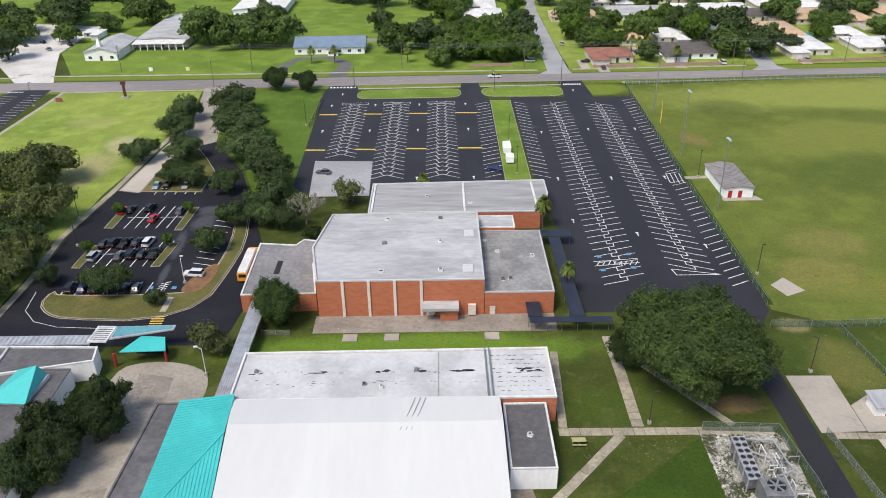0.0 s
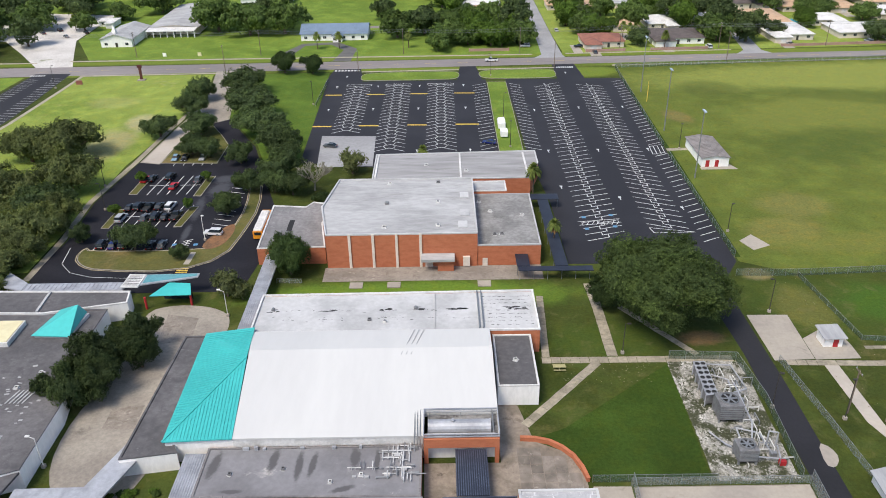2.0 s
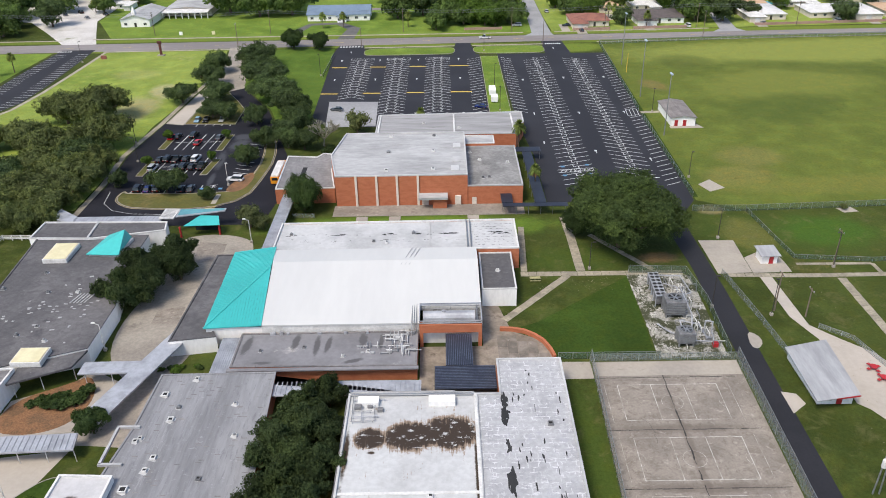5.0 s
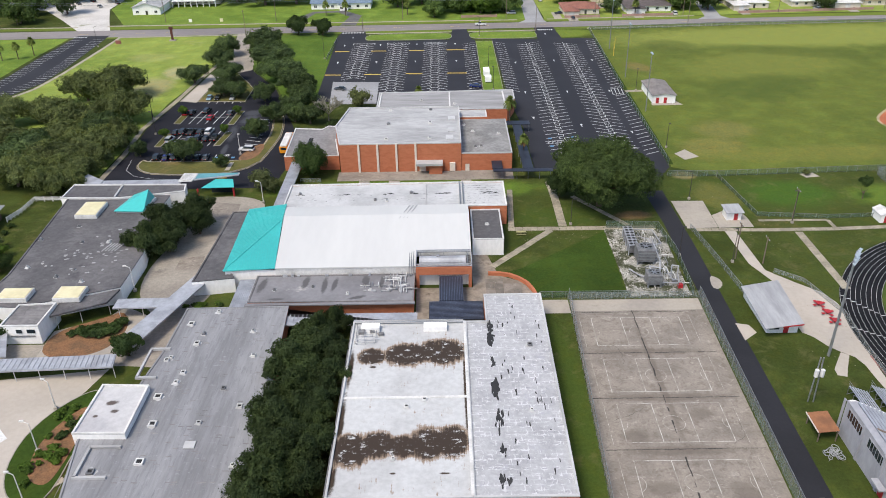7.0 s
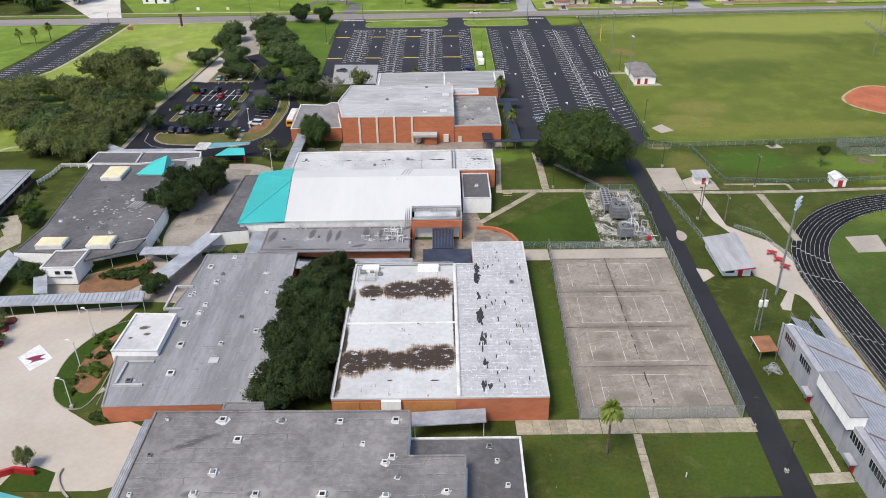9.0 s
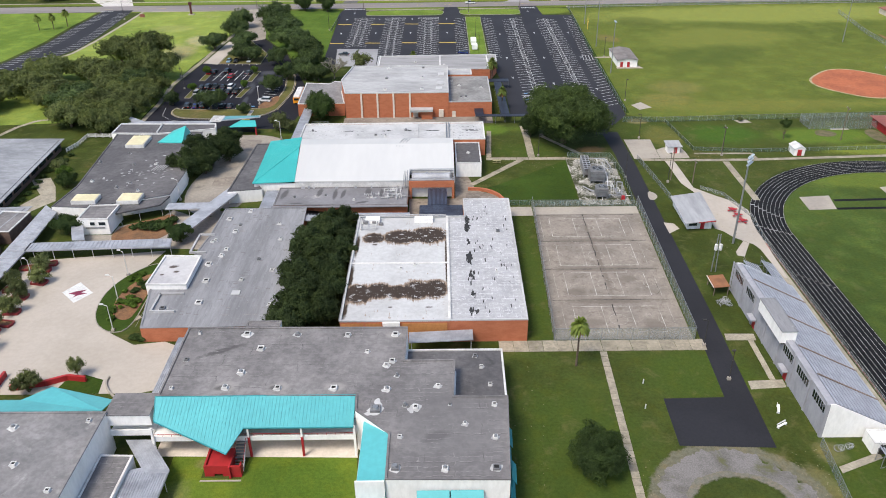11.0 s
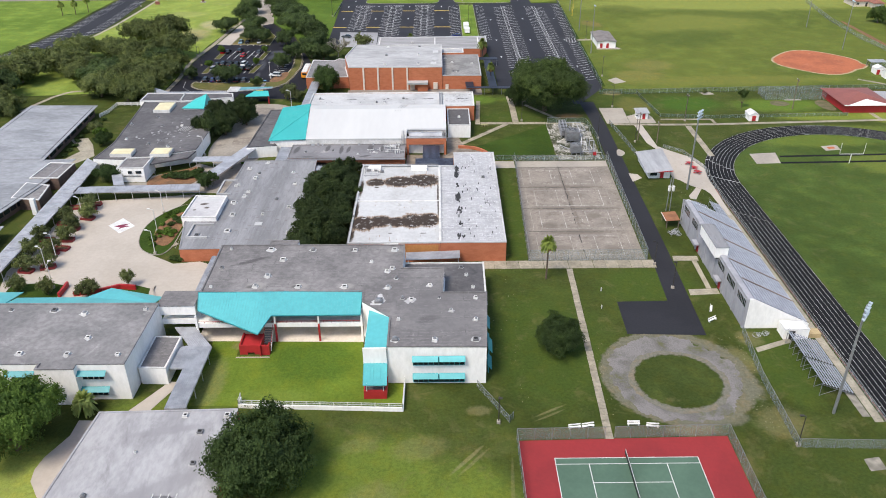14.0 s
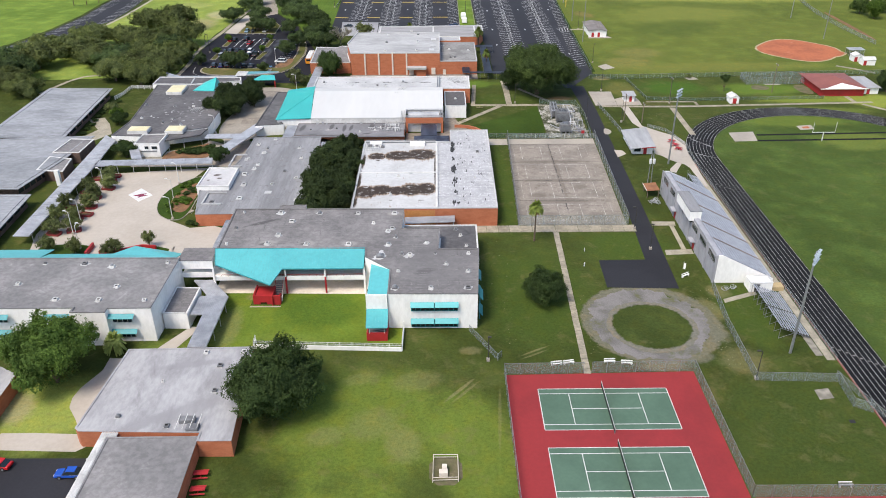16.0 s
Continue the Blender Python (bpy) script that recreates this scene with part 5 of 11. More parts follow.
ground_patch("pavement", [(54.2, 105.3), (55.4, 104.3), (53.2, 100.1), (52.1, 97.8), (50.5, 98.3), (50.7, 100.1)], 0.034, M_PLAZA, "small concrete path behind the stand", "pavement")
ground_patch("forecourt", [(47.7, 157), (50.4, 157), (50.9, 136.4), (55.3, 131.2), (59.6, 126.8), (61.2, 122.3), (60.5, 113.1), (59.3, 103.6), (58.4, 88), (57.7, 88), (57.1, 97.3), (57.0, 101.2), (56.2, 103.7), (54.3, 105.4), (52.6, 107.3), (51.0, 110.5), (49.4, 112), (49.4, 127), (51, 131), (48.2, 139.5)], 0.04, M_PLAZA, "pale concrete forecourt from kiosk to stands", "pavement")
ground_patch("pavement", [(57.3, 101), (58.9, 104), (58.9, 8), (57.3, 8)], 0.036, M_WALKWAY, "pale concrete walk before the stands", "pavement")
CLAY_EDGE = [(141.2 + 16.6 * math.cos(a) * (1 + 0.06 * math.cos(4 * a) + (0.16 if 5.6 < a < 6.1 else 0)), 229.4 + 16.8 * math.sin(a) * (1 + 0.05 * math.cos(4 * a))) for a in [k * math.tau / 40 for k in range(40)]]
ground_patch("sand_rim", inset(CLAY_EDGE, -0.9), 0.036, material("pale_sand_rim", (0.46, 0.36, 0.22), (0.32, 0.27, 0.14), 1.0, broad=0.3, fine=2.0, stain=(0.13, 0.16, 0.04), stain_scale=0.3), "thin pale sandy rim of the clay", "soil")
ground_patch("infield_clay", CLAY_EDGE, 0.042, M_CLAY, "orange clay infield of a ball diamond", "sports field")
slab_path("pavement", [(133.3, 166.0), (133.7, 159.4)], 1.6, 1.8, 0.05, "concrete path to the club house")
slab_path("pavement", [(135.4, 157.2), (141, 150.6), (152, 146)], 1.5, 1.8, 0.055, "concrete path past the track bend")
slab_path("pavement", [(147.2, 205), (152.3, 200.8), (158.4, 194.2)], 1.6, 1.8, 0.055, "concrete path beside the diamond")
ground_patch("concrete_pad", [(48.5, 206.2), (52.5, 209.4), (55.2, 203.6), (50.4, 201.3)], 0.06, M_CONC, "small concrete pad in the grass", "pavement")
ground_patch("concrete_pad", [(80, 189.6), (84, 190.4), (85, 187.6), (81, 187)], 0.06, M_CONC, "small concrete pad in the grass", "pavement")
ground_patch("concrete_pad", smooth([(37.5, 134.6), (39.2, 133.4), (39.6, 130.8), (37.9, 128.5), (36.6, 129.4)], 1), 0.045, M_CONC, "broken concrete pad by the road", "pavement")
ground_patch("concrete_pad", [(51, -0.9), (53.7, -0.4), (53.7, -3.2), (50.9, -3.6)], 0.05, M_SLABDARK, "cracked concrete square in the grass", "pavement")
ground_patch("pavement", [(36.9, 64.5), (42.9, 64.4), (43.1, 66.6), (37.2, 66.7)], 0.05, M_WALKWAY, "short concrete path to the stand", "pavement")
ground_patch("pavement", [(36.6, 49.3), (43.3, 49.8), (43.4, 52.0), (36.8, 51.7)], 0.05, M_WALKWAY, "short concrete path to the stand", "pavement")
ground_patch("pavement", [(41.0, 52.02), (42.1, 52.02), (42.3, 64.38), (41.2, 64.38)], 0.05, M_WALKWAY, "short concrete path to the stand", "pavement")
ground_patch("pavement", [(44, 29.8), (52, 33), (52, 31.6), (44, 28.4)], 0.05, M_WALKWAY, "short concrete path to the bleacher", "pavement")
ground_patch("pavement", [(55.7, 9.4), (57.1, 9.4), (57.1, 32.4), (55.3, 32.4)], 0.045, M_SLABDARK, "pale concrete apron along the track", "pavement")
ground_patch("tennis_surround", [(-5.6, 4.2), (30.3, 4.9), (30.3, -60), (-6.2, -60)], 0.03, M_TENR, "red painted tennis court surround", "sports court")
ground_patch("tennis_surround", [(31.0, -26.5), (70, -26.5), (70, -60), (31, -60)], 0.03, M_TENR, "red painted tennis court surround", "sports court")
for y0 in (0.0, -15.3, -30.6):
    ob = thing("tennis_court", 11.9, y0 - 5.5, 0.03, "green tennis court with white lines and a net", "tennis court", "tennis courts", "structure")
    bm = bmesh.new()
    box(bm, 0, y0 - 10.97, 0.0, 23.77, y0, 0.036)
    part("surface", bm, M_TENG, ob)
    bm = bmesh.new()
    for a, b in (((0, 0), (23.77, 0)), ((0, -10.97), (23.77, -10.97)), ((0, 0), (0, -10.97)), ((23.77, 0), (23.77, -10.97)), ((0, -1.37), (23.77, -1.37)), ((0, -9.6), (23.77, -9.6)), ((5.48, -1.37), (5.48, -9.6)), ((18.29, -1.37), (18.29, -9.6)), ((5.48, -5.48), (18.29, -5.48))):
        stripe(bm, (a[0], a[1] + y0), (b[0], b[1] + y0), 0.13, 0.042)
    part("lines", bm, M_PAINTW, ob)
    bm = bmesh.new()
    for yy in (y0 + 0.9, y0 - 11.9):
        rod(bm, (11.885, yy, 0), (11.885, yy, 1.1), 0.06)
    part("net_post", bm, M_STEEL, ob)
    bm = bmesh.new()
    box(bm, 11.86, y0 - 11.9, 0.05, 11.9, y0 + 0.9, 0.95)
    part("net", bm, mesh_wire_material("black_net", (0.02, 0.03, 0.025), 0.75), ob)
    bm = bmesh.new()
    box(bm, 11.85, y0 - 11.9, 0.92, 11.91, y0 + 0.9, 1.02)
    part("net_tape", bm, M_PAINTW, ob)

# ---- hard court lines and cracks ----
bm = bmesh.new()
for y1, y0 in ((118.1, 108.5), (104.1, 94.4), (91.1, 81.3), (77.1, 67.6)):
    for a, b in (((8.0, y1), (26.2, y1)), ((7.8, y0), (26, y0)), ((8.0, y1), (7.8, y0)), ((26.2, y1), (26, y0)), ((14.1, y1), (14, y0)), ((20.1, y1), (20, y0)), ((28.4, y1 + 0.5), (28.2, y0 - 0.5)), ((5.6, y1 + 0.5), (5.5, y0 - 0.5))):
        stripe(bm, a, b, 0.12 if a[0] < 27 and a[0] > 6 else 0.06, 0.066)
    for cx in (16.9, 7.0, 27.2):
        for k in range(24):
            a, b = k * math.tau / 24, (k + 1) * math.tau / 24
            p, q = (cx + 1.9 * math.cos(a), (y0 + y1) / 2 - 0.2 + 1.9 * math.sin(a)), (cx + 1.9 * math.cos(b), (y0 + y1) / 2 - 0.2 + 1.9 * math.sin(b))
            if cx == 16.9 or (p[0] > 7.9 and q[0] > 7.9 and cx < 10) or (p[0] < 26.1 and q[0] < 26.1 and cx > 20):
                stripe(bm, p, q, 0.05, 0.0663)
single("court_lines", bm, M_FADED, "faded white court lines on concrete", "ground marking", kind="stuff")
bm = bmesh.new()
random.seed(3)
for x in (16.9,):
    y, xx = 65.8, x - 0.4
    while y < 120:
        nx = x - 0.4 + 0.6 * (y - 65) / 60 + random.uniform(-0.1, 0.1)
        if random.random() < 0.8:
            stripe(bm, (xx, y), (nx, y + 1.1), random.uniform(0.06, 0.3), 0.068)
        xx, y = nx, y + 1.1
for y in (79.65, 92.65, 106.05, 120.2):
    x = 4.0
    while x < 30:
        stripe(bm, (x, y + random.uniform(-0.05, 0.05)), (min(x + 1.2, 30.6), y + random.uniform(-0.05, 0.05)), random.uniform(0.05, 0.22), 0.068)
        x += 1.2
for k in range(4):
    x, y, a = random.uniform(5, 29), random.uniform(68, 120), random.uniform(0, 6.28)
    for i in range(7):
        a += random.uniform(-0.7, 0.7)
        x2, y2 = min(31, max(3, x + math.cos(a))), min(124.5, max(66, y + math.sin(a)))
        stripe(bm, (x, y), (x2, y2), 0.045, 0.067)
        x, y = x2, y2
single("court_cracks", bm, material("tar_crack_filler", (0.05, 0.045, 0.04)), "dark cracks and joints in the concrete", "crack", kind="stuff")

ground_patch("pavement", [(-82.8, 10.4), (-78.0, 10.2), (-79.3, -12.6), (-82.4, -7.4), (-84.9, -4.0), (-85.4, -1.4), (-85.0, 1.4), (-82.8, 6.6)], 0.056, M_PLAZA, "bare pale concrete strip beside the low building", "pavement")
ground_patch("court_edge", [(4.5, 120.8), (32.0, 120.8), (32.2, 125.0), (4.6, 125.0)], 0.064, M_CONC, "unstained pale concrete edge of the ball court", "sports court")
ground_patch("dark_green_strip", [(44.9, 198), (46.1, 198), (48.9, 345), (47.7, 345)], 0.038, M_LAWN, "dark green strip along the lot fence", "grass")
ground_patch("brick_panel", [(-83.7, 165.9), (-77.1, 167.0), (-77.6, 175.3), (-84.6, 177)], 0.046, M_COURT, "darker patterned panel in the drop-off drive", "pavement")
ground_patch("brick_panel", [(-85.4, 140.7), (-79.7, 140.5), (-79.8, 146.9), (-85.5, 146.5)], 0.046, M_COURT, "darker patterned panel in the drop-off drive", "pavement")
slab_path("pavement", [(-168, 174), (-166.8, 179.4), (-163.4, 190.2), (-159.6, 195.8), (-151.9, 198.4)], 1.6, 1.8, 0.05, "winding slab path through the grove")
random.seed(71)
bm = bmesh.new()
for x0, x1, y0, y1, n in ((-3, 17, 151, 157, 90), (46, 60, 100, 156, 70), (48, 60, 158, 188, 60), (-8, -2, 14, 61, 30), (37, 42, 6, 34, 110), (11.5, 14.5, 10, 34, 40)):
    for k in range(n):
        x, y, a, q = random.uniform(x0, x1), random.uniform(y0, y1), random.uniform(0, 3.14), random.uniform(0.04, 0.15)
        vs = [bm.verts.new((x + q * math.cos(a + j * 1.57) * (1 if j % 2 else 0.6), y + q * math.sin(a + j * 1.57), 0.07)) for j in range(4)]
        bm.faces.new(vs)
single("leaf_litter", bm, M_DRYLEAF, "scattered pale dry leaves and scraps on the grass", "litter", kind="stuff")
bm = bmesh.new()
box(bm, 59.22, -60, 0.0, 59.5, 104, 0.1)
single("track_edging", bm, M_REDROOF, "low dark red edging beside the track", "kerb", kind="structure")
ground_patch("concrete_pad", [(-113.4, 262.9), (-119.2, 264.6), (-117.0, 296), (-114.4, 318), (-112.0, 306.4), (-111.8, 291)], 0.042, M_PLAZA, "pale concrete wedge beside the staff lot", "pavement")
M_DIRT = material("bare_brown_earth", (0.16, 0.135, 0.075), (0.1, 0.1, 0.04), 1.0, broad=0.5, fine=2.0, grain=0.3)
# ---- school buildings ----


def window(b, x, y, z, w, h, face="s", frame_mat=None, panes=2):
    """A window on a wall: face names the side of the building that it looks out of."""
    d = {"s": (0, -1), "n": (0, 1), "e": (1, 0), "w": (-1, 0)}[face]
    t = (-d[1], d[0])

    def at(bm, u0, u1, o0, o1, z0, z1):
        xs = sorted((x + t[0] * u0 + d[0] * o0, x + t[0] * u1 + d[0] * o1))
        ys = sorted((y + t[1] * u0 + d[1] * o0, y + t[1] * u1 + d[1] * o1))
        box(bm, xs[0], ys[0], z0, xs[1], ys[1], z1)

    bm = bmesh.new()
    for u0, u1, z0, z1 in ((-w / 2, w / 2, z, z + 0.1), (-w / 2, w / 2, z + h - 0.1, z + h), (-w / 2, -w / 2 + 0.1, z + 0.1, z + h - 0.1), (w / 2 - 0.1, w / 2, z + 0.1, z + h - 0.1)):
        at(bm, u0, u1, -0.05, 0.08, z0, z1)
    for k in range(1, panes):
        u = -w / 2 + w * k / panes
        at(bm, u - 0.04, u + 0.04, -0.05, 0.07, z + 0.1, z + h - 0.1)
    f = part("window", bm, frame_mat or M_TRIM, b)
    bm = bmesh.new()
    at(bm, -w / 2 + 0.1, w / 2 - 0.1, 0.0, 0.03, z + 0.1, z + h - 0.1)
    part("pane", bm, M_GLASS, f)
    return f


def door(b, x, y, w, h, face="s", mat=None, z=0.05):
    d = {"s": (0, -1), "n": (0, 1), "e": (1, 0), "w": (-1, 0)}[face]
    bm = bmesh.new()
    if d[0] == 0:
        box(bm, x - w / 2, min(y, y + d[1] * 0.08), z, x + w / 2, max(y, y + d[1] * 0.08), z + h)
    else:
        box(bm, min(x, x + d[0] * 0.08), y - w / 2, z, max(x, x + d[0] * 0.08), y + w / 2, z + h)
    dr = part("door", bm, mat or M_RED, b)
    bm = bmesh.new()
    hx, hy = (x + w * 0.35, y + d[1] * 0.12) if d[0] == 0 else (x + d[0] * 0.12, y + w * 0.35)
    box(bm, hx - 0.05, hy - 0.05, z + 0.95, hx + 0.05, hy + 0.05, z + 1.1)
    part("handle", bm, M_STEEL, dr)


def flat_canopy(name, pts, z, mat, label, thick=0.25, posts=(), rib=None, post_mat=None):
    """A covered walk: a thin ribbed sheet on posts."""
    c = (sum(p[0] for p in pts) / len(pts), sum(p[1] for p in pts) / len(pts))
    ob = thing(name, c[0], c[1], 0, label, "covered walkway")
    bm = bmesh.new()
    prism(bm, pts, z - thick, z)
    bmesh.ops.triangulate(bm, faces=[f for f in bm.faces if len(f.verts) > 4], ngon_method="EAR_CLIP")
    part("roof", bm, mat, ob)
    if rib:
        bm = bmesh.new()
        for a, b, n in rib:
            a0, a1, b0, b1 = (Vector(v) for v in (*a, *b))
            for k in range(n + 1):
                p, q = a0.lerp(a1, k / n), b0.lerp(b1, k / n)
                bar(bm, (p.x, p.y, z + 0.05), (q.x, q.y, z + 0.05), 0.14, 0.1)
        part("ribs", bm, M_NAVYRIB if mat == M_NAVY else mat, ob)
    for x, y in posts:
        bm = bmesh.new()
        rod(bm, (x, y, 0), (x, y, z - thick), 0.07, 6)
        part("post", bm, post_mat or M_POLEW, ob)
    return ob


# auditorium block
aud = building("auditorium", [(-52.4, 195.9), (-17.0, 195.9), (-17.0, 227.8), (-52.6, 228), (-55.2, 211)], 8.9, M_BRICK, M_ROOFLT, "tall orange brick auditorium with pale flat roof", 0.3, M_ROOFWH)
for x in (-46.9, -41.4, -35.9, -30.3):
    bm = bmesh.new()
    box(bm, x - 0.3, 195.62, 0, x + 0.3, 195.9, 8.88)
    part("pilaster", bm, M_CREAM, aud, "cream vertical pilaster")
bm = bmesh.new()
box(bm, -26.4, 193.6, 0, -22.6, 195.9, 2.9)
part("porch_block", bm, M_BRICK, aud)
bm = bmesh.new()
box(bm, -30.2, 192.8, 2.9, -22.4, 195.88, 3.6)
part("porch_roof", bm, M_ROOFLT, aud)
bm = bmesh.new()
box(bm, -20.4, 195.2, 0.3, -18.8, 195.9, 2.8)
part("wall_unit", bm, M_CREAM, aud)
door(aud, -28.4, 195.86, 1.8, 2.1, "s", M_CREAM)
door(aud, -15.2, 195.86, 1.2, 2.1, "s", M_CREAM)
wing = building("brick_wing", [(-16.96, 196.1), (-2.1, 196.1), (-2.0, 224.5), (-16.96, 224.5)], 5.5, M_BRICK, M_ROOFBRK, "lower orange brick wing with dark flat roof", 0.3, M_ROOFLT)
building("brick_link", [(-16.96, 224.6), (-8.0, 224.6), (-8.0, 231), (-16.96, 231)], 6.4, M_BRICK, M_ROOFLT, "small brick link with pale roof", 0.2)
back = building("back_classrooms", [(-44.8, 236.6), (-0.4, 236.2), (2.9, 247), (3.0, 256.5), (-44.8, 255.2)], 5.0, M_BRICK, M_ROOFBACK, "long brick classroom block with streaked grey roof", 0.25, M_ROOFWH)
for x in (-44.0, -19.8, -0.9):
    bm = bmesh.new()
    box(bm, x - 0.25, 237, 4.6, x + 0.25, 255.0, 5.06)
    part("roof_kerb", bm, M_TRIM, back)
building("brick_core", [(-52, 228.2), (-17, 228), (-17, 236.0), (-45, 236.4)], 4.6, M_BRICK, M_ROOFDK, "recessed brick core between roofs", 0.3)
lob = building("lobby", [(-69.2, 198), (-53.0, 198.2), (-55.3, 211), (-53.6, 222), (-59.2, 223.4), (-60.8, 220.6), (-69.6, 221.7)], 4.5, M_BRICK, M_ROOFWEST, "low lobby with angled pale roof", 0.15)
bm = bmesh.new()
box(bm, -63.8, 207, 4.3, -62.5, 213, 4.4)
part("light_well", bm, M_BLACK, lob)
for x in (-45, -36.4, -15.8):
    bm = bmesh.new()
    box(bm, x - 1.5, 186.4, 0, x + 1.5, 188.8, 0.25)
    single("utility_slab", bm, M_CONC, "pale concrete utility slab on the lawn", "slab", "utility slabs")
ground_patch("pavement", [(-53, 189.6), (-2, 189.4), (-2, 196), (-53, 196)], 0.04, M_COURT, "grimy concrete apron at the auditorium", "pavement")

# cafeteria and strip building
strip = building("strip_building", [(-63.2, 161.6), (-6.3, 161.4), (-6.2, 176), (-63.2, 175.6)], 5.5, M_BRICK, M_ROOFWH, "long brick building with white coated flat roof", 0.35)
low = building("store_room", [(-15.6, 145.4), (-8.2, 145.4), (-8.2, 161.2), (-15.6, 161.2)], 4.4, M_WHITE, M_ROOFOFF, "white-walled store with dark flat roof", 0.15, M_TRIM)
RIDGE_Y, RIDGE_Z = 153.5, 7.2
hall = thing("cafeteria", -40, 147, 0, "cafeteria with white membrane roof and teal hipped end", "building")
bm = bmesh.new()
ring_wall(bm, [(-71, 132.4), (-16.4, 132.4), (-16.4, 162), (-71, 162)], 0.3, 0, 4.5)
part("wall", bm, M_WHITE, hall)
bm = bmesh.new()
slab(bm, [(-59.8, 132.1, 5.1), (-28.7, 132.1, 5.1), (-28.7, RIDGE_Y, RIDGE_Z), (-61.2, RIDGE_Y, RIDGE_Z)], 0.3)
slab(bm, [(-28.7, 137.7, 5.65), (-16.2, 137.7, 5.65), (-16.2, RIDGE_Y, RIDGE_Z), (-28.7, RIDGE_Y, RIDGE_Z)], 0.3)
slab(bm, [(-61.2, RIDGE_Y, RIDGE_Z), (-16.2, RIDGE_Y, RIDGE_Z), (-16.2, 161.3, 5.9), (-62.2, 161.3, 5.9)], 0.3)
part("membrane_roof", bm, M_MEMBRANE, hall, "bright white membrane roof")
bm = bmesh.new()
box(bm, -59.8, 132.2, 3.2, -28.7, 132.38, 4.85)
box(bm, -28.7, 137.55, 4.4, -16.3, 137.69, 5.6)
box(bm, -16.38, 132.4, 3.9, -16.2, 161, 5.0)
part("fascia", bm, M_TRIM, hall)
bm = bmesh.new()
slab(bm, [(-71.3, 132.0, 4.7), (-59.8, 132.0, 5.2), (-61.2, RIDGE_Y - 2, RIDGE_Z + 0.1)], 0.2)
slab(bm, [(-71.3, 132.0, 4.7), (-61.2, RIDGE_Y - 2, RIDGE_Z + 0.1), (-62.2, 162.8, 6.0), (-72, 162.8, 4.7)], 0.2)
teal = part("teal_roof", bm, M_TEAL, hall, "teal standing-seam metal roof")
bm = bmesh.new()
for k in range(1, 20):
    x = -71.3 + 11.5 * k / 20
    f = k / 20
    top = Vector((-71.3, 132, 4.76)).lerp(Vector((-61.2, RIDGE_Y - 2, RIDGE_Z + 0.16)), f)
    bar(bm, (x, 132.0, 4.75 + 0.5 * f), (x + (top.x - x) * 0.995, top.y, top.z - 0.01), 0.05, 0.06)
for k in range(1, 44):
    f = k / 44
    a = Vector((-71.3, 132, 4.76)).lerp(Vector((-72, 162.8, 4.76)), f)
    if f < 0.62:
        b = Vector((-71.3, 132, 4.76)).lerp(Vector((-61.2, RIDGE_Y - 2, RIDGE_Z + 0.16)), f / 0.62)
    else:
        b = Vector((-61.2, RIDGE_Y - 2, RIDGE_Z + 0.16)).lerp(Vector((-62.2, 162.8, 6.06)), (f - 0.62) / 0.38)
    bar(bm, a, b, 0.05, 0.06)
bar(bm, (-71.3, 132, 4.78), (-61.2, RIDGE_Y - 2, RIDGE_Z + 0.18), 0.25, 0.14)
part("seam", bm, M_TEAL, teal)
building("west_wing", [(-77.6, 129.2), (-68.6, 130.6), (-71.4, 136), (-71.4, 163.4), (-76.4, 163.4)], 3.7, M_WHITE, M_ROOFOFF, "white low wing with dark roof beside the drive", 0.15, M_ROOFOFF)
swing = building("south_wing", [(-63.8, 121.2), (-28.9, 120.8), (-28.9, 131.9), (-63.8, 131.9)], 3.3, M_BRICK, M_ROOFST, "low brick wing with streaked grey roof", 0.1, M_ROOFDK)
bm = bmesh.new()
box(bm, -64.2, 119.9, 3.05, -28.6, 120.78, 3.3)
part("eave", bm, M_ROOFST, swing)
maze = thing("pipe_maze", -32, 128, 3.2, "maze of white insulated pipes on the grey roof", "pipes")
rp = random.Random(41)
for k in range(26):
    x, y, z = rp.uniform(-36.0, -30.4), rp.uniform(123.6, 131.2), 3.5 + 0.07 * (k % 5)
    l = rp.uniform(1.0, 3.0)
    dx, dy = ((l, 0.0), (0.0, l))[k % 2]
    x1, y1 = min(x + dx, -29.3), min(y + dy, 131.6)
    bm = bmesh.new()
    rod(bm, (x, y, z), (x1, y1, z), 0.1, 6)
    rod(bm, (x, y, 3.2), (x, y, z + 0.08), 0.1, 6)
    rod(bm, (x1, y1, 3.2), (x1, y1, z + 0.08), 0.07, 6)
    part("pipe", bm, M_ROOFWH if k % 4 else M_STEEL, maze)
for x, y, w in ((-34.2, 125.2, 0.5), (-31.6, 126.4, 0.45), (-37.4, 124.9, 0.35), (-32.8, 129.4, 0.5), (-39.4, 125.0, 0.3)):
    bm = bmesh.new()
    box(bm, x - w, y - w * 0.7, 3.2, x + w, y + w * 0.7, 3.2 + w)
    bmesh.ops.bevel(bm, geom=list(bm.edges), offset=0.04, segments=1, affect="EDGES")
    part("valve_box", bm, M_ROOFLT, maze)
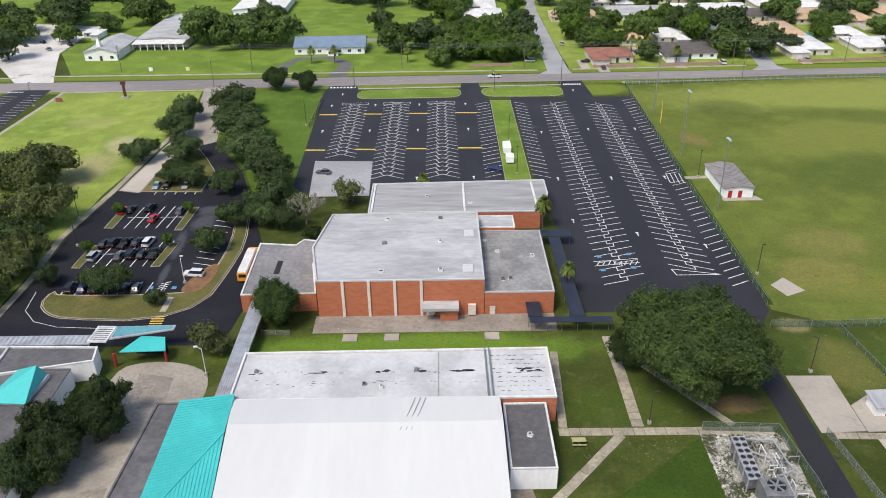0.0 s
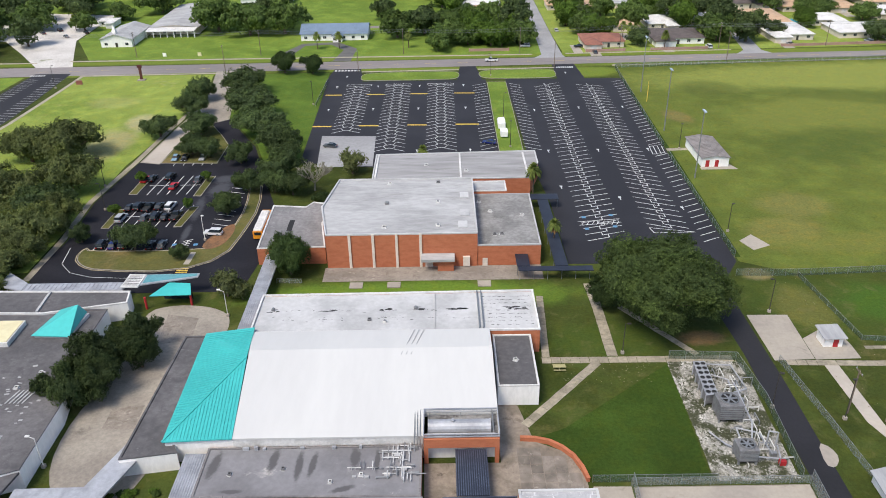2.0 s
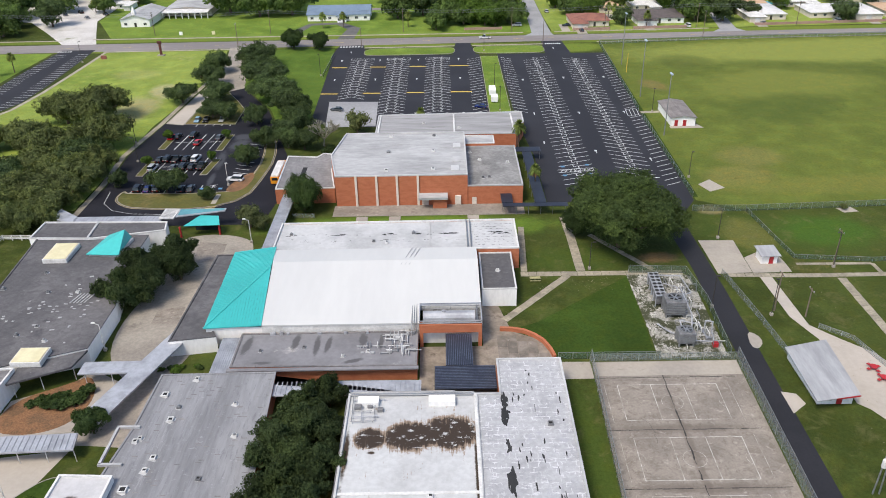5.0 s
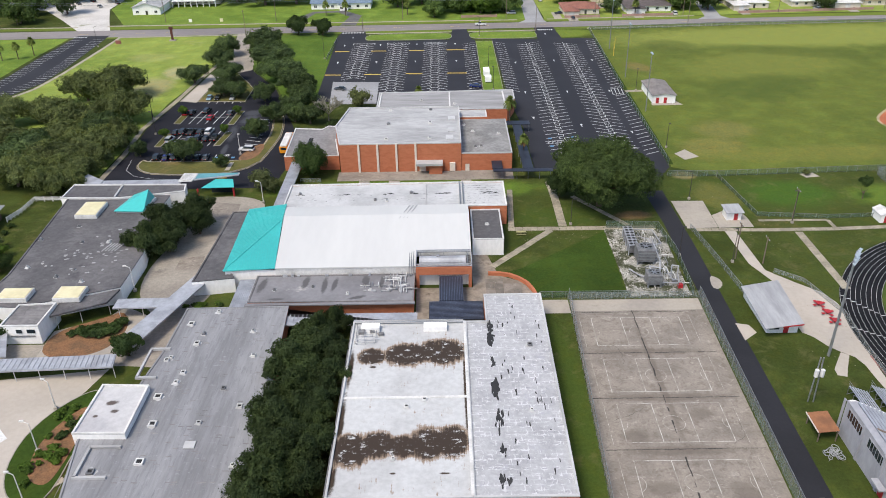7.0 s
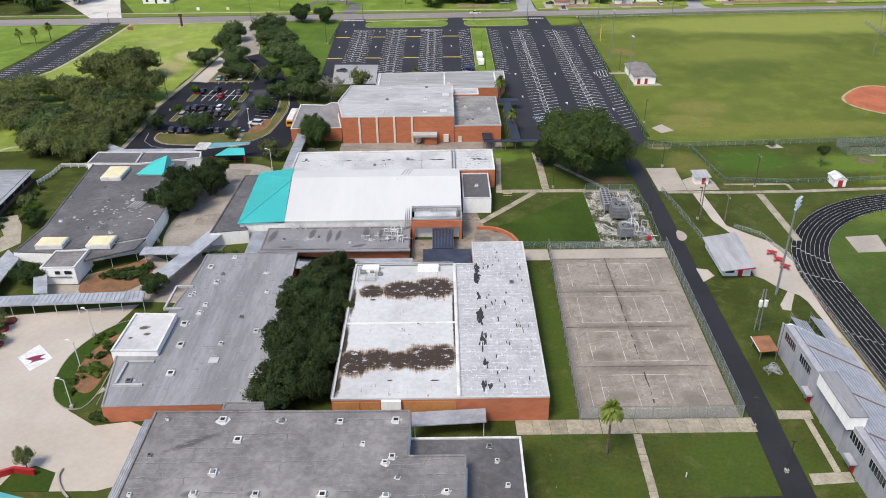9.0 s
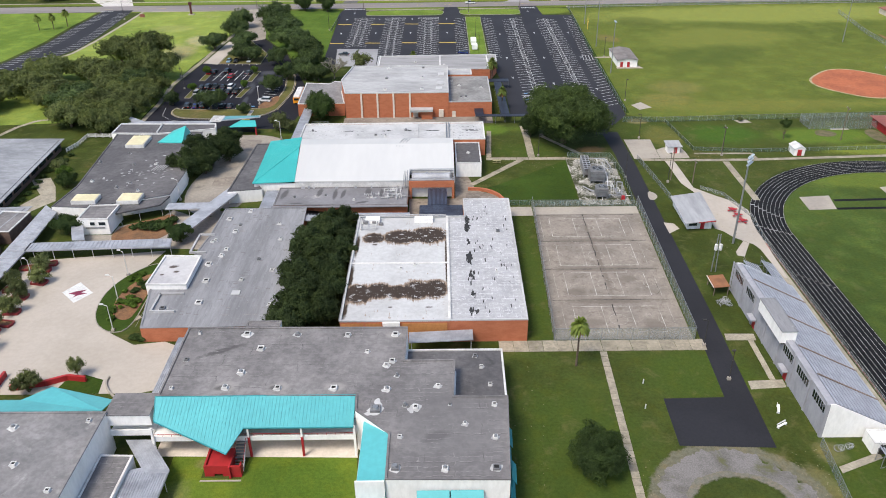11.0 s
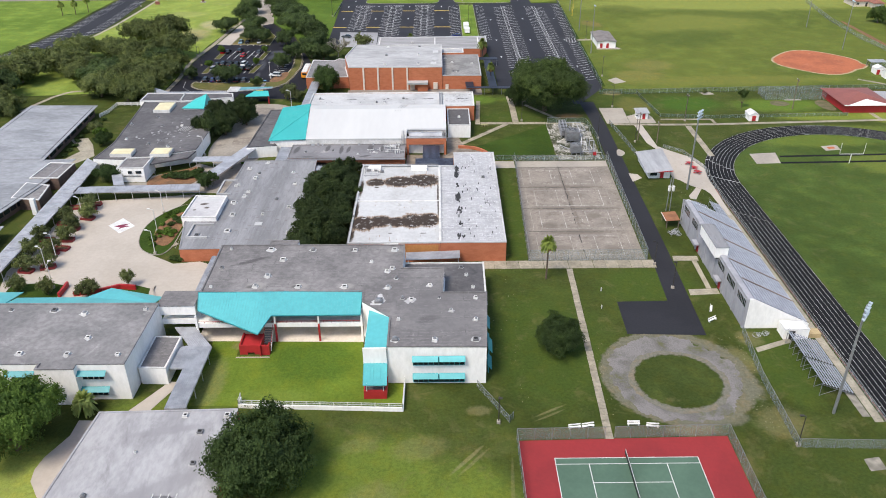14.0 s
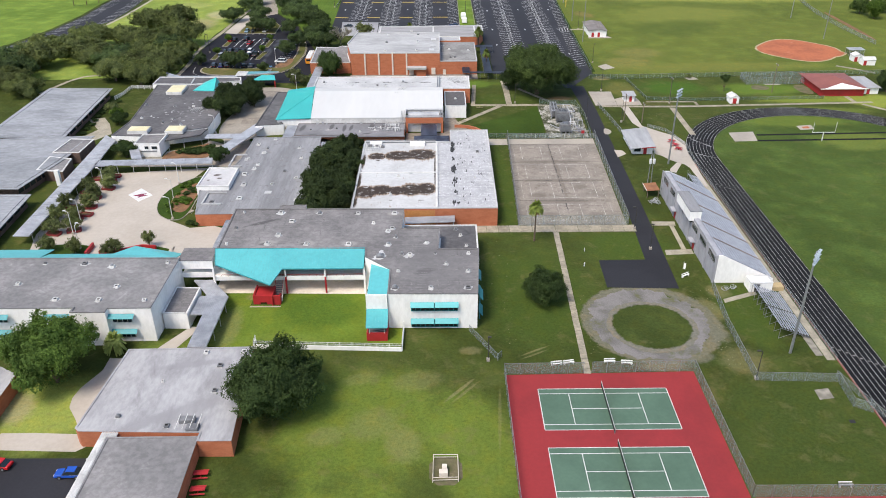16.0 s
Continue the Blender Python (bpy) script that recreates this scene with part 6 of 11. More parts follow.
# raised plant deck over the brick entrance
deck = thing("entrance_block", -22.6, 134, 0, "brick entrance block with rooftop plant well", "building")
bm = bmesh.new()
box(bm, -28.6, 131.0, 3.4, -16.3, 131.6, 5.2)
box(bm, -28.6, 131.6, 0.0, -28.0, 132.3, 5.2)
box(bm, -28.6, 131.0, 0.0, -27.9, 131.6, 3.4)
box(bm, -17.0, 131.0, 0.0, -16.3, 131.6, 3.4)
part("brick_fascia", bm, M_BRICK, deck)
bm = bmesh.new()
box(bm, -28.0, 131.6, 4.4, -16.4, 137.5, 4.7)
part("deck", bm, M_ROOFWELL, deck, "water-stained grey deck")
for a, b in (((-28.6, 131.3), (-16.3, 131.3)), ((-28.6, 137.6), (-16.3, 137.6)), ((-28.6, 131.3), (-28.6, 137.6)), ((-16.3, 131.3), (-16.3, 137.6))):
    for z in (5.5, 6.0):
        bm = bmesh.new()
        bar(bm, (*a, z), (*b, z), 0.16, 0.16)
        part("pipe_run", bm, M_GALV, deck)
bm = bmesh.new()
rod(bm, (-27.9, 134.3, 4.95), (-17.6, 134.3, 4.95), 1.25, 16)
for x in (-27.9, -23.9, -17.7):
    rod(bm, (x, 134.3, 4.95), (x + 0.14, 134.3, 4.95), 1.33, 16)
rod(bm, (-23.8, 134.3, 6.15), (-23.8, 134.3, 6.5), 0.35, 8)
part("duct", bm, M_GALV, deck, "large round silver duct")
for k, (xa, ya, xb, yb, zp) in enumerate(((-28.3, 136.9, -16.6, 136.9, 5.9), (-28.3, 132.2, -17.0, 132.2, 5.3), (-17.2, 132.3, -17.2, 137.6, 5.6))):
    bm = bmesh.new()
    rod(bm, (xa, ya, zp), (xb, yb, zp), 0.11, 7)
    for f in (0.05, 0.5, 0.95):
        rod(bm, (xa + (xb - xa) * f, ya + (yb - ya) * f, 4.7), (xa + (xb - xa) * f, ya + (yb - ya) * f, zp), 0.05, 5)
    part("pipe", bm, M_ROOFWH if k % 2 else M_STEEL, deck)
bm = bmesh.new()
for k in range(3):
    d = 0.45 * k
    rod(bm, (-29.2 - d, 131.6, 5.4), (-29.2 - d, 137.9 + d, 5.6), 0.08, 6)
    rod(bm, (-29.2 - d, 137.9 + d, 5.6), (-16.4, 137.9 + d, 5.6), 0.08, 6)
    rod(bm, (-29.2 - d, 131.6, 5.4), (-29.2 - d, 131.0 - 0.3 * k, 3.4), 0.08, 6)
part("pipe", bm, M_STEEL, deck)

# gymnasium
gym = building("gymnasium", [(-40.3, 65), (-18.5, 65), (-18.5, 110.3), (-40.3, 110.5)], 5.3, M_BRICK, M_ROOFGYM, "gymnasium half with white coated stained roof", 0.3, M_ROOFWH)
gym2 = building("gymnasium_annex", [(-18.46, 65), (-3.0, 65), (-2.5, 119.9), (-14.3, 119.9), (-14.3, 110.2), (-18.46, 110.2)], 5.3, M_BRICK, M_ROOFPATCH, "brick gymnasium half with patchy white roof", 0.25, M_ROOFWH)
for z0, z1, x0, x1 in ((0.6, 4.6, -40.1, -35.6), (0.6, 4.6, -35.2, -32.1), (0.6, 4.6, -28.0, -19.0)):
    bm = bmesh.new()
    box(bm, x0, 64.9, z0, x1, 64.98, z1)
    part("panel", bm, M_BRICKT, gym, "tan-orange wall panel")
bm = bmesh.new()
box(bm, -31.8, 64.5, 0, -28.4, 64.98, 5.0)
part("roller_door", bm, M_WHITE, gym)
M_TAR = material("black_tar_patch", (0.02, 0.02, 0.02), (0.035, 0.035, 0.035), 0.8)


def blotch(bm, x, y, rx, ry, z, n=18, rough=0.35):
    """An uneven flat patch."""
    ph = [random.uniform(0, 6.28) for _ in range(4)]
    pts = []
    for k in range(n):
        a = k * math.tau / n
        r = 1 + rough * sum(math.sin((i + 2) * a + ph[i]) / (i + 1.5) for i in range(4))
        pts.append(bm.verts.new((x + rx * r * math.cos(a), y + ry * r * math.sin(a), z)))
    bm.faces.new(pts)


random.seed(11)
for k, y in enumerate((68.5, 74.2, 81.5, 82.8, 89.5, 90.4, 97, 104.5, 105.8, 108.4)):
    bm = bmesh.new()
    for i in range(5):
        blotch(bm, -13.7 + random.gauss(0, 0.3), y + random.gauss(0, 0.9), random.uniform(0.12, 0.42), random.uniform(0.4, 1.3), 5.054 + 0.0004 * (5 * k + i), 20, 0.5)
    part("tar_patch", bm, M_TAR, gym2, "black tar patch")
bm = bmesh.new()
for k in range(46):
    blotch(bm, random.choice((-12.2, -10.6, -8.4, -6.2, -4.6)) + random.gauss(0, 0.5), random.uniform(67, 117), random.uniform(0.05, 0.16), random.uniform(0.15, 0.9), 5.08 + 0.0003 * k)
part("tar_specks", bm, M_TAR, gym2, "scattered small tar marks")["kind"] = "stuff"
bm = bmesh.new()
box(bm, -40.0, 87.6, 5.0, -18.6, 88.1, 5.12)
box(bm, -18.8, 65.3, 5.0, -18.3, 110, 5.42)
part("roof_kerb", bm, M_TRIM, gym)

# grey-roofed classrooms west of the tree row
cls = building("classroom_block", [(-80.4, 66), (-52.2, 66.4), (-54.8, 119.4), (-75.8, 119.2), (-76.2, 105.6), (-77.6, 94), (-82.4, 93.4), (-83, 80)], 3.4, M_BRICK, M_ROOFGR, "long brick classroom block with grey rolled roofing", 0.08, M_ROOFGR)
bm = bmesh.new()
for k in range(26):
    x = -81.5 + k * 1.05
    bar(bm, (x, 66.6, 3.318), (x + 0.045 * 52 * (x + 52.2) / -28 * -0.2, 118.8 if x > -75.6 else (93 if x > -79 else 80), 3.32), 0.06, 0.045)
part("lap_joint", bm, M_ROOFGR, cls)
annex = building("white_annex", [(-83.8, 80.6), (-75.0, 80.4), (-75.0, 92.8), (-83.4, 93.2)], 4.6, M_WHITE, M_ROOFANNEX, "white plastered annex with a stained flat roof", 0.25)
# raised white kerbs on the classroom roof
for x0, y0, x1, y1 in ((-78.6, 96.2, -75.2, 104.9), (-80.1, 71.7, -75.3, 78.4)):
    ob = thing("roof_upstand", (x0 + x1) / 2, (y0 + y1) / 2, 3.3, "raised white kerb round a roof well", "roof kerb", "roof upstands")
    for a, b in (((x0, y1), (x1, y1)), ((x0, y0 + 0.3), (x0, y1 - 0.26)), ((x0, y0), (x1, y0))):
        bm = bmesh.new()
        box(bm, a[0] - 0.22, a[1] - 0.22, 3.3, b[0] + 0.22, b[1] + 0.22, 3.75)
        part("upstand", bm, M_ROOFLT, ob)
random.seed(19)
bm = bmesh.new()
for k in range(150):
    x, y = random.uniform(-74.5, -54.5), random.uniform(67, 118)
    box(bm, x, y, 3.31, x + 0.9, y + random.uniform(0.08, 0.2), 3.335 + 0.0002 * k)
part("torn_lap", bm, M_ROOFDK, cls, "small dark torn lap ends")["kind"] = "stuff"

# two-storey main building
ROOF2 = 8.45
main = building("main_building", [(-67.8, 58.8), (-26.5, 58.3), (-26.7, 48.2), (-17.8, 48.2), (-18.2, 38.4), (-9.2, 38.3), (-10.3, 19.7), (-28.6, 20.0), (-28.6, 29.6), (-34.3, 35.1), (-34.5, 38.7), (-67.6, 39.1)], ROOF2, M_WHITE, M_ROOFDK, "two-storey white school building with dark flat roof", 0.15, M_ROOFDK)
building("main_building_lower", [(-26.7, 55), (-8.9, 55), (-9.1, 38.2), (-18.3, 38.2), (-17.9, 48.0), (-26.8, 48.0)], 5.6, M_WHITE, M_ROOFOFF, "lower white block with dark flat roof", 0.2, M_TRIM)
building("roof_block", [(-57.1, 59.0), (-50.7, 59.0), (-50.7, 60.9), (-57.1, 60.9)], 8.35, M_WHITE, M_ROOFDK, "small dark-roofed stair head", 0.1, M_ROOFDK)
for z in (0.5, 4.45):
    window(main, -19.1, 19.52, z, 9.6, 1.95, "s", M_TEALAW, 10)
    for x0, x1 in ((-24.0, -19.2), (-19.0, -14.2)):
        bm = bmesh.new()
        slab(bm, [(x0, 19.5, z + 2.15), (x1, 19.5, z + 2.15), (x1, 18.7, z + 1.35), (x0, 18.7, z + 1.35)], 0.06)
        part("awning", bm, M_TEALB, main, "teal metal awning")
for y in (23.4, 31.0):
    for z in (0.9, 4.8):
        bm = bmesh.new()
        slab(bm, [(-9.9, y - 2, z + 2.0), (-9.7, y + 2, z + 2.0), (-8.9, y + 2, z + 0.9), (-9.1, y - 2, z + 0.9)], 0.06)
        part("awning", bm, M_TEALAW, main, "teal metal awning")
        window(main, -9.75, y, z, 3.6, 1.6, "e", M_TEALAW, 4)
# gallery with teal canopy
gal = thing("gallery", -51, 36, 0, "two-level white gallery under a teal metal canopy", "gallery")
bm = bmesh.new()
box(bm, -67.8, 33.9, 3.3, -34.4, 39.8, 3.6)
part("upper_floor", bm, M_WHITE, gal)
bm = bmesh.new()
box(bm, -67.8, 33.75, 3.35, -34.4, 33.9, 4.35)
part("parapet", bm, M_WHITE, gal, "white balcony parapet")
bm = bmesh.new()
bar(bm, (-67.6, 33.82, 4.75), (-34.6, 33.82, 4.75), 0.07, 0.07)
for k in range(23):
    bar(bm, (-67.4 + k * 1.49, 33.82, 4.3), (-67.4 + k * 1.49, 33.82, 4.75), 0.05, 0.05)
part("hand_rail", bm, M_RED, gal, "red painted balcony rail")
for x in (-63, -57.5, -47.4, -40.6):
    bm = bmesh.new()
    box(bm, x - 0.5, 38.5, 3.62, x + 0.5, 38.6, 5.7)
    part("door", bm, M_RED, gal, "red classroom door")
bm = bmesh.new()
box(bm, -67.8, 38.6, 4.6, -34.6, 38.68, 6.8)
part("upper_glazing", bm, material("brown_glazing", (0.1, 0.05, 0.05), rough=0.4), gal)
for x0, x1 in ((-65, -55), (-48, -36)):
    bm = bmesh.new()
    box(bm, x0, 38.56, 1.0, x1, 38.66, 2.6)
    part("lower_glazing", bm, M_GLASS, gal)
for x in (-51.8, -43.1, -34.5, -67.4):
    bm = bmesh.new()
    inner = -60 < x < -40
    box(bm, x - 0.18, 33.4, 0, x + 0.18, 33.76, 4.3 if inner else 6.4)
    col = part("column", bm, M_RED if inner else M_WHITE, gal)
    if inner:
        bm = bmesh.new()
        box(bm, x - 0.15, 33.43, 4.3, x + 0.15, 33.73, 6.4)
        part("column_head", bm, M_WHITE, col, "white upper column")
bm = bmesh.new()
A, B, C, D, E2, F = (-67.9, 38.9, 8.45), (-34.6, 38.9, 8.45), (-34.6, 33.2, 6.5), (-52.3, 33.2, 6.5), (-54.3, 28.9, 5.03), (-67.1, 34.5, 6.95)
slab(bm, [A, B, C, D, E2, F], 0.18)
bmesh.ops.triangulate(bm, faces=[f for f in bm.faces if len(f.verts) > 4], ngon_method="EAR_CLIP")
can = part("canopy", bm, M_TEALB, gal, "teal standing-seam canopy")
bm = bmesh.new()
for k in range(1, 56):
    x = -67.1 + k * 0.59
    if x > -34.8:
        break
    y = 33.2 if x > -52.3 else (28.9 + (x + 54.3) * 2.15 if x > -54.3 else 28.9 + (-54.3 - x) * 0.4375)
    bar(bm, (x, 38.85, 8.465), (x, y + 0.05, 8.465 - (38.85 - y) * 0.342), 0.035, 0.05)
part("seam", bm, M_TEALB, can)
bm = bmesh.new()
for p, q in ((A, B), (B, C), (C, D), (D, E2), (E2, F), (F, A)):
    bar(bm, (p[0], p[1], p[2] + 0.02), (q[0], q[1], q[2] + 0.02), 0.12, 0.12)
part("edge_flashing", bm, M_TEALAW, can, "pale teal edge flashing")
st = thing("red_stair", -55, 30, 0, "red-walled outdoor stair under the canopy", "stair")
bm = bmesh.new()
box(bm, -58.4, 29.2, 0.5, -54.4, 29.5, 2.2)
box(bm, -58.4, 29.2, 0, -56.9, 29.5, 0.5)
box(bm, -55.5, 29.2, 0, -54.4, 29.5, 0.5)
box(bm, -58.4, 29.5, 0, -58.1, 33.6, 2.2)
part("wall", bm, M_RED, st)
bm = bmesh.new()
box(bm, -54.38, 28.6, 0, -54.08, 33.0, 2.4)
part("wall", bm, M_RED, st)
bm = bmesh.new()
box(bm, -54.06, 29.0, 0, -52.7, 29.3, 2.3)
box(bm, -52.7, 29.0, 0, -52.45, 30.1, 2.3)
part("wall", bm, M_RED, st)
bm = bmesh.new()
box(bm, -58.1, 29.5, 1.7, -54.4, 33.7, 1.8)
part("landing", bm, M_RED, st)
for x in (-54.0, -52.4):
    bm = bmesh.new()
    bar(bm, (x, 30.2, 1.3), (x, 34.5, 4.5), 0.06, 0.06)
    for k in range(5):
        bar(bm, (x, 30.3 + k, 0.5 + k * 0.74), (x, 30.3 + k, 1.4 + k * 0.74), 0.05, 0.05)
    part("stair_rail", bm, M_RED, st)
for k in range(11):
    bm = bmesh.new()
    box(bm, -53.95, 30.1 + k * 0.4, 0.31 * k + 0.2, -52.5, 30.42 + k * 0.4, 0.31 * k + 0.31)
    part("step", bm, M_STEEL, st)
bm = bmesh.new()
bar(bm, (-52.38, 30.0, 0.3), (-52.38, 34.6, 3.75), 0.1, 0.34)
part("stringer", bm, M_TRIM, st, "pale painted stringer")
bm = bmesh.new()
box(bm, -59, 28.0, 0, -52.4, 28.3, 0.15)
single("kerb_strip", bm, M_CONC, "pale concrete strip before the stair", "kerb")
# east stair tower with teal roofs
tw = thing("stair_tower", -30.7, 18, 0, "teal-roofed stair tower with red base", "stair")
bm = bmesh.new()
slab(bm, [(-33.0, 22.4, 5.9), (-28.7, 22.4, 5.9), (-28.5, 14.9, 3.6), (-32.8, 14.9, 3.6)], 0.12)
tr = part("roof", bm, M_TEALB, tw, "teal metal roof")
bm = bmesh.new()
seams(bm, (-33.0, 22.4, 5.92), (-28.7, 22.4, 5.92), (-28.5, 14.9, 3.62), (-32.8, 14.9, 3.62), 0.55, 0.07, 0.09)
part("seam", bm, M_TEALB, tr)
bm = bmesh.new()
slab(bm, [(-32.85, 33.6, 7.3), (-28.66, 34.2, 8.3), (-28.66, 19.84, 8.3), (-32.85, 19.84, 7.3)], 0.12)
part("upper_roof", bm, M_TEALB, tw, "teal metal roof")
bm = bmesh.new()
ring_wall(bm, [(-32.8, 15.4), (-28.6, 15.4), (-28.6, 19.5), (-32.8, 19.5)], 0.25, 0, 2.0)
part("base", bm, M_RED, tw, "red painted wall")
bm = bmesh.new()
box(bm, -32.9, 19.82, 0, -32.6, 34, 7.1)
part("screen_wall", bm, M_WHITE, tw)
bm = bmesh.new()
box(bm, -33.0, 19.54, 0, -28.66, 19.8, 8.4)
part("end_wall", bm, M_WHITE, tw)
for x in (-32.2, -29.2):
    bm = bmesh.new()
    rod(bm, (x, 15.3, 2), (x, 15.3, 3.8), 0.07)
    part("post", bm, M_POLEW, tw)
for k in range(9):
    bm = bmesh.new()
    box(bm, -32.4, 15.8 + k * 0.5, 0, -29, 16.3 + k * 0.5, 0.33 * (k + 1))
    part("step", bm, M_STEEL, tw)
# link block and west two-storey block
lnk = thing("link_block", -71.6, 38, 0, "white bridge block between the two buildings", "building")
bm = bmesh.new()
box(bm, -75.4, 35.4, 5.4, -67.9, 40.8, 7.5)
box(bm, -75.4, 35.4, 3.2, -67.9, 35.6, 4.4)
box(bm, -75.4, 35.5, 3.2, -67.9, 41, 3.5)
part("wall", bm, M_WHITE, lnk)
bm = bmesh.new()
box(bm, -75.4, 35.3, 7.5, -67.9, 40.9, 7.65)
part("roof", bm, M_ROOFDK, lnk)
west = building("west_building", [(-75.2, 16.1), (-83.7, 16.1), (-83.7, 14.7), (-90.6, 14.7), (-90.6, 16.3), (-139.4, 16.3), (-139.4, 36.4), (-75.0, 35.8)], 8.05, M_WHITE, M_ROOFWEST, "two-storey white school block with dark flat roof", 0.15, M_ROOFWEST)
for x in (-81.2, -94, -106, -118):
    for z in (1.1, 4.7):
        window(west, x, 15.96 if x > -84 else 16.16, z, 4.0, 1.5, "s", M_TRIM, 4)
        bm = bmesh.new()
        slab(bm, [(x - 2.6, 15.9, z + 2.1), (x + 2.6, 15.9, z + 2.1), (x + 2.6, 14.9, z + 1.5), (x - 2.6, 14.9, z + 1.5)], 0.06)
        part("awning", bm, M_TEALAW, west, "teal metal awning")
bm = bmesh.new()
slab(bm, [(-140, 36.6, 7.6), (-106.5, 36.6, 7.6), (-106.5, 44.2, 5.6), (-140, 44.2, 5.6)], 0.15)
slab(bm, [(-106.4, 36.6, 7.6), (-76.2, 36.6, 7.6), (-76.2, 41.2, 6.0), (-88, 44.6, 6.2), (-92, 41.4, 6.0), (-106.4, 41.4, 6.0)], 0.15)
part("teal_roof", bm, M_TEALB, west, "teal metal rear canopy")
building("store_block", [(-74.9, 20.4), (-69.8, 20.2), (-69.6, 30.2), (-74.9, 30.4)], 3.8, M_WHITE, M_ROOFDK, "small white block with dark flat roof", 0.06)
flat_canopy("covered_walk", [(-72.4, 34.6), (-68.2, 34.6), (-63.2, 27.8), (-63.4, 9.9), (-67.1, 9.9), (-66.9, 21.2), (-69.5, 21.2), (-69.5, 27.8), (-67.8, 28.3)], 3.0, M_GALV, "galvanised ribbed covered walk", 0.3, [(-63.6, 11), (-63.6, 16), (-63.6, 21), (-63.6, 26), (-66.8, 11), (-66.8, 16)], [(((-67.0, 10), (-63.6, 10)), ((-66.8, 27), (-63.4, 27)), 9), (((-67.7, 28.4), (-63.6, 28.2)), ((-72.0, 34.5), (-68.4, 34.5)), 9), (((-69.4, 21.4), (-67.0, 21.4)), ((-69.4, 27.6), (-67.0, 27.6)), 6)])
flat_canopy("covered_walk", [(-71.6, 40.9), (-68.5, 40.9), (-68.5, 60), (-71.6, 60)], 3.0, M_GALV, "galvanised covered walk beside the white wall", 0.25, [(-71.3, 44), (-71.3, 50), (-71.3, 56)])
ground_patch("pavement", [(-75.6, 11.6), (-71.6, 11.6), (-67.6, 20.6), (-69.8, 21)], 0.058, M_PLAZA, "pale concrete path to the covered walk", "pavement")

# south-west low building
building("south_west_building", [(-79.4, -13.2), (-77.8, 8.6), (-54.0, 9.1), (-52.5, -16.6), (-58.2, -16.6), (-58.2, -14.6), (-78.6, -14.0)], 3.5, M_BRICK, M_ROOFMOT, "low brick building with pale grey roof", 0.06, M_ROOFMOT)
building("south_annex", [(-73.8, -50), (-57.6, -50), (-58.3, -15.2), (-73.4, -15.2)], 3.2, M_BRICK, M_ROOFWEST, "low brick annex with grey roof", 0.06, M_ROOFWEST)
building("far_west_building", [(-160, -30), (-96.2, -30), (-96.2, 1.6), (-100, 3.8), (-160, 3.8)], 3.2, M_BRICK, M_ROOFMOT, "low brick building with pale grey roof", 0.06, M_ROOFMOT)
ground_patch("pavement", [(-94.5, -14.6), (-79.4, -15.2), (-76.6, -12.8), (-80, -11), (-88, -10.6), (-94, -10.6)], 0.05, M_PLAZA, "pale concrete walk beside the lot", "pavement")
ground_patch("parking_lot", [(-140, -50), (-75, -50), (-74, -16.8), (-91, -16.6), (-140, -16)], 0.03, M_ASPHALT, "dark asphalt car park by the low building", "parking lot")

# office block and northern wings on the west side
off = building("office_block", [(-121.2, 120.4), (-111.4, 119.6), (-92.4, 127.0), (-92.4, 142), (-95.6, 158), (-95.6, 173.4), (-122.6, 173.6), (-119.6, 133)], 4.0, M_WHITE, M_ROOFOFF, "sprawling white office block with dark membrane roof", 0.12, M_ROOFOFF)
off2 = building("office_north", [(-124.3, 172.2), (-108.6, 171.6), (-92.1, 175.4), (-93.0, 180.0), (-124.2, 180.9)], 4.3, M_WHITE, M_ROOFOFF, "north office wing with dark roof", 0.25, M_TRIM)
bm = bmesh.new()
bar(bm, (-110.0, 172.4, 4.15), (-110.5, 180.4, 4.15), 0.5, 0.5)
part("roof_kerb", bm, M_ROOFLT, off2)
flat_canopy("covered_walk", [(-118.2, 182.4), (-95.8, 182.4), (-95.8, 185.6), (-118.2, 185.6)], 3.2, M_GALV, "galvanised covered walk behind the offices", 0.25, [(-116 + 4.6 * k, 185.2) for k in range(5)], [(((-118, 182.5), (-96, 182.5)), ((-118, 185.5), (-96, 185.5)), 22)])
flat_canopy("covered_walk", [(-124.8, 186.8), (-124.9, 191.2), (-118.5, 186.2), (-118.6, 183.0), (-122.9, 184.4)], 3.0, M_GALV, "galvanised canopy at the end of a covered walk", 0.25, [(-124.4, 187.4), (-124.3, 190.4), (-119, 184)])
off3 = building("reception_block", [(-111.3, 112.2), (-103.6, 112.2), (-103.4, 120.6), (-111.0, 120)], 4.4, M_WHITE, M_ROOFDK, "projecting white office front", 0.2, M_TRIM)
for x, w in ((-107.6, 1.1), (-105.2, 1.6)):
    bm = bmesh.new()
    box(bm, x - w / 2, 112.04, 2.7, x + w / 2, 112.16, 3.5)
    part("sign", bm, M_GLASS, off3, "dark sign panel")
bm = bmesh.new()
box(bm, -109.5, 112.04, 1.8, -104.6, 112.14, 2.1)
part("sign_line", bm, M_STEEL, off3)
flat_canopy("office_porch", [(-103.3, 116.6), (-93.4, 121.6), (-92.4, 126.8), (-103.4, 122.2)], 3.7, M_ROOFOFF, "flat porch roof on white columns", 0.4, [(-93.6, 122.4), (-98.5, 119.6), (-102.6, 117.4)])
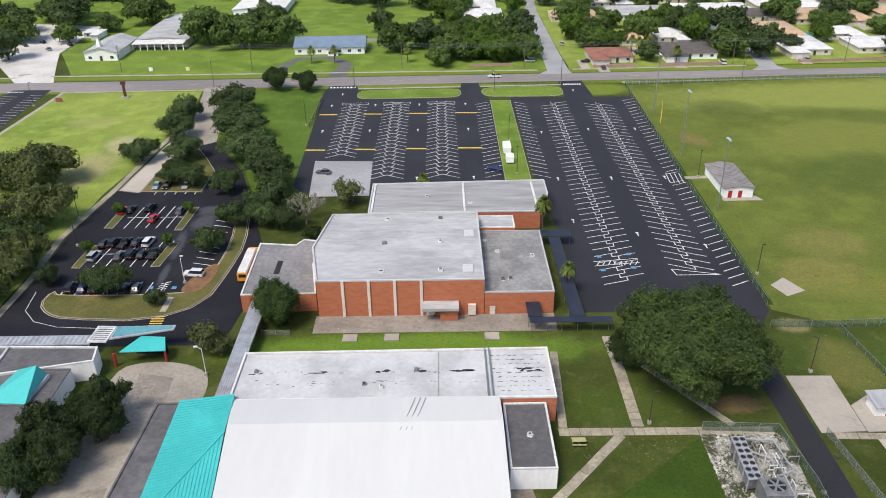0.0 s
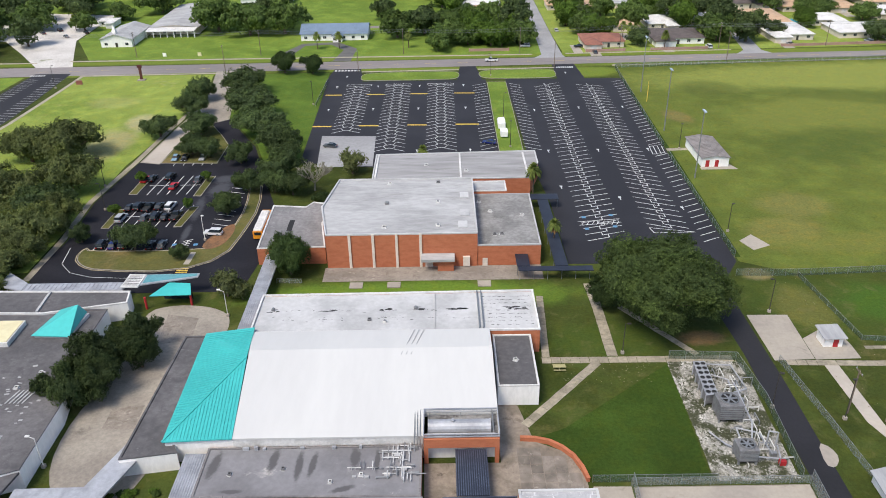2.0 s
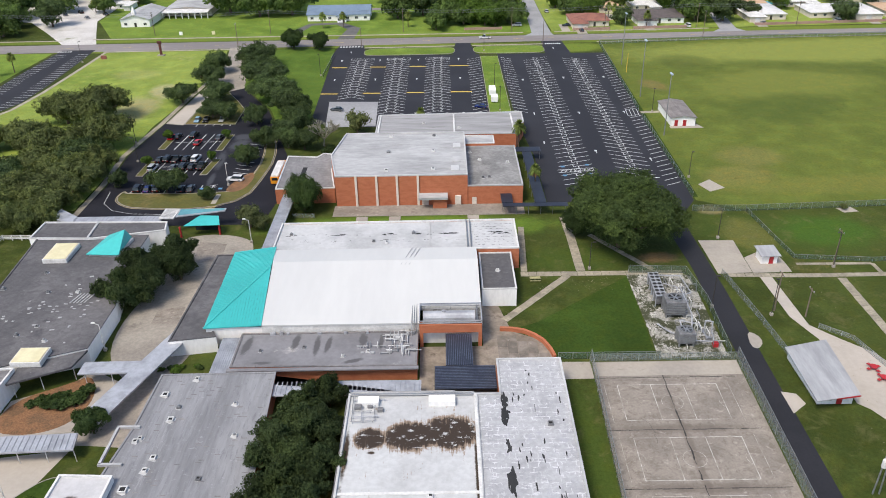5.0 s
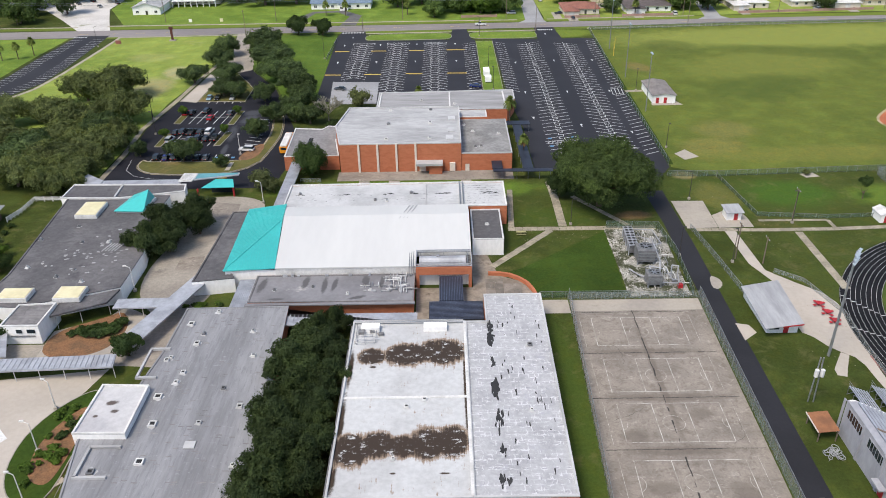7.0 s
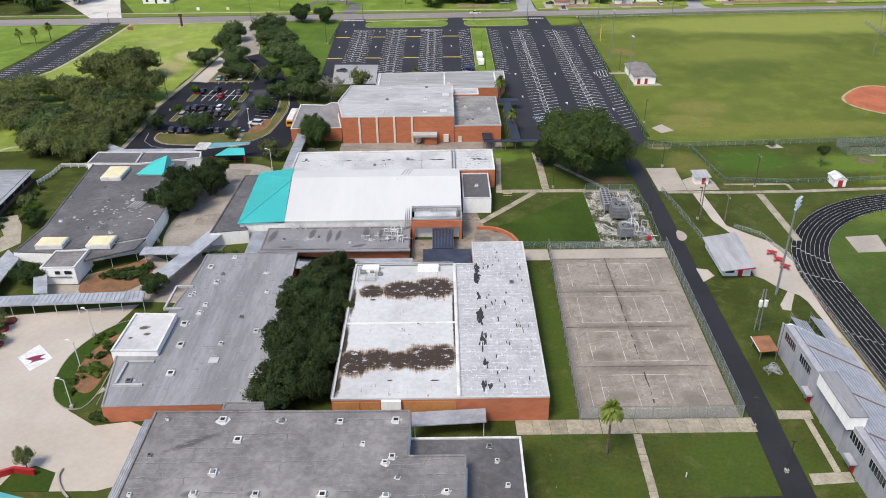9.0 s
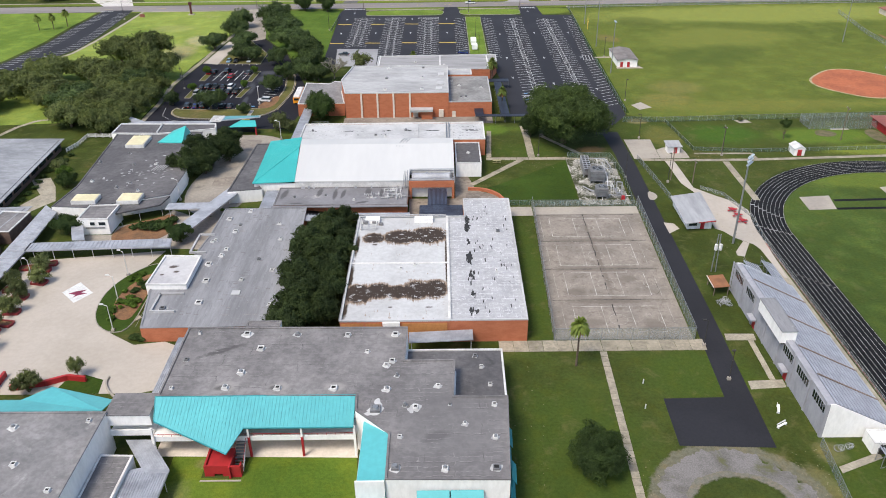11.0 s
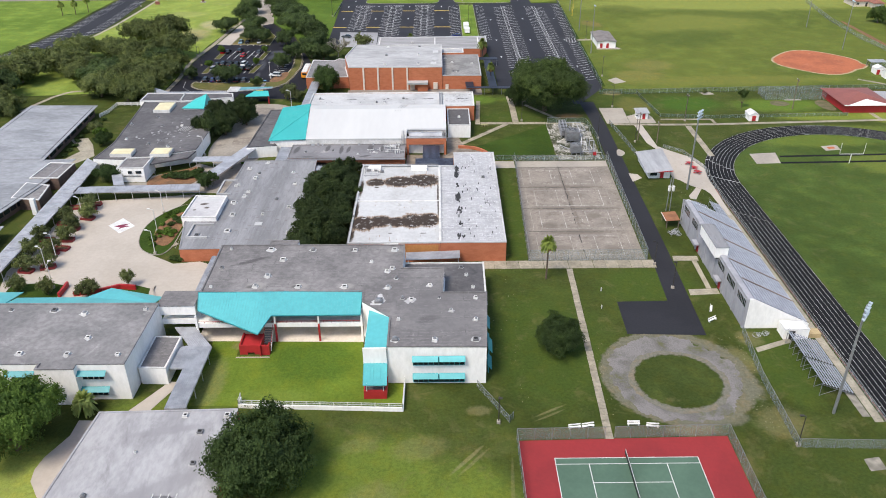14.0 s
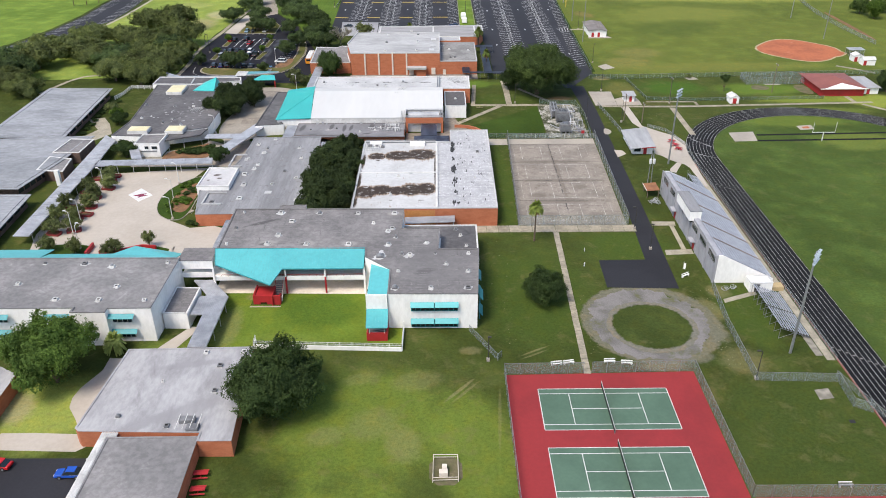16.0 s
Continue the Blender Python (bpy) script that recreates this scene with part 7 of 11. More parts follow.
for x0, y0, x1, y1 in ((-116.6, 121.6, -110.2, 125.8), (-104.6, 121.4, -98.9, 126.2), (-115.8, 160.4, -110.2, 168.2)):
    ob = thing("skylight", (x0 + x1) / 2, (y0 + y1) / 2, 3.9, "raised skylight with yellowed plastic top", "skylight", "roof skylights")
    bm = bmesh.new()
    box(bm, x0, y0, 3.86, x1, y1, 4.9)
    part("curb", bm, M_TRIM, ob)
    bm = bmesh.new()
    prism(bm, inset([(x0, y0), (x1, y0), (x1, y1), (x0, y1)], 0.25), 4.9, 5.05)
    part("dome", bm, M_YELLOWISH, ob)
ob = thing("teal_dormer", -102, 167, 3.9, "teal metal roof dormer", "dormer")
bm = bmesh.new()
slab(bm, [(-106.8, 163.2, 4.6), (-99.0, 162.6, 4.6), (-99.6, 170.0, 7.4)], 0.15)
slab(bm, [(-106.8, 163.2, 4.6), (-99.6, 170.0, 7.4), (-104.5, 172, 5.0)], 0.15)
slab(bm, [(-99.0, 162.6, 4.6), (-98.8, 171, 5.0), (-99.6, 170.0, 7.4)], 0.15)
part("roof", bm, M_TEAL, ob)
bm = bmesh.new()
prism(bm, [(-106.4, 163.5), (-99.4, 163.0), (-98.4, 171), (-104.3, 171.6)], 3.86, 4.6)
part("curb", bm, M_TRIM, ob)
ent = thing("entrance_canopy", -86, 182, 0, "white and teal entrance canopy on red columns", "canopy")
bm = bmesh.new()
ring_wall(bm, [(-95.6, 181.4), (-91.8, 181.2), (-91.6, 186.6), (-95.4, 186.8)], 0.3, 4.3, 4.6)
slats = part("slatted_roof", bm, M_TRIM, ent, "white slatted canopy end")
for k in range(7):
    bm = bmesh.new()
    bar(bm, (-95.3, 181.9 + 0.68 * k, 4.5), (-91.9, 181.8 + 0.68 * k, 4.5), 0.3, 0.12)
    part("slat", bm, M_TRIM, slats)
bm = bmesh.new()
slab(bm, [(-91.6, 182.2, 4.5), (-79.8, 185.4, 4.4), (-79.8, 187.0, 4.4), (-91.6, 186.6, 4.5)], 0.25)
part("roof", bm, M_GALV, ent)
bm = bmesh.new()
slab(bm, [(-91.3, 182.9, 4.56), (-80.2, 185.8, 4.46), (-80.2, 186.8, 4.46), (-91.3, 186.4, 4.56)], 0.05)
part("teal_panel", bm, material("faded_teal_sheet", (0.12, 0.34, 0.38), rough=0.5), ent)
bm = bmesh.new()
slab(bm, [(-89.0, 179.6, 3.2), (-80.0, 179.9, 3.2), (-81.0, 183.4, 4.0), (-85.9, 184.0, 3.9)], 0.15)
part("teal_roof", bm, M_TEAL, ent)
for x, y in ((-90, 179.4), (-80.5, 180.7)):
    bm = bmesh.new()
    rod(bm, (x, y, 0), (x, y, 3.0), 0.27, 12)
    part("column", bm, M_RED, ent, "red round column")
bm = bmesh.new()
box(bm, -87.4, 183.4, 0, -81, 183.6, 2.8)
part("glazing", bm, M_GLASS, ent)

# far west classroom wings
WINGS = []
WINGS.append(building("classroom_wing", [(-161, 122), (-137.4, 121.6), (-139.6, 169), (-161, 169.4)], 3.5, M_WINGWALL, M_ROOFWING, "long classroom wing with pale grey roof", 0.06, M_ROOFWING))
WINGS.append(building("classroom_wing", [(-165, 84), (-134, 83.4), (-130, 104), (-128.4, 120.8), (-165, 118)], 3.4, M_WINGWALL, M_ROOFWING, "brick classroom wing with pale grey roof", 0.06, M_ROOFWING))
building("entry_block", [(-134.4, 107.6), (-126.2, 107.4), (-125.8, 118.2), (-133.2, 118.8)], 3.6, M_WINGWALL, M_ROOFDK, "low entry block with dark roof and white fascia", 0.15)
building("entry_porch", [(-133.8, 95.2), (-125.8, 94.0), (-126.9, 103.4), (-134.2, 105.2)], 3.3, M_WINGWALL, M_ROOFDK, "low porch block with dark roof and white fascia", 0.2)
WINGS.append(building("classroom_wing", [(-170, 40), (-127.6, 44), (-129.2, 78), (-170, 78)], 3.2, M_WINGWALL, M_ROOFWING, "brick classroom wing with grey roof", 0.06, M_ROOFWING))

for wing, pts, h in zip(WINGS, ([(-161, 122), (-137.4, 121.6), (-139.6, 169), (-161, 169.4)], [(-165, 84), (-134, 83.4), (-130, 104), (-128.4, 120.8), (-165, 118)], [(-170, 40), (-127.6, 44), (-129.2, 78), (-170, 78)]), (3.5, 3.4, 3.2)):
    bm = bmesh.new()
    ring_wall(bm, inset(pts, -1.2), 1.14, h - 0.24, h - 0.08)
    part("eave", bm, M_ROOFWING, wing)
    (x0, y0), (x1, y1) = pts[1], pts[2]
    n = 8
    for k in range(n):
        f, g = (k + 0.12) / n, (k + 0.88) / n
        bm = bmesh.new()
        bar(bm, (x0 + (x1 - x0) * f + 0.05, y0 + (y1 - y0) * f, 1.9), (x0 + (x1 - x0) * g + 0.05, y0 + (y1 - y0) * g, 1.9), 0.12, 1.3)
        part("window", bm, M_GLASS, wing, "dark strip window")
bm = bmesh.new()
box(bm, -127.0, 91.4, 0, -125.8, 92.4, 4.6)
single("white_pier", bm, M_WHITE, "free-standing white pier beside the porch", "pier")
flat_canopy("ribbed_canopy", [(-74.6, -13.4), (-71.8, -13.1), (-71.9, -15.1), (-73.45, -15.1), (-73.45, -50), (-75.2, -50)], 3.3, M_TRIM, "white ribbed canopy along the annex wall", 0.15, [(-75.0, -20), (-75.0, -30), (-75.0, -40)], [(((-75.0, -49.6), (-73.6, -49.6)), ((-74.4, -15.2), (-73.6, -15.2)), 5), (((-74.4, -15), (-72.1, -15)), ((-74.4, -13.5), (-72.1, -13.3)), 7)])
ob = thing("utility_enclosure", -17.3, -20.2, 0, "low white rail enclosure round a pale utility box", "enclosure")
for a, b in (((-19.4, -22.8), (-15.3, -22.7)), ((-15.3, -22.7), (-15.3, -17.7)), ((-15.3, -17.7), (-19.3, -17.7)), ((-19.3, -17.7), (-19.4, -22.8))):
    for z in (0.55, 1.1):
        bm = bmesh.new()
        rod(bm, (*a, z), (*b, z), 0.05, 6)
        part("rail", bm, M_CREAM, ob)
    bm = bmesh.new()
    rod(bm, (*a, 0), (*a, 1.15), 0.06, 6)
    part("post", bm, M_CREAM, ob)
bm = bmesh.new()
box(bm, -18.4, -21.6, 0, -17.0, -20.6, 0.8)
box(bm, -17.9, -20.6, 0, -17.1, -19.6, 0.9)
part("box", bm, M_CREAM, ob, "pale utility box")
ground_patch("bare_earth", smooth([(-20, -23.4), (-14.6, -23.4), (-14.6, -17.2), (-20, -17.2)], 1), 0.02, M_DIRT, "worn bare earth in the enclosure", "soil")
# covered walks
flat_canopy("covered_walk", [(-119, 102.8), (-85.4, 104.4), (-84.6, 100.4), (-111.5, 99.3), (-118.8, 98.7)], 2.9, M_GALV, "galvanised covered walk along the plaza", 0.3, [(-117 + k * 4.6, 99.4 + 0.2 * k) for k in range(8)], [(((-118, 99), (-85, 100.6)), ((-118, 102.6), (-85.6, 104.2)), 34)])
flat_canopy("covered_walk", [(-124.2, 123.6), (-119.6, 119), (-118.4, 98.6), (-118.4, 56), (-122.4, 56), (-123.4, 99)], 2.9, M_GALV, "galvanised covered walk beside the classrooms", 0.3, [(-118.8, 58 + k * 5.5) for k in range(8)], [(((-122.2, 56.4), (-123.2, 98.6)), ((-118.6, 56.4), (-118.6, 98.6)), 40), (((-123.3, 99), (-124, 123)), ((-118.7, 99), (-119.6, 119.2)), 20)])
flat_canopy("covered_walk", [(-92, 120.4), (-82.0, 120.6), (-80.6, 124.2), (-92, 124)], 2.9, M_GALV, "galvanised covered walk over the drive", 0.3, [(-91, 121), (-86, 121)])
flat_canopy("covered_walk", [(-77.6, 134.6), (-73.8, 133.0), (-82.8, 106.6), (-86.9, 107.8)], 3.0, M_GALV, "galvanised covered walk beside the drive", 0.3, [(-86, 109.4), (-82, 121), (-79, 129)])
flat_canopy("covered_walk", [(-113, 112), (-110, 112), (-106.5, 104.2), (-109.6, 104.2)], 2.85, M_GALV, "galvanised covered walk to the office", 0.25)
flat_canopy("covered_walk", [(-67, 197.8), (-63.6, 197.8), (-63.8, 161.8), (-67.0, 161.8)], 3.0, M_GALV, "galvanised ribbed covered walk", 0.3, [(-66.8, 165 + 5 * k) for k in range(6)], [(((-66.8, 162), (-63.8, 162)), ((-66.8, 197), (-63.8, 197)), 7)])
flat_canopy("covered_walk", [(-67.4, 131), (-63.8, 131), (-63.8, 117), (-67.4, 117)], 3.0, M_GALV, "galvanised ribbed covered walk", 0.25, [], [(((-67.2, 117.2), (-64, 117.2)), ((-67.2, 130.8), (-64, 130.8)), 8)])
flat_canopy("covered_walk", [(-63, 117.4), (-28, 117), (-28, 113), (-55, 113.2), (-55, 119)], 2.9, M_GALV, "galvanised ribbed covered walk", 0.25, [], [(((-54, 113.4), (-28.4, 113.4)), ((-54, 117), (-28.4, 117)), 30)])
flat_canopy("dark_canopy", [(-23.5, 121), (-18.4, 121), (-18.4, 131), (-23.5, 131)], 3.1, M_NAVY, "dark corrugated canopy over the patio", 0.15, [(-23.2, 121.4), (-18.7, 121.4)], [(((-23.4, 121), (-18.5, 121)), ((-23.4, 131), (-18.5, 131)), 14)], M_STEEL)
flat_canopy("dark_canopy", [(-25.6, 114.2), (-14.4, 114.2), (-14.4, 120.9), (-25.6, 120.9)], 3.0, M_NAVY, "dark corrugated canopy over the patio", 0.15, [(-25.2, 114.6), (-25.2, 120.6)], [(((-25.5, 114.4), (-25.5, 120.7)), ((-14.5, 114.4), (-14.5, 120.7)), 14)], M_STEEL)
flat_canopy("dark_canopy", [(-8.2, 190.4), (-5.2, 190.4), (-5.2, 196), (-8.2, 196)], 3.0, M_NAVY, "dark corrugated canopy at the brick wing", 0.15, [(-8, 190.8), (-5.4, 190.8)], None, M_STEEL)
flat_canopy("dark_canopy", [(-8.0, 188.4), (9, 188.0), (9, 190.2), (-8, 190.3)], 2.9, M_NAVY, "dark corrugated canopy along the fence", 0.15, [(-7.6 + 3.2 * k, 189.2) for k in range(6)], None, M_STEEL)
flat_canopy("dark_canopy", [(0.6, 190.4), (3.6, 190.4), (3.2, 226), (0.4, 226)], 2.9, M_NAVY, "dark corrugated canopy beside the brick wing", 0.15, [(0.8, 194 + 6 * k) for k in range(6)], None, M_STEEL)
flat_canopy("dark_canopy", [(-1.8, 226), (6.2, 226), (6.2, 229.4), (-1.8, 229.6)], 3.0, M_NAVY, "dark corrugated canopy by the lot", 0.15, [(6, 227), (-1.4, 227)], None, M_STEEL)
flat_canopy("loading_canopy", [(-26.5, 60.2), (-14.0, 61.0), (-14.0, 64.4), (-26.6, 63.6)], 3.4, M_GALV, "pale metal canopy at the gymnasium wall", 0.2, [(-26, 60.6), (-14.4, 61.4)], [(((-26.4, 60.4), (-14.2, 61.1)), ((-26.5, 63.4), (-14.2, 64.2)), 40)])

flat_canopy("covered_walk", [(-71.6, 62.4), (-68.6, 62.4), (-68.4, 40.6), (-71.4, 40.6)], 3.6, M_GALV, "galvanised ribbed covered walk beside the main building", 0.25, [(-71.3, 42 + 6.4 * k) for k in range(4)], [(((-71.4, 40.8), (-68.6, 40.8)), ((-71.5, 62.2), (-68.8, 62.2)), 8)])
ob = thing("white_rail_fence", -131, 176, 0, "white rail fence at the office lawn", "fence")
for (x0, y0), (x1, y1) in (((-137.2, 166.8), (-135.8, 172)), ((-135.8, 172), (-135.4, 179.4)), ((-135.4, 179.4), (-126, 179.2))):
    for z in (0.5, 0.9, 1.3):
        bm = bmesh.new()
        bar(bm, (x0, y0, z), (x1, y1, z), 0.08, 0.22)
        part("rail", bm, M_POLEW, ob)
    for k in range(4):
        bm = bmesh.new()
        x, y = x0 + (x1 - x0) * (k + 0.1) / 4, y0 + (y1 - y0) * (k + 0.1) / 4
        box(bm, x - 0.1, y - 0.1, 0, x + 0.1, y + 0.1, 1.5)
        part("post", bm, M_POLEW, ob)
# ---- trees ----


def crown_mesh(name, seed, mat, blobs=16, cards=2600, flat=0.62, leaf=0.04, limbs=0, lobe=1.0, wob=0.13):
    """A crown of radius 1: overlapping lobes, each clad in small leaf clumps, with gaps and an uneven outline."""
    rng = random.Random(seed)
    lobes = [(Vector((0, 0, 0.0)), 0.42, True)]
    main = limbs or max(12, blobs // 4)
    for k in range(main):
        a, d = k * 2.4 + rng.uniform(-0.6, 0.6), 0.72 * math.sqrt((k + 0.6) / main) * rng.uniform(0.8, 1.08)
        h = (1 - d * d) * flat * 0.55 + rng.uniform(-0.22, 0.1)
        lobes.append((Vector((d * math.cos(a), d * math.sin(a), h)), rng.uniform(0.17, 0.32) * lobe, True))
    for k in range(blobs):
        c, r, _ = rng.choice(lobes[1: 1 + main])
        n = Vector((rng.gauss(0, 1), rng.gauss(0, 1), rng.uniform(-0.4, 1.2))).normalized()
        lobes.append((c + Vector((n.x * r, n.y * r, n.z * r * 0.8)) * rng.uniform(0.75, 1.1), rng.uniform(0.07, 0.17), False))
    verts, faces = [], []
    total = sum(r * r for _, r, _ in lobes)
    for c, r, core in lobes:
        # inner mass
        n0 = len(verts)
        for i in range(5 if core else 0):
            for j in range(7):
                th, ph = math.pi * (i + 0.5) / 5, math.tau * j / 7
                q = r * rng.uniform(0.5, 0.78)
                verts.append((c.x + q * math.sin(th) * math.cos(ph), c.y + q * math.sin(th) * math.sin(ph), c.z + 0.8 * q * math.cos(th)))
        for i in range(4 if core else 0):
            for j in range(7):
                faces.append((n0 + i * 7 + j, n0 + i * 7 + (j + 1) % 7, n0 + (i + 1) * 7 + (j + 1) % 7, n0 + (i + 1) * 7 + j))
        for _ in range(int(2 * cards * r * r / total)):
            z = rng.uniform(-0.75, 1)
            ph = rng.uniform(0, math.tau)
            s = math.sqrt(1 - z * z)
            n = Vector((s * math.cos(ph), s * math.sin(ph), z))
            p = c + Vector((n.x, n.y, n.z * 0.8)) * r * rng.uniform(0.72, 1.2)
            p += wob * Vector(noise.noise_vector(p * 3.1 + Vector((seed, 0, 0)))) + 0.07 * Vector(noise.noise_vector(p * 9.0))
            n = (n * 0.75 + p * 0.9 + Vector((rng.gauss(0, 0.72), rng.gauss(0, 0.72), rng.gauss(0.2, 0.6)))).normalized()
            u = n.orthogonal().normalized()
            u.rotate(Matrix.Rotation(rng.uniform(0, math.tau), 3, n))
            w = n.cross(u)
            q, e = leaf * rng.uniform(0.5, 1.15), leaf * rng.uniform(0.45, 1.0)
            i = len(verts)
            for pt in (p + u * q, p - u * q * 0.5 + w * e, p - u * q * 0.6 - w * e - n * e * 0.3):
                verts.append(tuple(pt))
            faces.append((i, i + 1, i + 2))
    me = bpy.data.meshes.new(name)
    me.from_pydata(verts, [], faces)
    me.materials.append(mat)
    return me


def trunk_mesh(name, seed, height=1.0):
    rng = random.Random(seed)
    bm = bmesh.new()
    rod(bm, (0, 0, -0.02), (0, 0, height * 0.55), 0.075, 8, 0.055)
    for k in range(6):
        a = k * math.tau / 6 + rng.uniform(-0.4, 0.4)
        p = Vector((0, 0, height * rng.uniform(0.35, 0.55)))
        q = p + Vector((0.35 * math.cos(a), 0.35 * math.sin(a), height * rng.uniform(0.25, 0.4)))
        rod(bm, p, q, 0.04, 6, 0.024)
        rod(bm, q, q + Vector((0.3 * math.cos(a + 0.4), 0.3 * math.sin(a + 0.4), 0.2)), 0.024, 5, 0.01)
    return mesh_from(bm, name, M_BARK)


TREE_KINDS = {}


def tree_kind(key, mats, name, label, category, variants, **kw):
    TREE_KINDS[key] = (name, label, category, [(trunk_mesh("trunk", 40 + s), crown_mesh("crown", s, mats, **kw)) for s in variants])


tree_kind("oak", M_LEAF, "oak_tree", "broad dark green live oak on grass", "tree", (1, 2, 3, 4), blobs=75, cards=7800, leaf=0.038)
tree_kind("row", M_LEAFR, "oak_tree", "live oak in a dense row between two roofs", "tree", (11, 12, 13), blobs=60, cards=11000, leaf=0.033, flat=0.9)
tree_kind("lawn", M_LEAFH, "oak_tree", "full leafy green oak on the lawn", "tree", (14,), blobs=95, cards=25000, leaf=0.023, flat=0.95)
tree_kind("lawnd", M_LEAFD, "oak_tree", "wide dark green live oak by the low building", "tree", (15,), blobs=95, cards=25000, leaf=0.023, flat=0.95)
tree_kind("dark", M_LEAFD, "shade_tree", "dense dark green shade tree", "tree", (5, 6, 7), blobs=34, cards=7600, flat=0.8)
tree_kind("bright", M_LEAFB, "young_tree", "bright green leafy tree", "tree", (8, 9), blobs=18, cards=2600, flat=0.85, leaf=0.06)
tree_kind("big", M_LEAFBIG, "great_oak", "huge spreading live oak beside the service road", "tree", (21,), blobs=190, cards=82000, leaf=0.0155, flat=0.85, limbs=44, lobe=0.8, wob=0.06)
tree_kind("olive", M_LEAFO, "grove_oak", "old olive-green oak in the grove", "tree", (51, 52, 53), blobs=75, cards=8200, leaf=0.036)
tree_kind("plaza", M_LEAFP, "young_tree", "small olive-leaved tree", "tree", (54, 55), blobs=22, cards=1500, flat=0.85, leaf=0.05)
tree_kind("far", M_LEAFFAR, "garden_tree", "leafy green tree among houses", "tree", (31, 32, 33), blobs=40, cards=2300, leaf=0.066)
tree_kind("fard", M_LEAF, "garden_tree", "dark green tree among houses", "tree", (34, 35), blobs=40, cards=2300, leaf=0.066, flat=0.8)
tree_kind("farb", M_LEAFB, "garden_tree", "bright green tree among houses", "tree", (36,), blobs=40, cards=2300, leaf=0.066, flat=0.9)
rng_tree = random.Random(77)


def tree(kind, x, y, r, h, group="", z=0.0, label="", deep=0.0):
    """A tree at x, y with crown radius r and total height h."""
    name, lab, cat, variants = TREE_KINDS[kind]
    tm, cm = variants[rng_tree.randrange(len(variants))]
    ob = thing(name, x, y, z, label or lab, cat, group)
    turn = rng_tree.uniform(0, math.tau)
    r *= 1.17 if kind in ("oak", "olive", "far", "fard") else 1.1
    flat = 0.8
    zs = (deep or min((0.8 if kind == "bright" else 0.94) * h, r * 1.9)) / 1.15
    t = new("trunk", tm)
    t.parent = ob
    t.matrix_basis = Matrix.LocRotScale((0, 0, 0), Euler((0, 0, turn)), (r * 0.75, r * 0.75, h * 0.48))
    c = new("crown", cm)
    c.parent = ob
    c.matrix_basis = Matrix.LocRotScale((0, 0, h - zs * 0.8), Euler((0, 0, turn)), (r, r * rng_tree.uniform(0.88, 1.0), zs))
    return ob


tree("big", 19.2, 171.0, 15.4, 19.6, deep=18.8)
tree("lawnd", 9.4, 177.2, 4.4, 7.0, deep=6.6, label="smaller dark oak beside the great oak")
# row between classrooms and gymnasium
for k, y in enumerate((69.5, 76, 83.5, 91, 98.5, 105)):
    tree("row", -49.2 + (1.4 if k % 2 else -1.2), y, 6.2, 8.4 - 0.2 * max(0, k - 4), "tree row between buildings", label="live oak in a dense row between two roofs")
tree("row", -47.4, 110.2, 4.6, 7.0, "tree row between buildings")
tree("row", -44.4, 113.4, 3.6, 6.4, "tree row between buildings")
for k, y in enumerate((71, 79, 87, 95.5, 104)):
    tree("row", -44.2 + (0.8 if k % 2 else 0), y, 4.4, 7.4, "tree row between buildings", label="live oak in a dense row between two roofs")
tree("lawnd", -60.8, 193.4, 5.6, 10.4, deep=10.6, label="dense round dark tree beside the lobby")
tree("lawn", -90.2, 3.4, 9.1, 13.2, deep=13)
tree("lawnd", -47.4, -4.8, 9.5, 12.2, deep=12.2)
tree("lawnd", 5.0, 30.2, 5.5, 6.7, deep=6.7, label="round dark tree beside the lawn path")
for x, y, r, h in ((-87.4, 163, 5.2, 8), (-92.6, 155, 5.4, 9), (-95.0, 147, 5.0, 8), (-85.5, 158.5, 4.4, 8), (-90.5, 149.5, 4.8, 7.5)):
    tree("row", x + 1.4, y, r * 1.08, h * 1.1, "trees beside the drop-off drive", label="leafy oak beside the drop-off drive")
tree("plaza", -73.4, 184.2, 4.6, 7.0, label="olive-leaved tree beside the entrance")
tree("plaza", -69.8, 182.6, 2.6, 4.6, label="small tree beside the entrance")
tree("dark", -84.6, 107.6, 3.4, 5.6)
tree("dark", -114.2, 112.6, 3.8, 5.6)
tree("dark", -126.7, 141.4, 3.2, 4.6)
tree("bright", -129.6, 147.4, 2.6, 4)
for x, y in ((-112.9, 94.6), (-111.4, 89), (-113, 83), (-112, 77), (-113, 70), (-111, 63.6), (-115.4, 62), (-117.6, 70), (-118.4, 76.6), (-116, 87)):
    tree("plaza", x, y, 2.8, 4.8, "plaza planter trees", label="small leafy tree in a red plaza planter")
for x, y, r in ((-96.6, 50.8, 2.6), (-106, 52, 1.9), (-89, 55, 1.6), (-113, 53, 2.2)):
    tree("plaza", x, y, r * 1.15, 4.8, label="thin young tree beside the plaza")
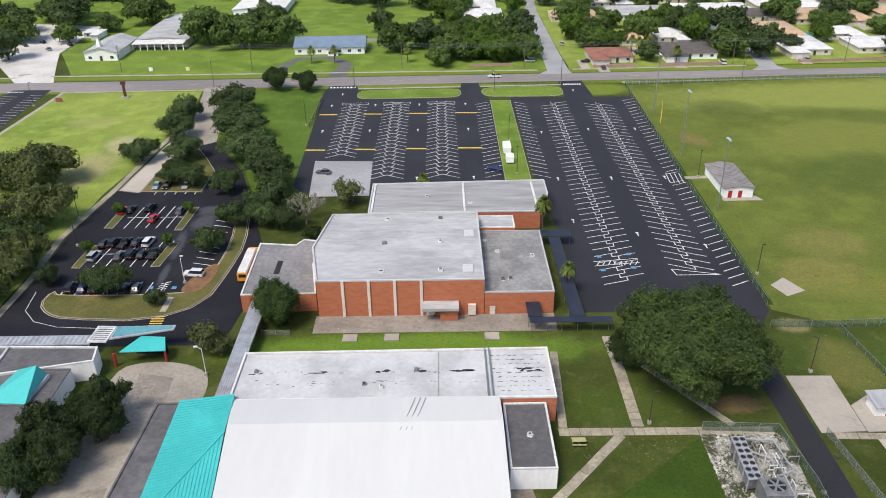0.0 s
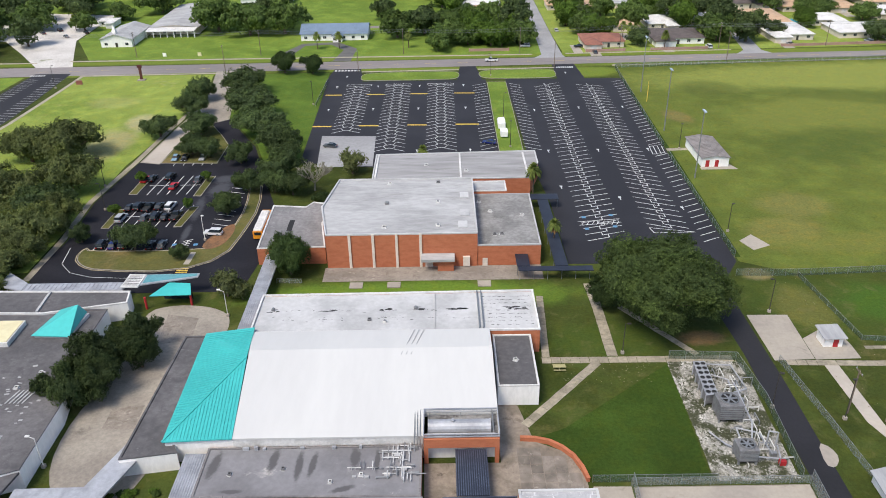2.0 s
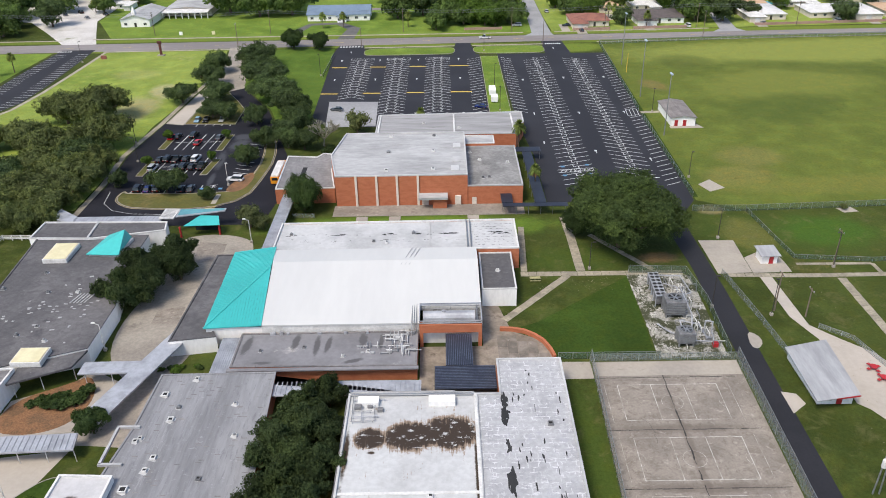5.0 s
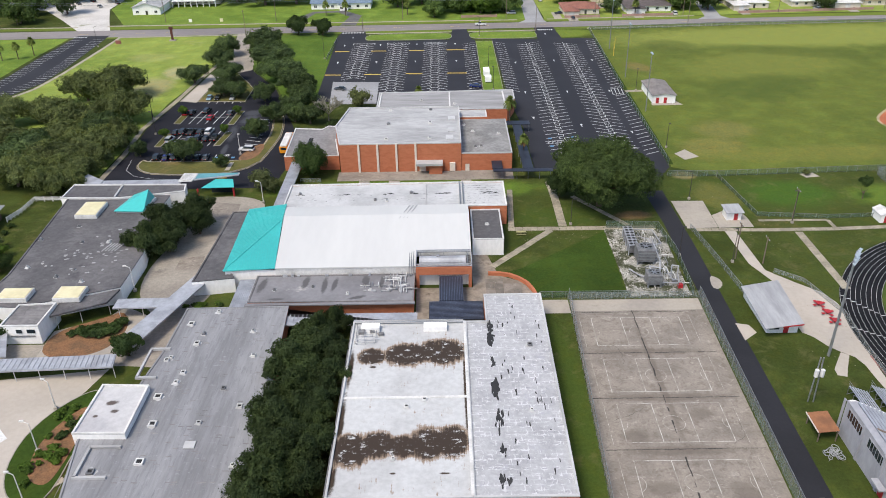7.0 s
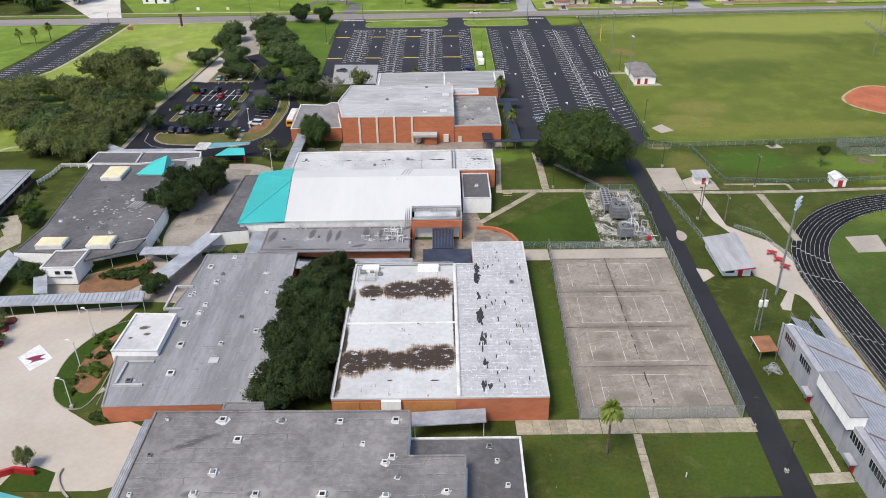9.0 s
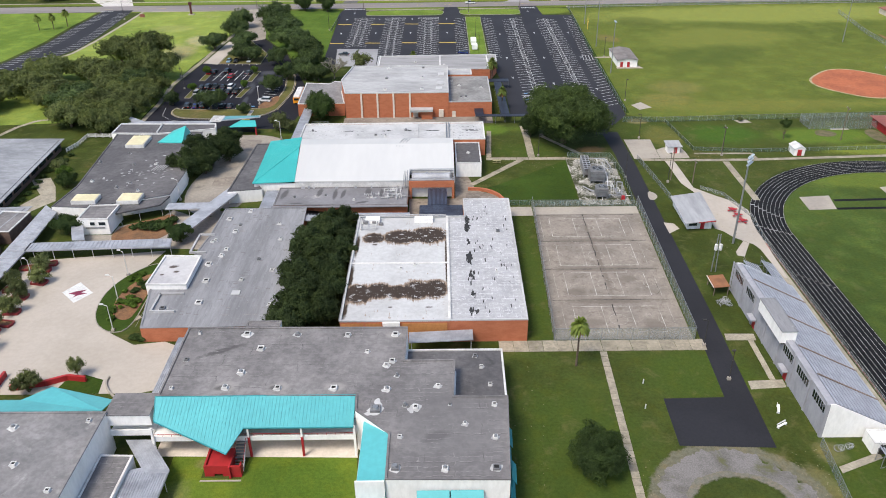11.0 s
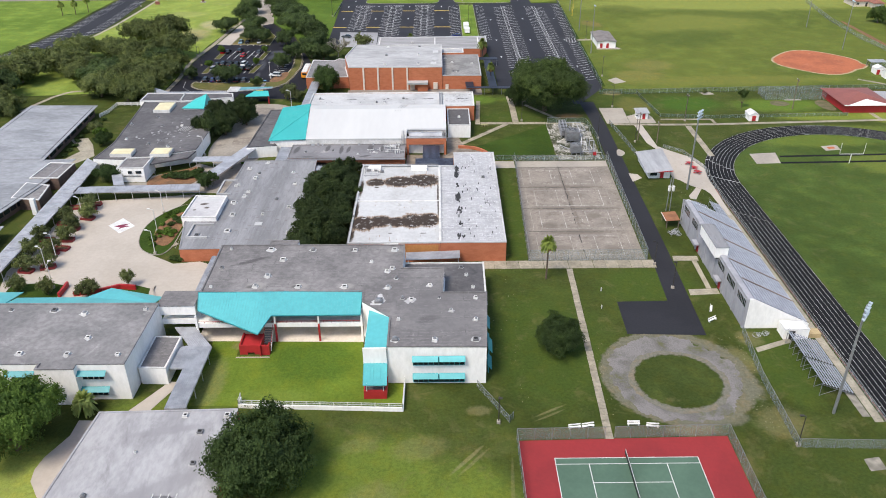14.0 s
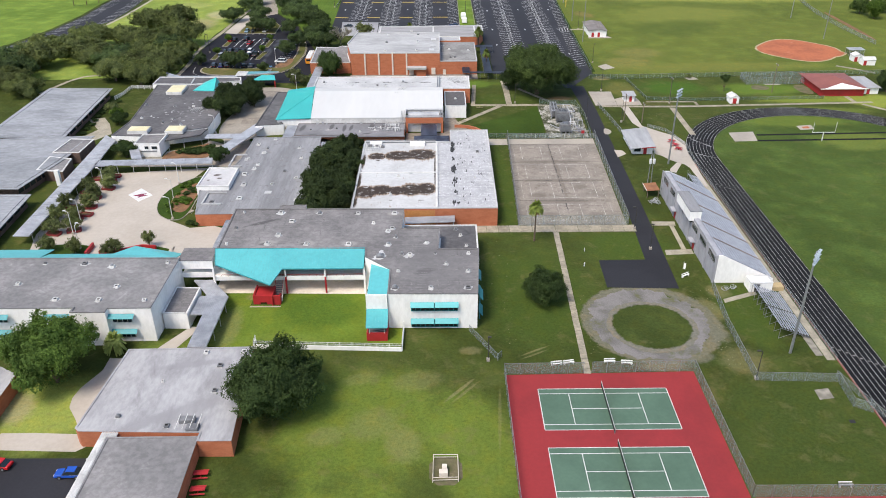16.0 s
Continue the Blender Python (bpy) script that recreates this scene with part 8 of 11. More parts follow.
# along the entrance drive and staff lot
for x, y, r, h in ((-116.5, 326, 5.4, 9), (-115.6, 309, 5.2, 8.6), (-107, 288, 4.8, 8), (-101, 335, 7.2, 10), (-96.5, 320, 5.4, 9), (-93.6, 306, 7.6, 10.4), (-86, 286, 7.2, 10), (-79, 275, 6.2, 9), (-74.6, 264, 7.4, 10.4), (-72.4, 248, 6.4, 9.6), (-104.8, 270, 4.0, 7), (-99, 267, 4.0, 6.8), (-120.4, 287, 4.9, 7.4), (-87.6, 262, 4.4, 7), (-80.4, 240, 4.6, 7), (-83.4, 226, 4.0, 6.5), (-102, 207, 5.2, 7.2), (-89, 201.4, 2.4, 4), (-116.8, 211, 3.2, 5), (-73, 240, 4.6, 7), (-67.5, 238, 4.8, 7)):
    k = 1.0 if y < 265 else 1.24
    tree("oak", x, y, r * k, h * (1.15 if y < 265 else 1.1), "trees round the staff lot")
for x, y in ((-113.6, 248), (-113.6, 226), (-94.6, 229), (-94.4, 248)):
    tree("bright", x, y, 1.9, 3.8, "small lot trees", 0.15, "small tree on a parking island")
tree("plaza", -52, 252.4, 5.0, 8.4, label="olive-leaved round tree behind the auditorium")
bare = thing("bare_tree", -61.6, 240.6, 0, "pale leafless tree with many fine branches", "tree")
rb = random.Random(77)
bm = bmesh.new()
bm_twig = bmesh.new()
rod(bm, (-61.6, 240.6, 0), (-61.5, 240.7, 2.4), 0.28, 7, 0.2)
shoots = [(Vector((-61.5, 240.7, 2.3)), Vector((0.9 * math.cos(k * 1.05), 0.9 * math.sin(k * 1.05), 0.85)), 3.4, 0.16, 0) for k in range(7)]
while shoots:
    base, way, long, thick, level = shoots.pop()
    end = base + way.normalized() * long
    rod(bm if level < 1 else bm_twig, base, end, thick, 5, thick * 0.6)
    if level < 3:
        for k in range(4):
            side = Vector((rb.uniform(-1, 1), rb.uniform(-1, 1), rb.uniform(-0.15, 0.7)))
            shoots.append((base.lerp(end, rb.uniform(0.5, 1.0)), way.normalized() + side * 0.9, long * rb.uniform(0.5, 0.8), max(0.075, thick * 0.6), level + 1))
part("trunk", bm, M_PALETWIG, bare)
part("crown", bm_twig, M_PALETWIG, bare, "leafless crown of fine pale branches")["kind"] = "stuff"
tree("dark", -58.6, 231.4, 2.6, 4.0)
tree("dark", -91, 362, 6.0, 9.5)
tree("dark", -79, 360, 5.6, 9)
# western grove
rg = random.Random(9)
for x, y, r in ((-143.0, 268, 11.2), (-154.6, 266.4, 9.0), (-132.4, 243, 8.6), (-147, 234, 9), (-133, 226, 8), (-144, 222, 9), (-130, 212, 7.5), (-138, 203, 9), (-150, 207, 9), (-131, 195, 7), (-160, 214, 10), (-145, 190, 7.5), (-171, 222, 10), (-183, 208, 10), (-160, 244, 9), (-174, 240, 9), (-188, 228, 10), (-128, 203, 6), (-126, 220, 5.6), (-185, 190, 9), (-172, 172, 7.0), (-181, 180, 8.0), (-196, 205, 10), (-198, 182, 9), (-210, 196, 10), (-133, 184, 5.0), (-128, 186.5, 4.6)):
    tall = 8.6 + r * 0.56 if y > 242 and x > -158 else (7.2 + r * 0.42) * rg.uniform(0.86, 1.14)
    tree("olive" if rg.random() < 0.72 else "oak", x, y, r, tall, "western grove", deep=tall * 0.98)
# over the road
CHURCH_TREES = ((-138, 440, 12, 17), (-181, 486, 12, 14), (-120, 430, 11.5, 16), (-103, 432, 11.5, 16), (-111, 450, 11, 15), (-46, 420, 9, 13), (-33, 426, 9, 12), (-26, 394, 6, 8), (-22, 405, 8, 11), (-8, 407, 8, 11), (4, 405, 8, 11), (14, 404, 7, 10), (12, 432, 9, 13), (2, 440, 9, 12), (40, 440, 7, 11), (44, 470, 9, 13), (54, 500, 10, 14), (70, 432, 8, 13),)
CORNER_TREES = ((66, 398, 5.5, 7), (104, 404, 9, 12), (110, 425, 11, 15), (96, 440, 10, 14), (126, 420, 7, 10), (133, 408, 5, 7), (152, 470, 10, 13), (166, 455, 6, 9), (-222, 478, 12, 14), (-236, 450, 12, 14), (-224, 415, 8, 12), (-250, 430, 12, 14), (-240, 395, 9, 12), (-232, 500, 12, 15), (-200, 520, 12, 15), (-80, 536, 14, 15), (-60, 524, 11, 14), (-36, 520, 12, 14),)
STREET_TREES = ((-16, 500, 10, 13), (60, 460, 7, 10), (35, 520, 9, 13), (75, 515, 10, 13), (120, 505, 11, 14), (180, 470, 8, 10), (190, 440, 7, 9), (-55, 460, 7, 10), (-262, 470, 13, 15), (-210, 560, 14, 15), (-150, 560, 14, 16), (-110, 560, 12, 14), (150, 520, 10, 13), (0, 540, 11, 13), (100, 550, 11, 13), (210, 520, 10, 12), (175, 545, 10, 13),)
for x, y, r, h in CHURCH_TREES + CORNER_TREES + STREET_TREES:
    tree("far" if rg.random() < 0.6 else ("fard" if rg.random() < 0.6 else "farb"), x, y, r * 1.08, h * 1.2, "trees over the road")
tree("dark", 90, 172.6, 2.0, 7.0, label="small round tree in the playing field", deep=3.4)
tree("dark", 150.6, 171, 4.4, 9.5, label="dark leafy tree beside the club annex")
for x, y, r, h in ((81.6, 189, 1.4, 1.8),):
    tree("plaza", x, y, r, h, label="small round tree in the playing field")

NEAR_PLOTS = ((40, 59, 394, 410), (73, 97, 398, 418), (78, 92, 428, 446), (60, 72, 424, 436), (40, 56, 452, 466), (96, 124, 460, 480), (128, 149, 432, 458), (129, 149, 402, 426), (162, 196, 404, 424), (160, 176, 430, 444), (158, 196, 462, 488), (66, 96, 478, 502), (104, 144, 486, 506), (150, 186, 496, 516), (-12, 8, 462, 500), (-14, 6, 506, 524),)
FAR_PLOTS = ((60, 84, 512, 530), (200, 226, 404, 424), (196, 220, 440, 462), (20, 33, 380, 560), (107, 126, 380, 440), (34, 58, 476, 492), (132, 156, 472, 488), (206, 232, 470, 490), (100, 116, 436, 452), (224, 250, 430, 450), (96, 130, 520, 540), (140, 176, 524, 544), (190, 226, 510, 532),)
HOUSES = NEAR_PLOTS + FAR_PLOTS
n = 0
while n < 98:
    x, y = rg.uniform(-24, 240), rg.uniform(396, 560)
    if any(x0 - 4 < x < x1 + 4 and y0 - 5 < y < y1 + 3 for x0, x1, y0, y1 in HOUSES):
        continue
    r = rg.uniform(4, 9)
    tree(rg.choice(("far", "farb", "fard", "farb")), x, y, r, 4.5 + r * 0.85, "garden trees over the road")
    n += 1
for k in range(26):
    x, y = rg.uniform(-320, -212), rg.uniform(400, 560)
    if -240 < x and 405 < y < 470:
        continue
    tree(rg.choice(("far", "fard")), x, y, rg.uniform(8, 13), rg.uniform(11, 15), "trees round the gravel lot")
tree("fard", 117, 401, 9.5, 14, "garden trees over the road")
tree("farb", 95, 428, 8.5, 14, "garden trees over the road")
tree("plaza", -132.6, 152, 2.6, 4.6, label="olive-leaved small tree between the wings")
for x, y, r in ((-209, 446, 7.5), (-198, 470, 8)):
    tree("far", x, y, r, 11, "trees round the gravel lot")
M_PLANTER = material("faded_red_planter", (0.28, 0.03, 0.03), (0.2, 0.025, 0.025), 0.7, broad=0.5, fine=2.0, grain=0.2)
M_MAROON = material("dark_maroon_panel", (0.1, 0.025, 0.02), (0.08, 0.02, 0.016), 0.7)
M_RUST = material("rusted_sheet", (0.3, 0.13, 0.06), (0.22, 0.1, 0.05), 0.9, broad=0.5, fine=2.0, grain=0.2)
# ---- grandstand, bleachers ----
gs = thing("grandstand", 49.6, 60, 0, "pale grey grandstand with aluminium benches and press box", "grandstand")
GX0, GX1, GY0, GY1, GZ = 43.7, 57.3, 36.6, 83.0, 7.1
bm = bmesh.new()
box(bm, GX0, GY0, 0, GX0 + 0.35, GY1, GZ)
part("west_wall", bm, M_GREYWALL, gs, "pale grey painted block wall")
for name, y in (("south_wall", GY0), ("north_wall", GY1 - 0.3)):
    bm = bmesh.new()
    pts = [(GX0 + 0.35, 0), (GX1, 0), (GX1, 1.0), (GX0 + 1.2, GZ), (GX0 + 0.35, GZ)]
    lo = [bm.verts.new((x, y, z)) for x, z in pts]
    hi = [bm.verts.new((x, y + 0.3, z)) for x, z in pts]
    bm.faces.new(lo)
    bm.faces.new(hi[::-1])
    for i in range(5):
        bm.faces.new((lo[i], lo[(i + 1) % 5], hi[(i + 1) % 5], hi[i]))
    part(name, bm, M_WHITE, gs, "white painted end wall")
for y in [GY0 + 0.3 + k * 6.65 for k in range(8)]:
    bm = bmesh.new()
    box(bm, GX0 - 0.18, y - 0.25, 0, GX0 - 0.003, y + 0.25, GZ - 0.1)
    part("pilaster", bm, M_GREYWALL, gs)
for y in (39.6, 46.3, 52.6, 72.6, 79.4):
    window(gs, GX0 - 0.02, y, 4.5, 4.9, 1.9, "w", M_GREYWALL, 6)
NR = 15
for k in range(NR):
    f = (k + 0.5) / NR
    x, z = GX0 + 1.3 + (GX1 - GX0 - 1.4) * f, GZ + 0.1 - (GZ - 1.1) * f
    bm = bmesh.new()
    box(bm, x - 0.46, GY0 + 0.32, z - 0.75, x + 0.46, GY1 - 0.32, z - 0.42)
    part("tread", bm, M_STEEL, gs)
    bm = bmesh.new()
    box(bm, x - 0.2, GY0 + 0.4, z - 0.05, x + 0.2, GY1 - 0.4, z + 0.02)
    part("bench", bm, M_ALU, gs, "aluminium bench plank")
for y in (44.6, 52.8, 64.2, 75.8):
    bm = bmesh.new()
    bar(bm, (GX0 + 1.4, y, GZ + 0.25), (GX1, y, 1.25), 0.35, 0.12)
    part("aisle", bm, material("rusty_aisle_edge", (0.3, 0.22, 0.17)), gs)
bm = bmesh.new()
box(bm, GX0 + 0.36, GY0 + 0.3, GZ - 0.3, GX0 + 1.3, GY1 - 0.3, GZ - 0.02)
part("top_walk", bm, M_GREYWALL, gs)
bm = bmesh.new()
box(bm, GX0 - 1.1, 54.7, 6.4, GX0 + 1.7, 66.0, 8.9)
pb = part("press_box", bm, M_WHITE, gs, "white press box on the top row")
bm = bmesh.new()
box(bm, GX0 - 1.2, 54.6, 8.91, GX0 + 1.8, 66.1, 9.05)
part("press_box_roof", bm, M_ROOFGR, pb)
# black strip added for the shade beneath the press box overhang
bm = bmesh.new()
box(bm, GX0 - 0.6, 55, 5.9, GX0 - 0.003, 65.7, 6.38)
part("painted_shade", bm, M_BLACK, pb)
bm = bmesh.new()
box(bm, GX0 + 1.71, 55.4, 7.4, GX0 + 1.76, 65.2, 8.4)
part("pane", bm, M_GLASS, pb)
for y in (52.2, 68.8):
    door(gs, GX0 - 0.01, y, 1.2, 2.1, "w")
    bm = bmesh.new()
    box(bm, GX0 - 1.3, y - 1.3, 2.4, GX0 - 0.19, y + 1.3, 2.7)
    part("door_hood", bm, M_GREYWALL, gs)
st2 = building("ticket_block", [(50.6, 32.6), (55.6, 32.6), (55.6, 35.9), (50.6, 35.9)], 2.4, M_WHITE, M_WHITE, "small white block at the stand's end wall", 0.1)
door(st2, 52.2, 32.6, 1.1, 2.0, "s", M_POLE)
bm = bmesh.new()
box(bm, 56.0, 33, 0, 58.4, 35, 1.0)
single("crash_mat", bm, material("tan_canvas", (0.5, 0.38, 0.2)), "tan canvas covered mat beside the track", "mat")
ob = thing("lean_to", 41, 83, 0, "rusty lean-to shed against the stand wall", "shed")
for px, py in ((39.4, 81.0), (39.4, 85.4), (42.4, 81.0), (42.4, 85.4)):
    bm = bmesh.new()
    box(bm, px - 0.08, py - 0.08, 0, px + 0.08, py + 0.08, 2.1)
    part("post", bm, M_WOODPOLE, ob)
bm = bmesh.new()
slab(bm, [(39.1, 80.8, 2.15), (42.6, 80.8, 2.45), (42.6, 85.8, 2.45), (39.1, 85.8, 2.15)], 0.08)
part("roof", bm, M_RUST, ob, "rust-brown sheet roof")
bm = bmesh.new()
bar(bm, (39.05, 80.8, 2.2), (39.05, 85.8, 2.2), 0.12, 0.2)
part("edge_board", bm, M_CREAM, ob)
random.seed(44)
for x, y, r, n in ((40.8, 77.8, 1.6, 16), (45.4, 33.2, 0.6, 3), (47.4, 33.5, 0.6, 3)):
    ob = thing("pipe_rack", x, y, 0, "tangled white pipe frames heaped on the grass", "frames")
    for k in range(n):
        cx, cy, q, a = x + random.gauss(0, r * 0.45), y + random.gauss(0, r * 0.45), random.uniform(0.45, 0.8), random.uniform(0, 3.14)
        tilt_k, z = random.uniform(-0.6, 0.6), random.uniform(0.5, 0.8)
        ring = [Vector((cx + q * math.cos(t) * math.cos(a) - 0.7 * q * math.sin(t) * math.sin(a), cy + q * math.cos(t) * math.sin(a) + 0.7 * q * math.sin(t) * math.cos(a), max(0.06, z + q * math.sin(t) * tilt_k))) for t in [i * math.tau / 8 for i in range(8)]]
        bm = bmesh.new()
        for i in range(8):
            rod(bm, ring[i], ring[(i + 1) % 8], 0.038, 5)
        rod(bm, (cx, cy, 0), ring[0], 0.035, 5)
        part("pipe", bm, M_GALV, ob)


def bleacher(x0, y0, x1, y1, rows, z0, z1, label):
    """Small open bleacher, high side to the west."""
    ob = thing("bleacher", (x0 + x1) / 2, (y0 + y1) / 2, 0, label, "bleacher", "small bleachers")
    for k in range(rows):
        f = (k + 0.5) / rows
        x, z = x0 + (x1 - x0) * f, z1 + (z0 - z1) * f
        for w, dz, n in ((0.12, 0.0, "bench"), (0.1, -0.35, "footboard")):
            bm = bmesh.new()
            box(bm, x - w + (0.3 if dz else 0), y0, z + dz - 0.04, x + w + (0.3 if dz else 0), y1, z + dz)
            part(n, bm, M_ALU if not dz else M_POLE, ob)
    n = max(2, int((y1 - y0) / 2))
    for k in range(n + 1):
        y = y0 + 0.2 + (y1 - y0 - 0.4) * k / n
        bm = bmesh.new()
        bar(bm, (x0, y, z1 - 0.4), (x1, y, z0 - 0.4), 0.08, 0.1)
        bar(bm, (x0 + 0.1, y, 0), (x0 + 0.1, y, z1 - 0.3), 0.08, 0.08)
        bar(bm, (x1 - 0.1, y, 0), (x1 - 0.1, y, z0 - 0.3), 0.08, 0.08)
        bar(bm, (x0 + 0.1, y, 0.1), ((x0 + x1) / 2, y, (z0 + z1) / 2 - 0.4), 0.06, 0.06)
        part("frame", bm, M_STEEL, ob)
    for z in (z1 + 0.5, z1 + 1.0):
        bm = bmesh.new()
        rod(bm, (x0, y0, z), (x0, y1, z), 0.035, 6)
        part("guard_rail", bm, M_STEEL, ob)


bleacher(50.4, 15.0, 56.8, 22.8, 10, 0.6, 3.0, "aluminium bleacher beside the track")
bleacher(50.4, 23.4, 56.8, 31.4, 10, 0.6, 3.0, "aluminium bleacher beside the track")
bleacher(49.6, 84.4, 53.4, 93.0, 7, 0.5, 1.9, "low grey bleacher north of the stand")
bleacher(53.8, 84.8, 57.0, 93.4, 7, 0.5, 1.7, "low grey bleacher north of the stand")

# ---- small buildings ----


def gable_roof(b, x0, y0, x1, y1, ze, zr, along="y", mat=None, over=0.4, gable_mat=None):
    bm = bmesh.new()
    if along == "y":
        xm = (x0 + x1) / 2
        slab(bm, [(x0 - over, y0 - over, ze), (xm, y0 - over, zr), (xm, y1 + over, zr), (x0 - over, y1 + over, ze)], 0.12)
        slab(bm, [(xm, y0 - over, zr), (x1 + over, y0 - over, ze), (x1 + over, y1 + over, ze), (xm, y1 + over, zr)], 0.12)
        tri = [[(x0, y, ze - 0.02), (x1, y, ze - 0.02), (xm, y, zr - 0.15)] for y in (y0 + 0.05, y1 - 0.25)]
        d = Vector((0, 0.2, 0))
    else:
        ym = (y0 + y1) / 2
        slab(bm, [(x0 - over, y0 - over, ze), (x1 + over, y0 - over, ze), (x1 + over, ym, zr), (x0 - over, ym, zr)], 0.12)
        slab(bm, [(x0 - over, ym, zr), (x1 + over, ym, zr), (x1 + over, y1 + over, ze), (x0 - over, y1 + over, ze)], 0.12)
        tri = [[(x, y0, ze - 0.02), (x, y1, ze - 0.02), (x, ym, zr - 0.15)] for x in (x0 + 0.05, x1 - 0.25)]
        d = Vector((0.2, 0, 0))
    part("roof", bm, mat, b)
    for t in tri:
        bm = bmesh.new()
        a = [bm.verts.new(p) for p in t]
        c = [bm.verts.new(Vector(p) + d) for p in t]
        bm.faces.new(a)
        bm.faces.new(c[::-1])
        for i in range(3):
            bm.faces.new((a[i], a[(i + 1) % 3], c[(i + 1) % 3], c[i]))
        part("gable", bm, gable_mat or M_WHITE, b)


def hip_roof(b, x0, y0, x1, y1, ze, zr, mat, over=0.6):
    x0, y0, x1, y1 = x0 - over, y0 - over, x1 + over, y1 + over
    h = min(x1 - x0, y1 - y0) / 2
    p, q = ((x0 + h, (y0 + y1) / 2, zr), (x1 - h, (y0 + y1) / 2, zr)) if x1 - x0 > y1 - y0 else (((x0 + x1) / 2, y0 + h, zr), ((x0 + x1) / 2, y1 - h, zr))
    a, bb, c, d = (x0, y0, ze), (x1, y0, ze), (x1, y1, ze), (x0, y1, ze)
    bm = bmesh.new()
    if x1 - x0 > y1 - y0:
        fs = ([a, bb, q, p], [bb, c, q], [c, d, p, q], [d, a, p])
    else:
        fs = ([a, bb, p], [bb, c, q, p], [c, d, q], [d, a, p, q])
    for f in fs:
        slab(bm, f, 0.15)
    part("roof", bm, mat, b)


def hut(name, x0, y0, x1, y1, h, wall, label, category="building"):
    b = thing(name, (x0 + x1) / 2, (y0 + y1) / 2, 0, label, category)
    bm = bmesh.new()
    ring_wall(bm, [(x0, y0), (x1, y0), (x1, y1), (x0, y1)], 0.2, 0, h)
    part("wall", bm, wall, b)
    return b


b = hut("field_house", 52.9, 253.2, 61.0, 270.6, 2.9, M_WHITE, "white field house with grey ribbed roof and red doors")
gable_roof(b, 52.9, 253.2, 61.0, 270.6, 2.95, 3.7, "y", M_RIBBED)
for x in (54.6, 57.4):
    door(b, x, 253.18, 1.1, 2.1, "s")
bm = bmesh.new()
for k in range(18):
    y = 252.9 + k * 1.06
    bar(bm, (52.5, y, 3.0), (56.95, y, 3.76), 0.1, 0.08)
    bar(bm, (56.95, y, 3.76), (61.4, y, 3.0), 0.1, 0.08)
part("rib", bm, M_RIBBED, b)
ground_patch("concrete_pad", [(52.4, 251.2), (63.4, 251.2), (61.6, 256), (61.2, 254), (52.4, 253.2)], 0.05, M_CONC, "pale concrete apron before the field house", "pavement")
ground_patch("pavement", [(46.2, 266.6), (52.8, 267), (52.8, 269), (46.2, 268.6)], 0.05, M_WALKWAY, "concrete path from lot to field house", "pavement")
b = hut("ticket_kiosk", 50, 161.4, 53.7, 164.8, 2.3, M_WHITE, "small white ticket kiosk with red door", "kiosk")
bm = bmesh.new()
slab(bm, [(49.5, 160.6, 2.4), (54.2, 160.8, 2.4), (54.0, 165.4, 2.8), (49.4, 165.2, 2.8)], 0.15)
part("roof", bm, M_TIN, b)
door(b, 52.3, 161.38, 1.0, 2.0)
b = hut("concession_stand", 42.2, 112, 48.4, 125.6, 2.6, M_WHITE, "white concession stand with grey metal roof and red trim", "kiosk")
bm = bmesh.new()
slab(bm, [(40.7, 109.5, 2.8), (48.8, 110.8, 3.0), (49.6, 127.0, 3.2), (41.0, 125.0, 3.0)], 0.18)
part("roof", bm, M_TIN, b)
bm = bmesh.new()
bar(bm, (44.4, 110.1, 2.7), (48.8, 110.7, 2.8), 0.1, 0.25)
part("fascia", bm, M_RED, b, "red fascia strip")
bm = bmesh.new()
box(bm, 42.6, 111.9, 0.9, 44.6, 111.98, 2.2)
part("serving_hatch", bm, M_GLASS, b)
door(b, 46, 111.98, 1.0, 2.0)
b = hut("garden_shed", 87.8, 158.6, 91.0, 163, 2.1, M_WHITE, "white garden shed with red door", "shed")
gable_roof(b, 87.8, 158.6, 91.0, 163, 2.15, 3.1, "y", M_TRIM, 0.2)
door(b, 89.4, 158.58, 1.3, 1.9)
b = hut("club_house", 124, 166.4, 140, 184.5, 2.9, M_RED, "red-walled club house with red-brown hipped roof")
hip_roof(b, 124, 166.4, 140, 184.5, 2.95, 5.0, M_REDROOF, 0.8)
bm = bmesh.new()
box(bm, 123.2, 165.44, 2.8, 140.8, 165.58, 3.1)
part("white_fascia", bm, M_WHITE, b)
bm = bmesh.new()
slab(bm, [(124.2, 165.0, 3.14), (139.8, 165.0, 3.14), (132.2, 169.0, 4.1)], 0.1)
part("gable_apron", bm, M_WHITE, b, "white gable apron")
for x0, y0, x1, y1, way in ((157.0, 210.8, 161.0, 214.6, "y"), (158.2, 205.2, 163.4, 208.6, "x")):
    b = hut("storage_shed", x0, y0, x1, y1, 2.3, M_WHITE, "white gabled storage shed beside the ball diamond", "shed")
    gable_roof(b, x0, y0, x1, y1, 2.35, 3.3, way, M_TRIM, 0.15)
    door(b, x0 + 0.9, y0 - 0.02, 1.2, 1.9)
dug = thing("dugout", 162.5, 221.5, 0, "open galvanised mesh dugout beside the diamond", "dugout")
for x in (159.2, 162.4, 165.6):
    for y in (219.8, 223.2):
        bm = bmesh.new()
        rod(bm, (x, y, 0), (x, y, 2.5), 0.06, 6)
        part("post", bm, M_STEEL, dug)
bm = bmesh.new()
slab(bm, [(159, 219.6, 2.5), (165.8, 219.6, 2.5), (165.8, 223.4, 2.7), (159, 223.4, 2.7)], 0.06)
part("roof", bm, M_GALV, dug)
